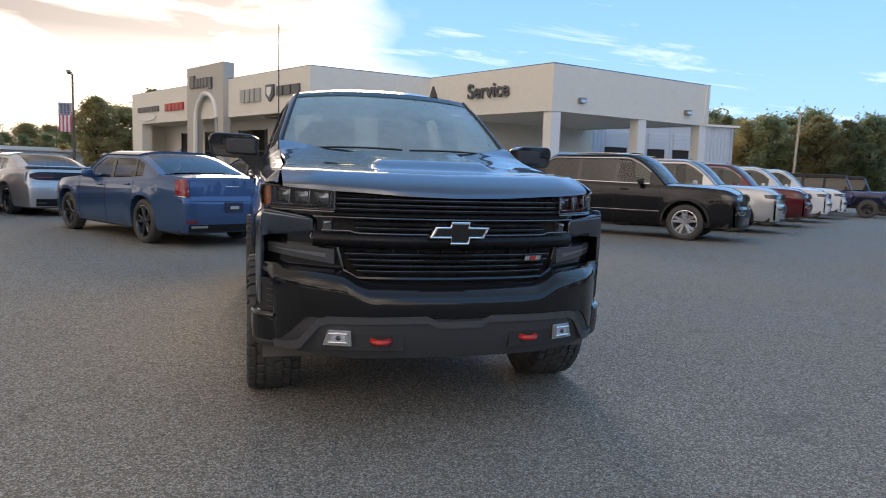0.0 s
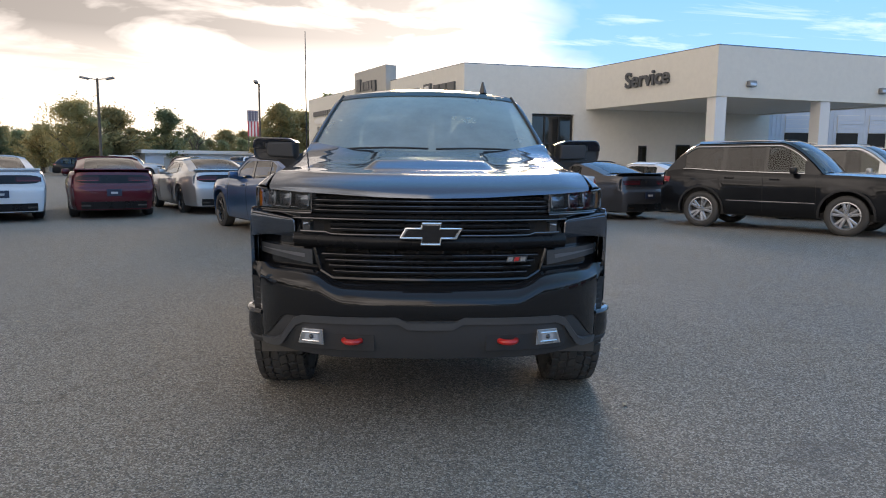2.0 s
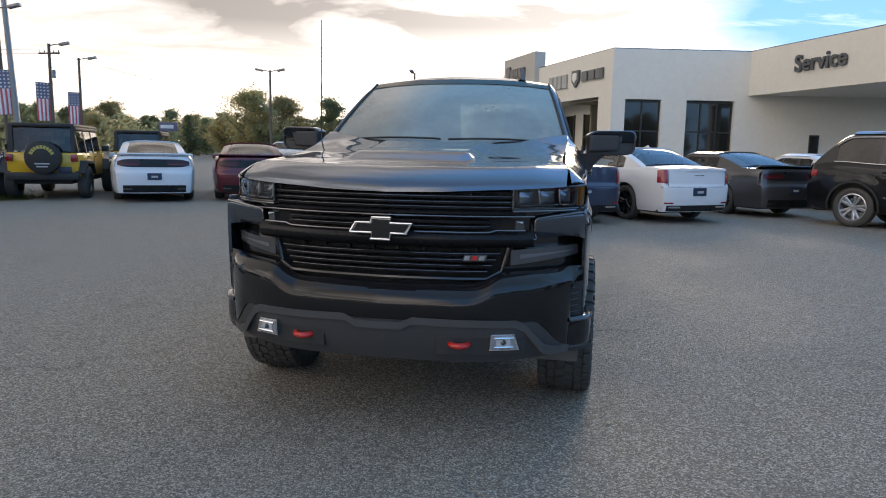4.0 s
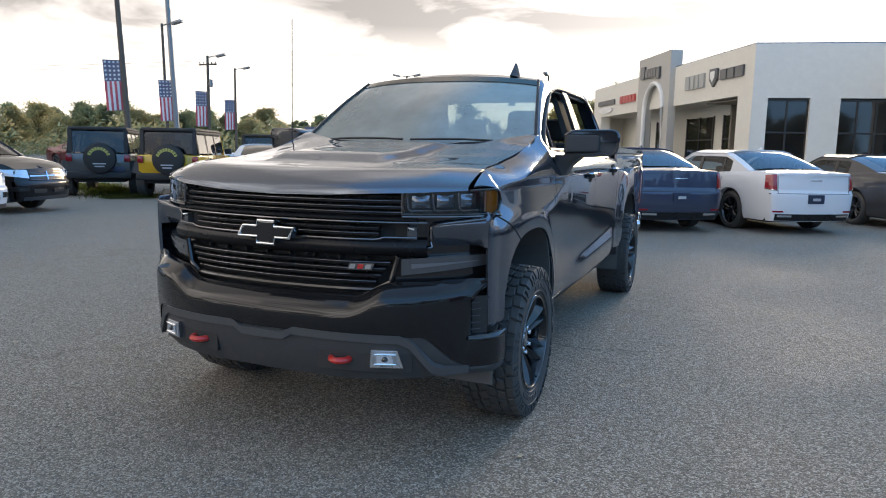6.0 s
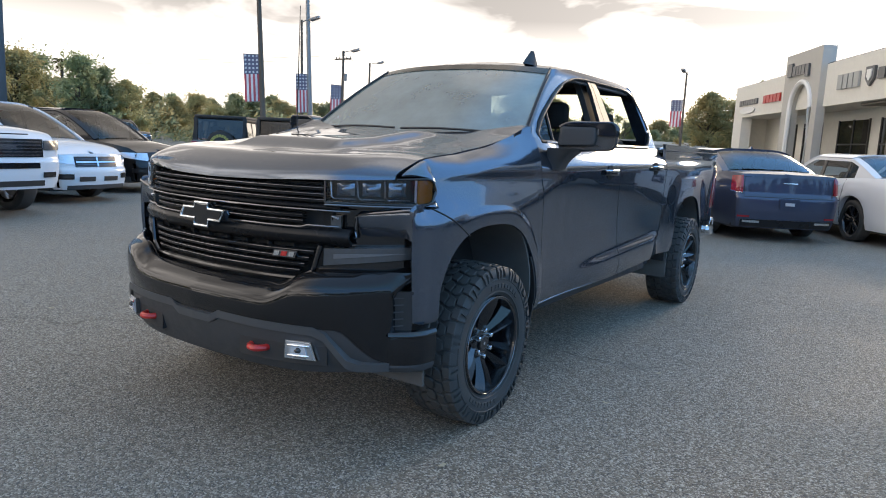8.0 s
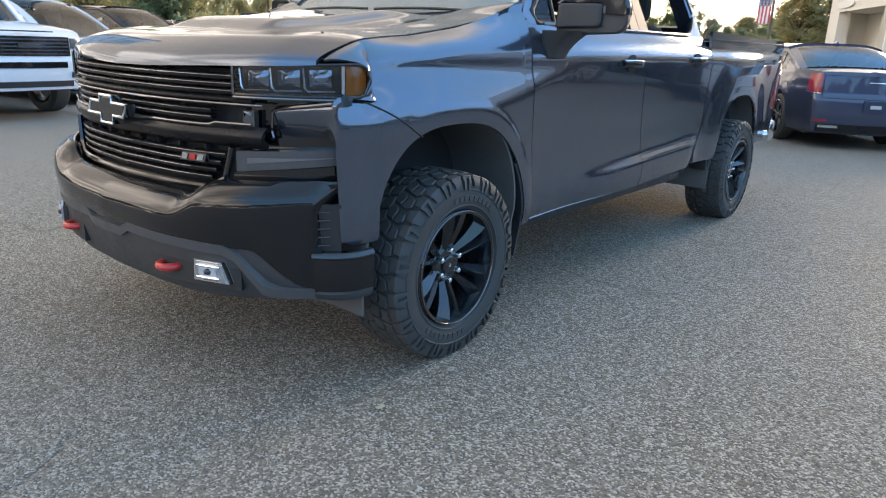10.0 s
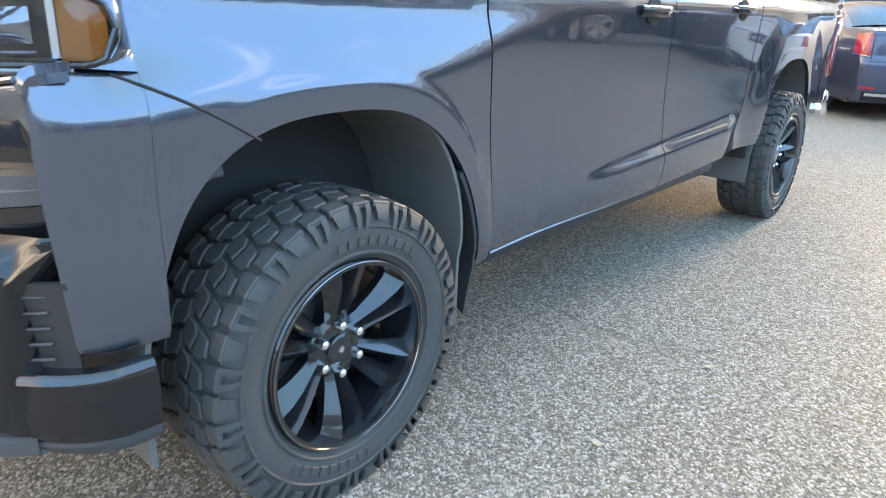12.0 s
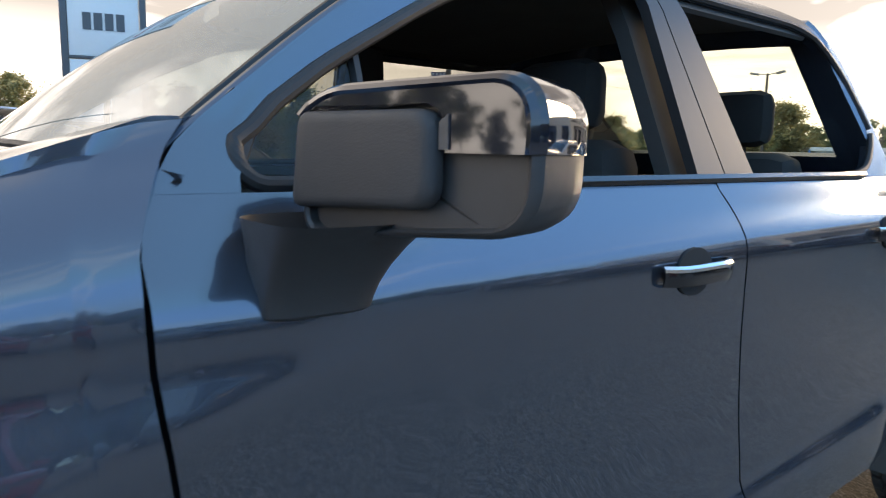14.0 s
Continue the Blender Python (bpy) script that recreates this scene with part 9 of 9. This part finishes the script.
def grass():
    rng = random.Random(4)
    mb = MB()
    M["grass"] = leaf_material("lawn_grass", (0.05, 0.09, 0.02), (0.10, 0.13, 0.03), (0.13, 0.12, 0.05))
    a, b = Vector((-12.6, 11.0, 0)), Vector((-18.5, 14.6, 0))
    d = (b - a).normalized()
    n = Vector((-d.y, d.x, 0))
    v, f = [], []
    L = (b - a).length
    for _ in range(5200):
        p = a + d * rng.uniform(0, L) + n * (rng.gauss(0, 0.42))
        h, w = rng.uniform(0.04, 0.13), 0.012
        q = rng.uniform(0, 6.28)
        e = Vector((math.cos(q), math.sin(q), 0)) * w
        i = len(v)
        v += [tuple(p - e), tuple(p + e), tuple(p + Vector((rng.gauss(0, .03), rng.gauss(0, .03), h)))]
        f.append((i, i + 1, i + 2))
    me = bpy.data.meshes.new("grass")
    me.from_pydata(v, [], f)
    me.materials.append(M["grass"])
    tagged(new("grass", me), "ragged strip of green grass beside the parked off-roaders", "grass", kind="stuff")
    base = MB()
    P_ = np.array([[tuple(a + d * s + n * (u * (0.62 + 0.12 * math.sin(3 * s + u))) + Vector((0, 0, 0.006 + 0.02 * (1 - u * u)))) for u in np.linspace(-1, 1, 7)] for s in np.linspace(-0.3, L + 0.3, 24)])
    base.grid(P_)
    solid("grass_bed", base, M["grass"], "low earth and turf under the grass strip", "grass", "structure")


grass()


def far_cars():
    """More parked cars across the lot, copies of those in front."""
    src = {o["label"]: o for o in scene.objects if o.parent is None and "label" in o}
    pick = [o for o in src.values() if o.name.split(".")[0] in ("suv", "sedan", "coupe", "pickup")]
    rng = random.Random(23)
    for x, y, h in ((-22.5, 58, 80), (-25.5, 63, 78), (-13.5, 46, -20), (-10.2, 49, -20), (-16.8, 51, -20), (-30.5, 66, 70), (-20.0, 62, 10), (-16.0, 65, 10), (-31, 37, 95), (-35, 30, 95), (-38, 24, 95), (-41, 18, 95)):
        o = rng.choice(pick)
        copy_thing(o, Matrix.Translation((x, y, 0)) @ Matrix.Rotation(radians(180 - h), 4, "Z"))


far_cars()


def litter():
    rng = random.Random(8)
    for x, y in ((1.10, 0.35), (1.38, 1.53), (-2.6, 0.6), (2.9, 3.2), (2.2, 5.2), (1.3, 4.1), (-3.4, 2.4), (3.4, 1.0), (1.45, 2.24)):
        m = Matrix.Translation((x, y, 0.003)) @ Matrix.Rotation(rng.uniform(0, 6.28), 4, "Z")
        P_ = np.array([[tuple(m @ Vector((0.018 * u, 0.010 * v, 0.004 * u * u + 0.002))) for v in (-1, 0, 1)] for u in (-1, -0.3, 0.4, 1)])
        solid("leaf_scrap", MB().shell(P_, 0.001), M["dry_leaf"], "pale dry scrap lying on the asphalt", "litter", group="scraps on the asphalt")


M["dry_leaf"] = plain("dry_pale_scrap", (0.45, 0.38, 0.26), 0.8, grain=80, amount=0.3)
litter()
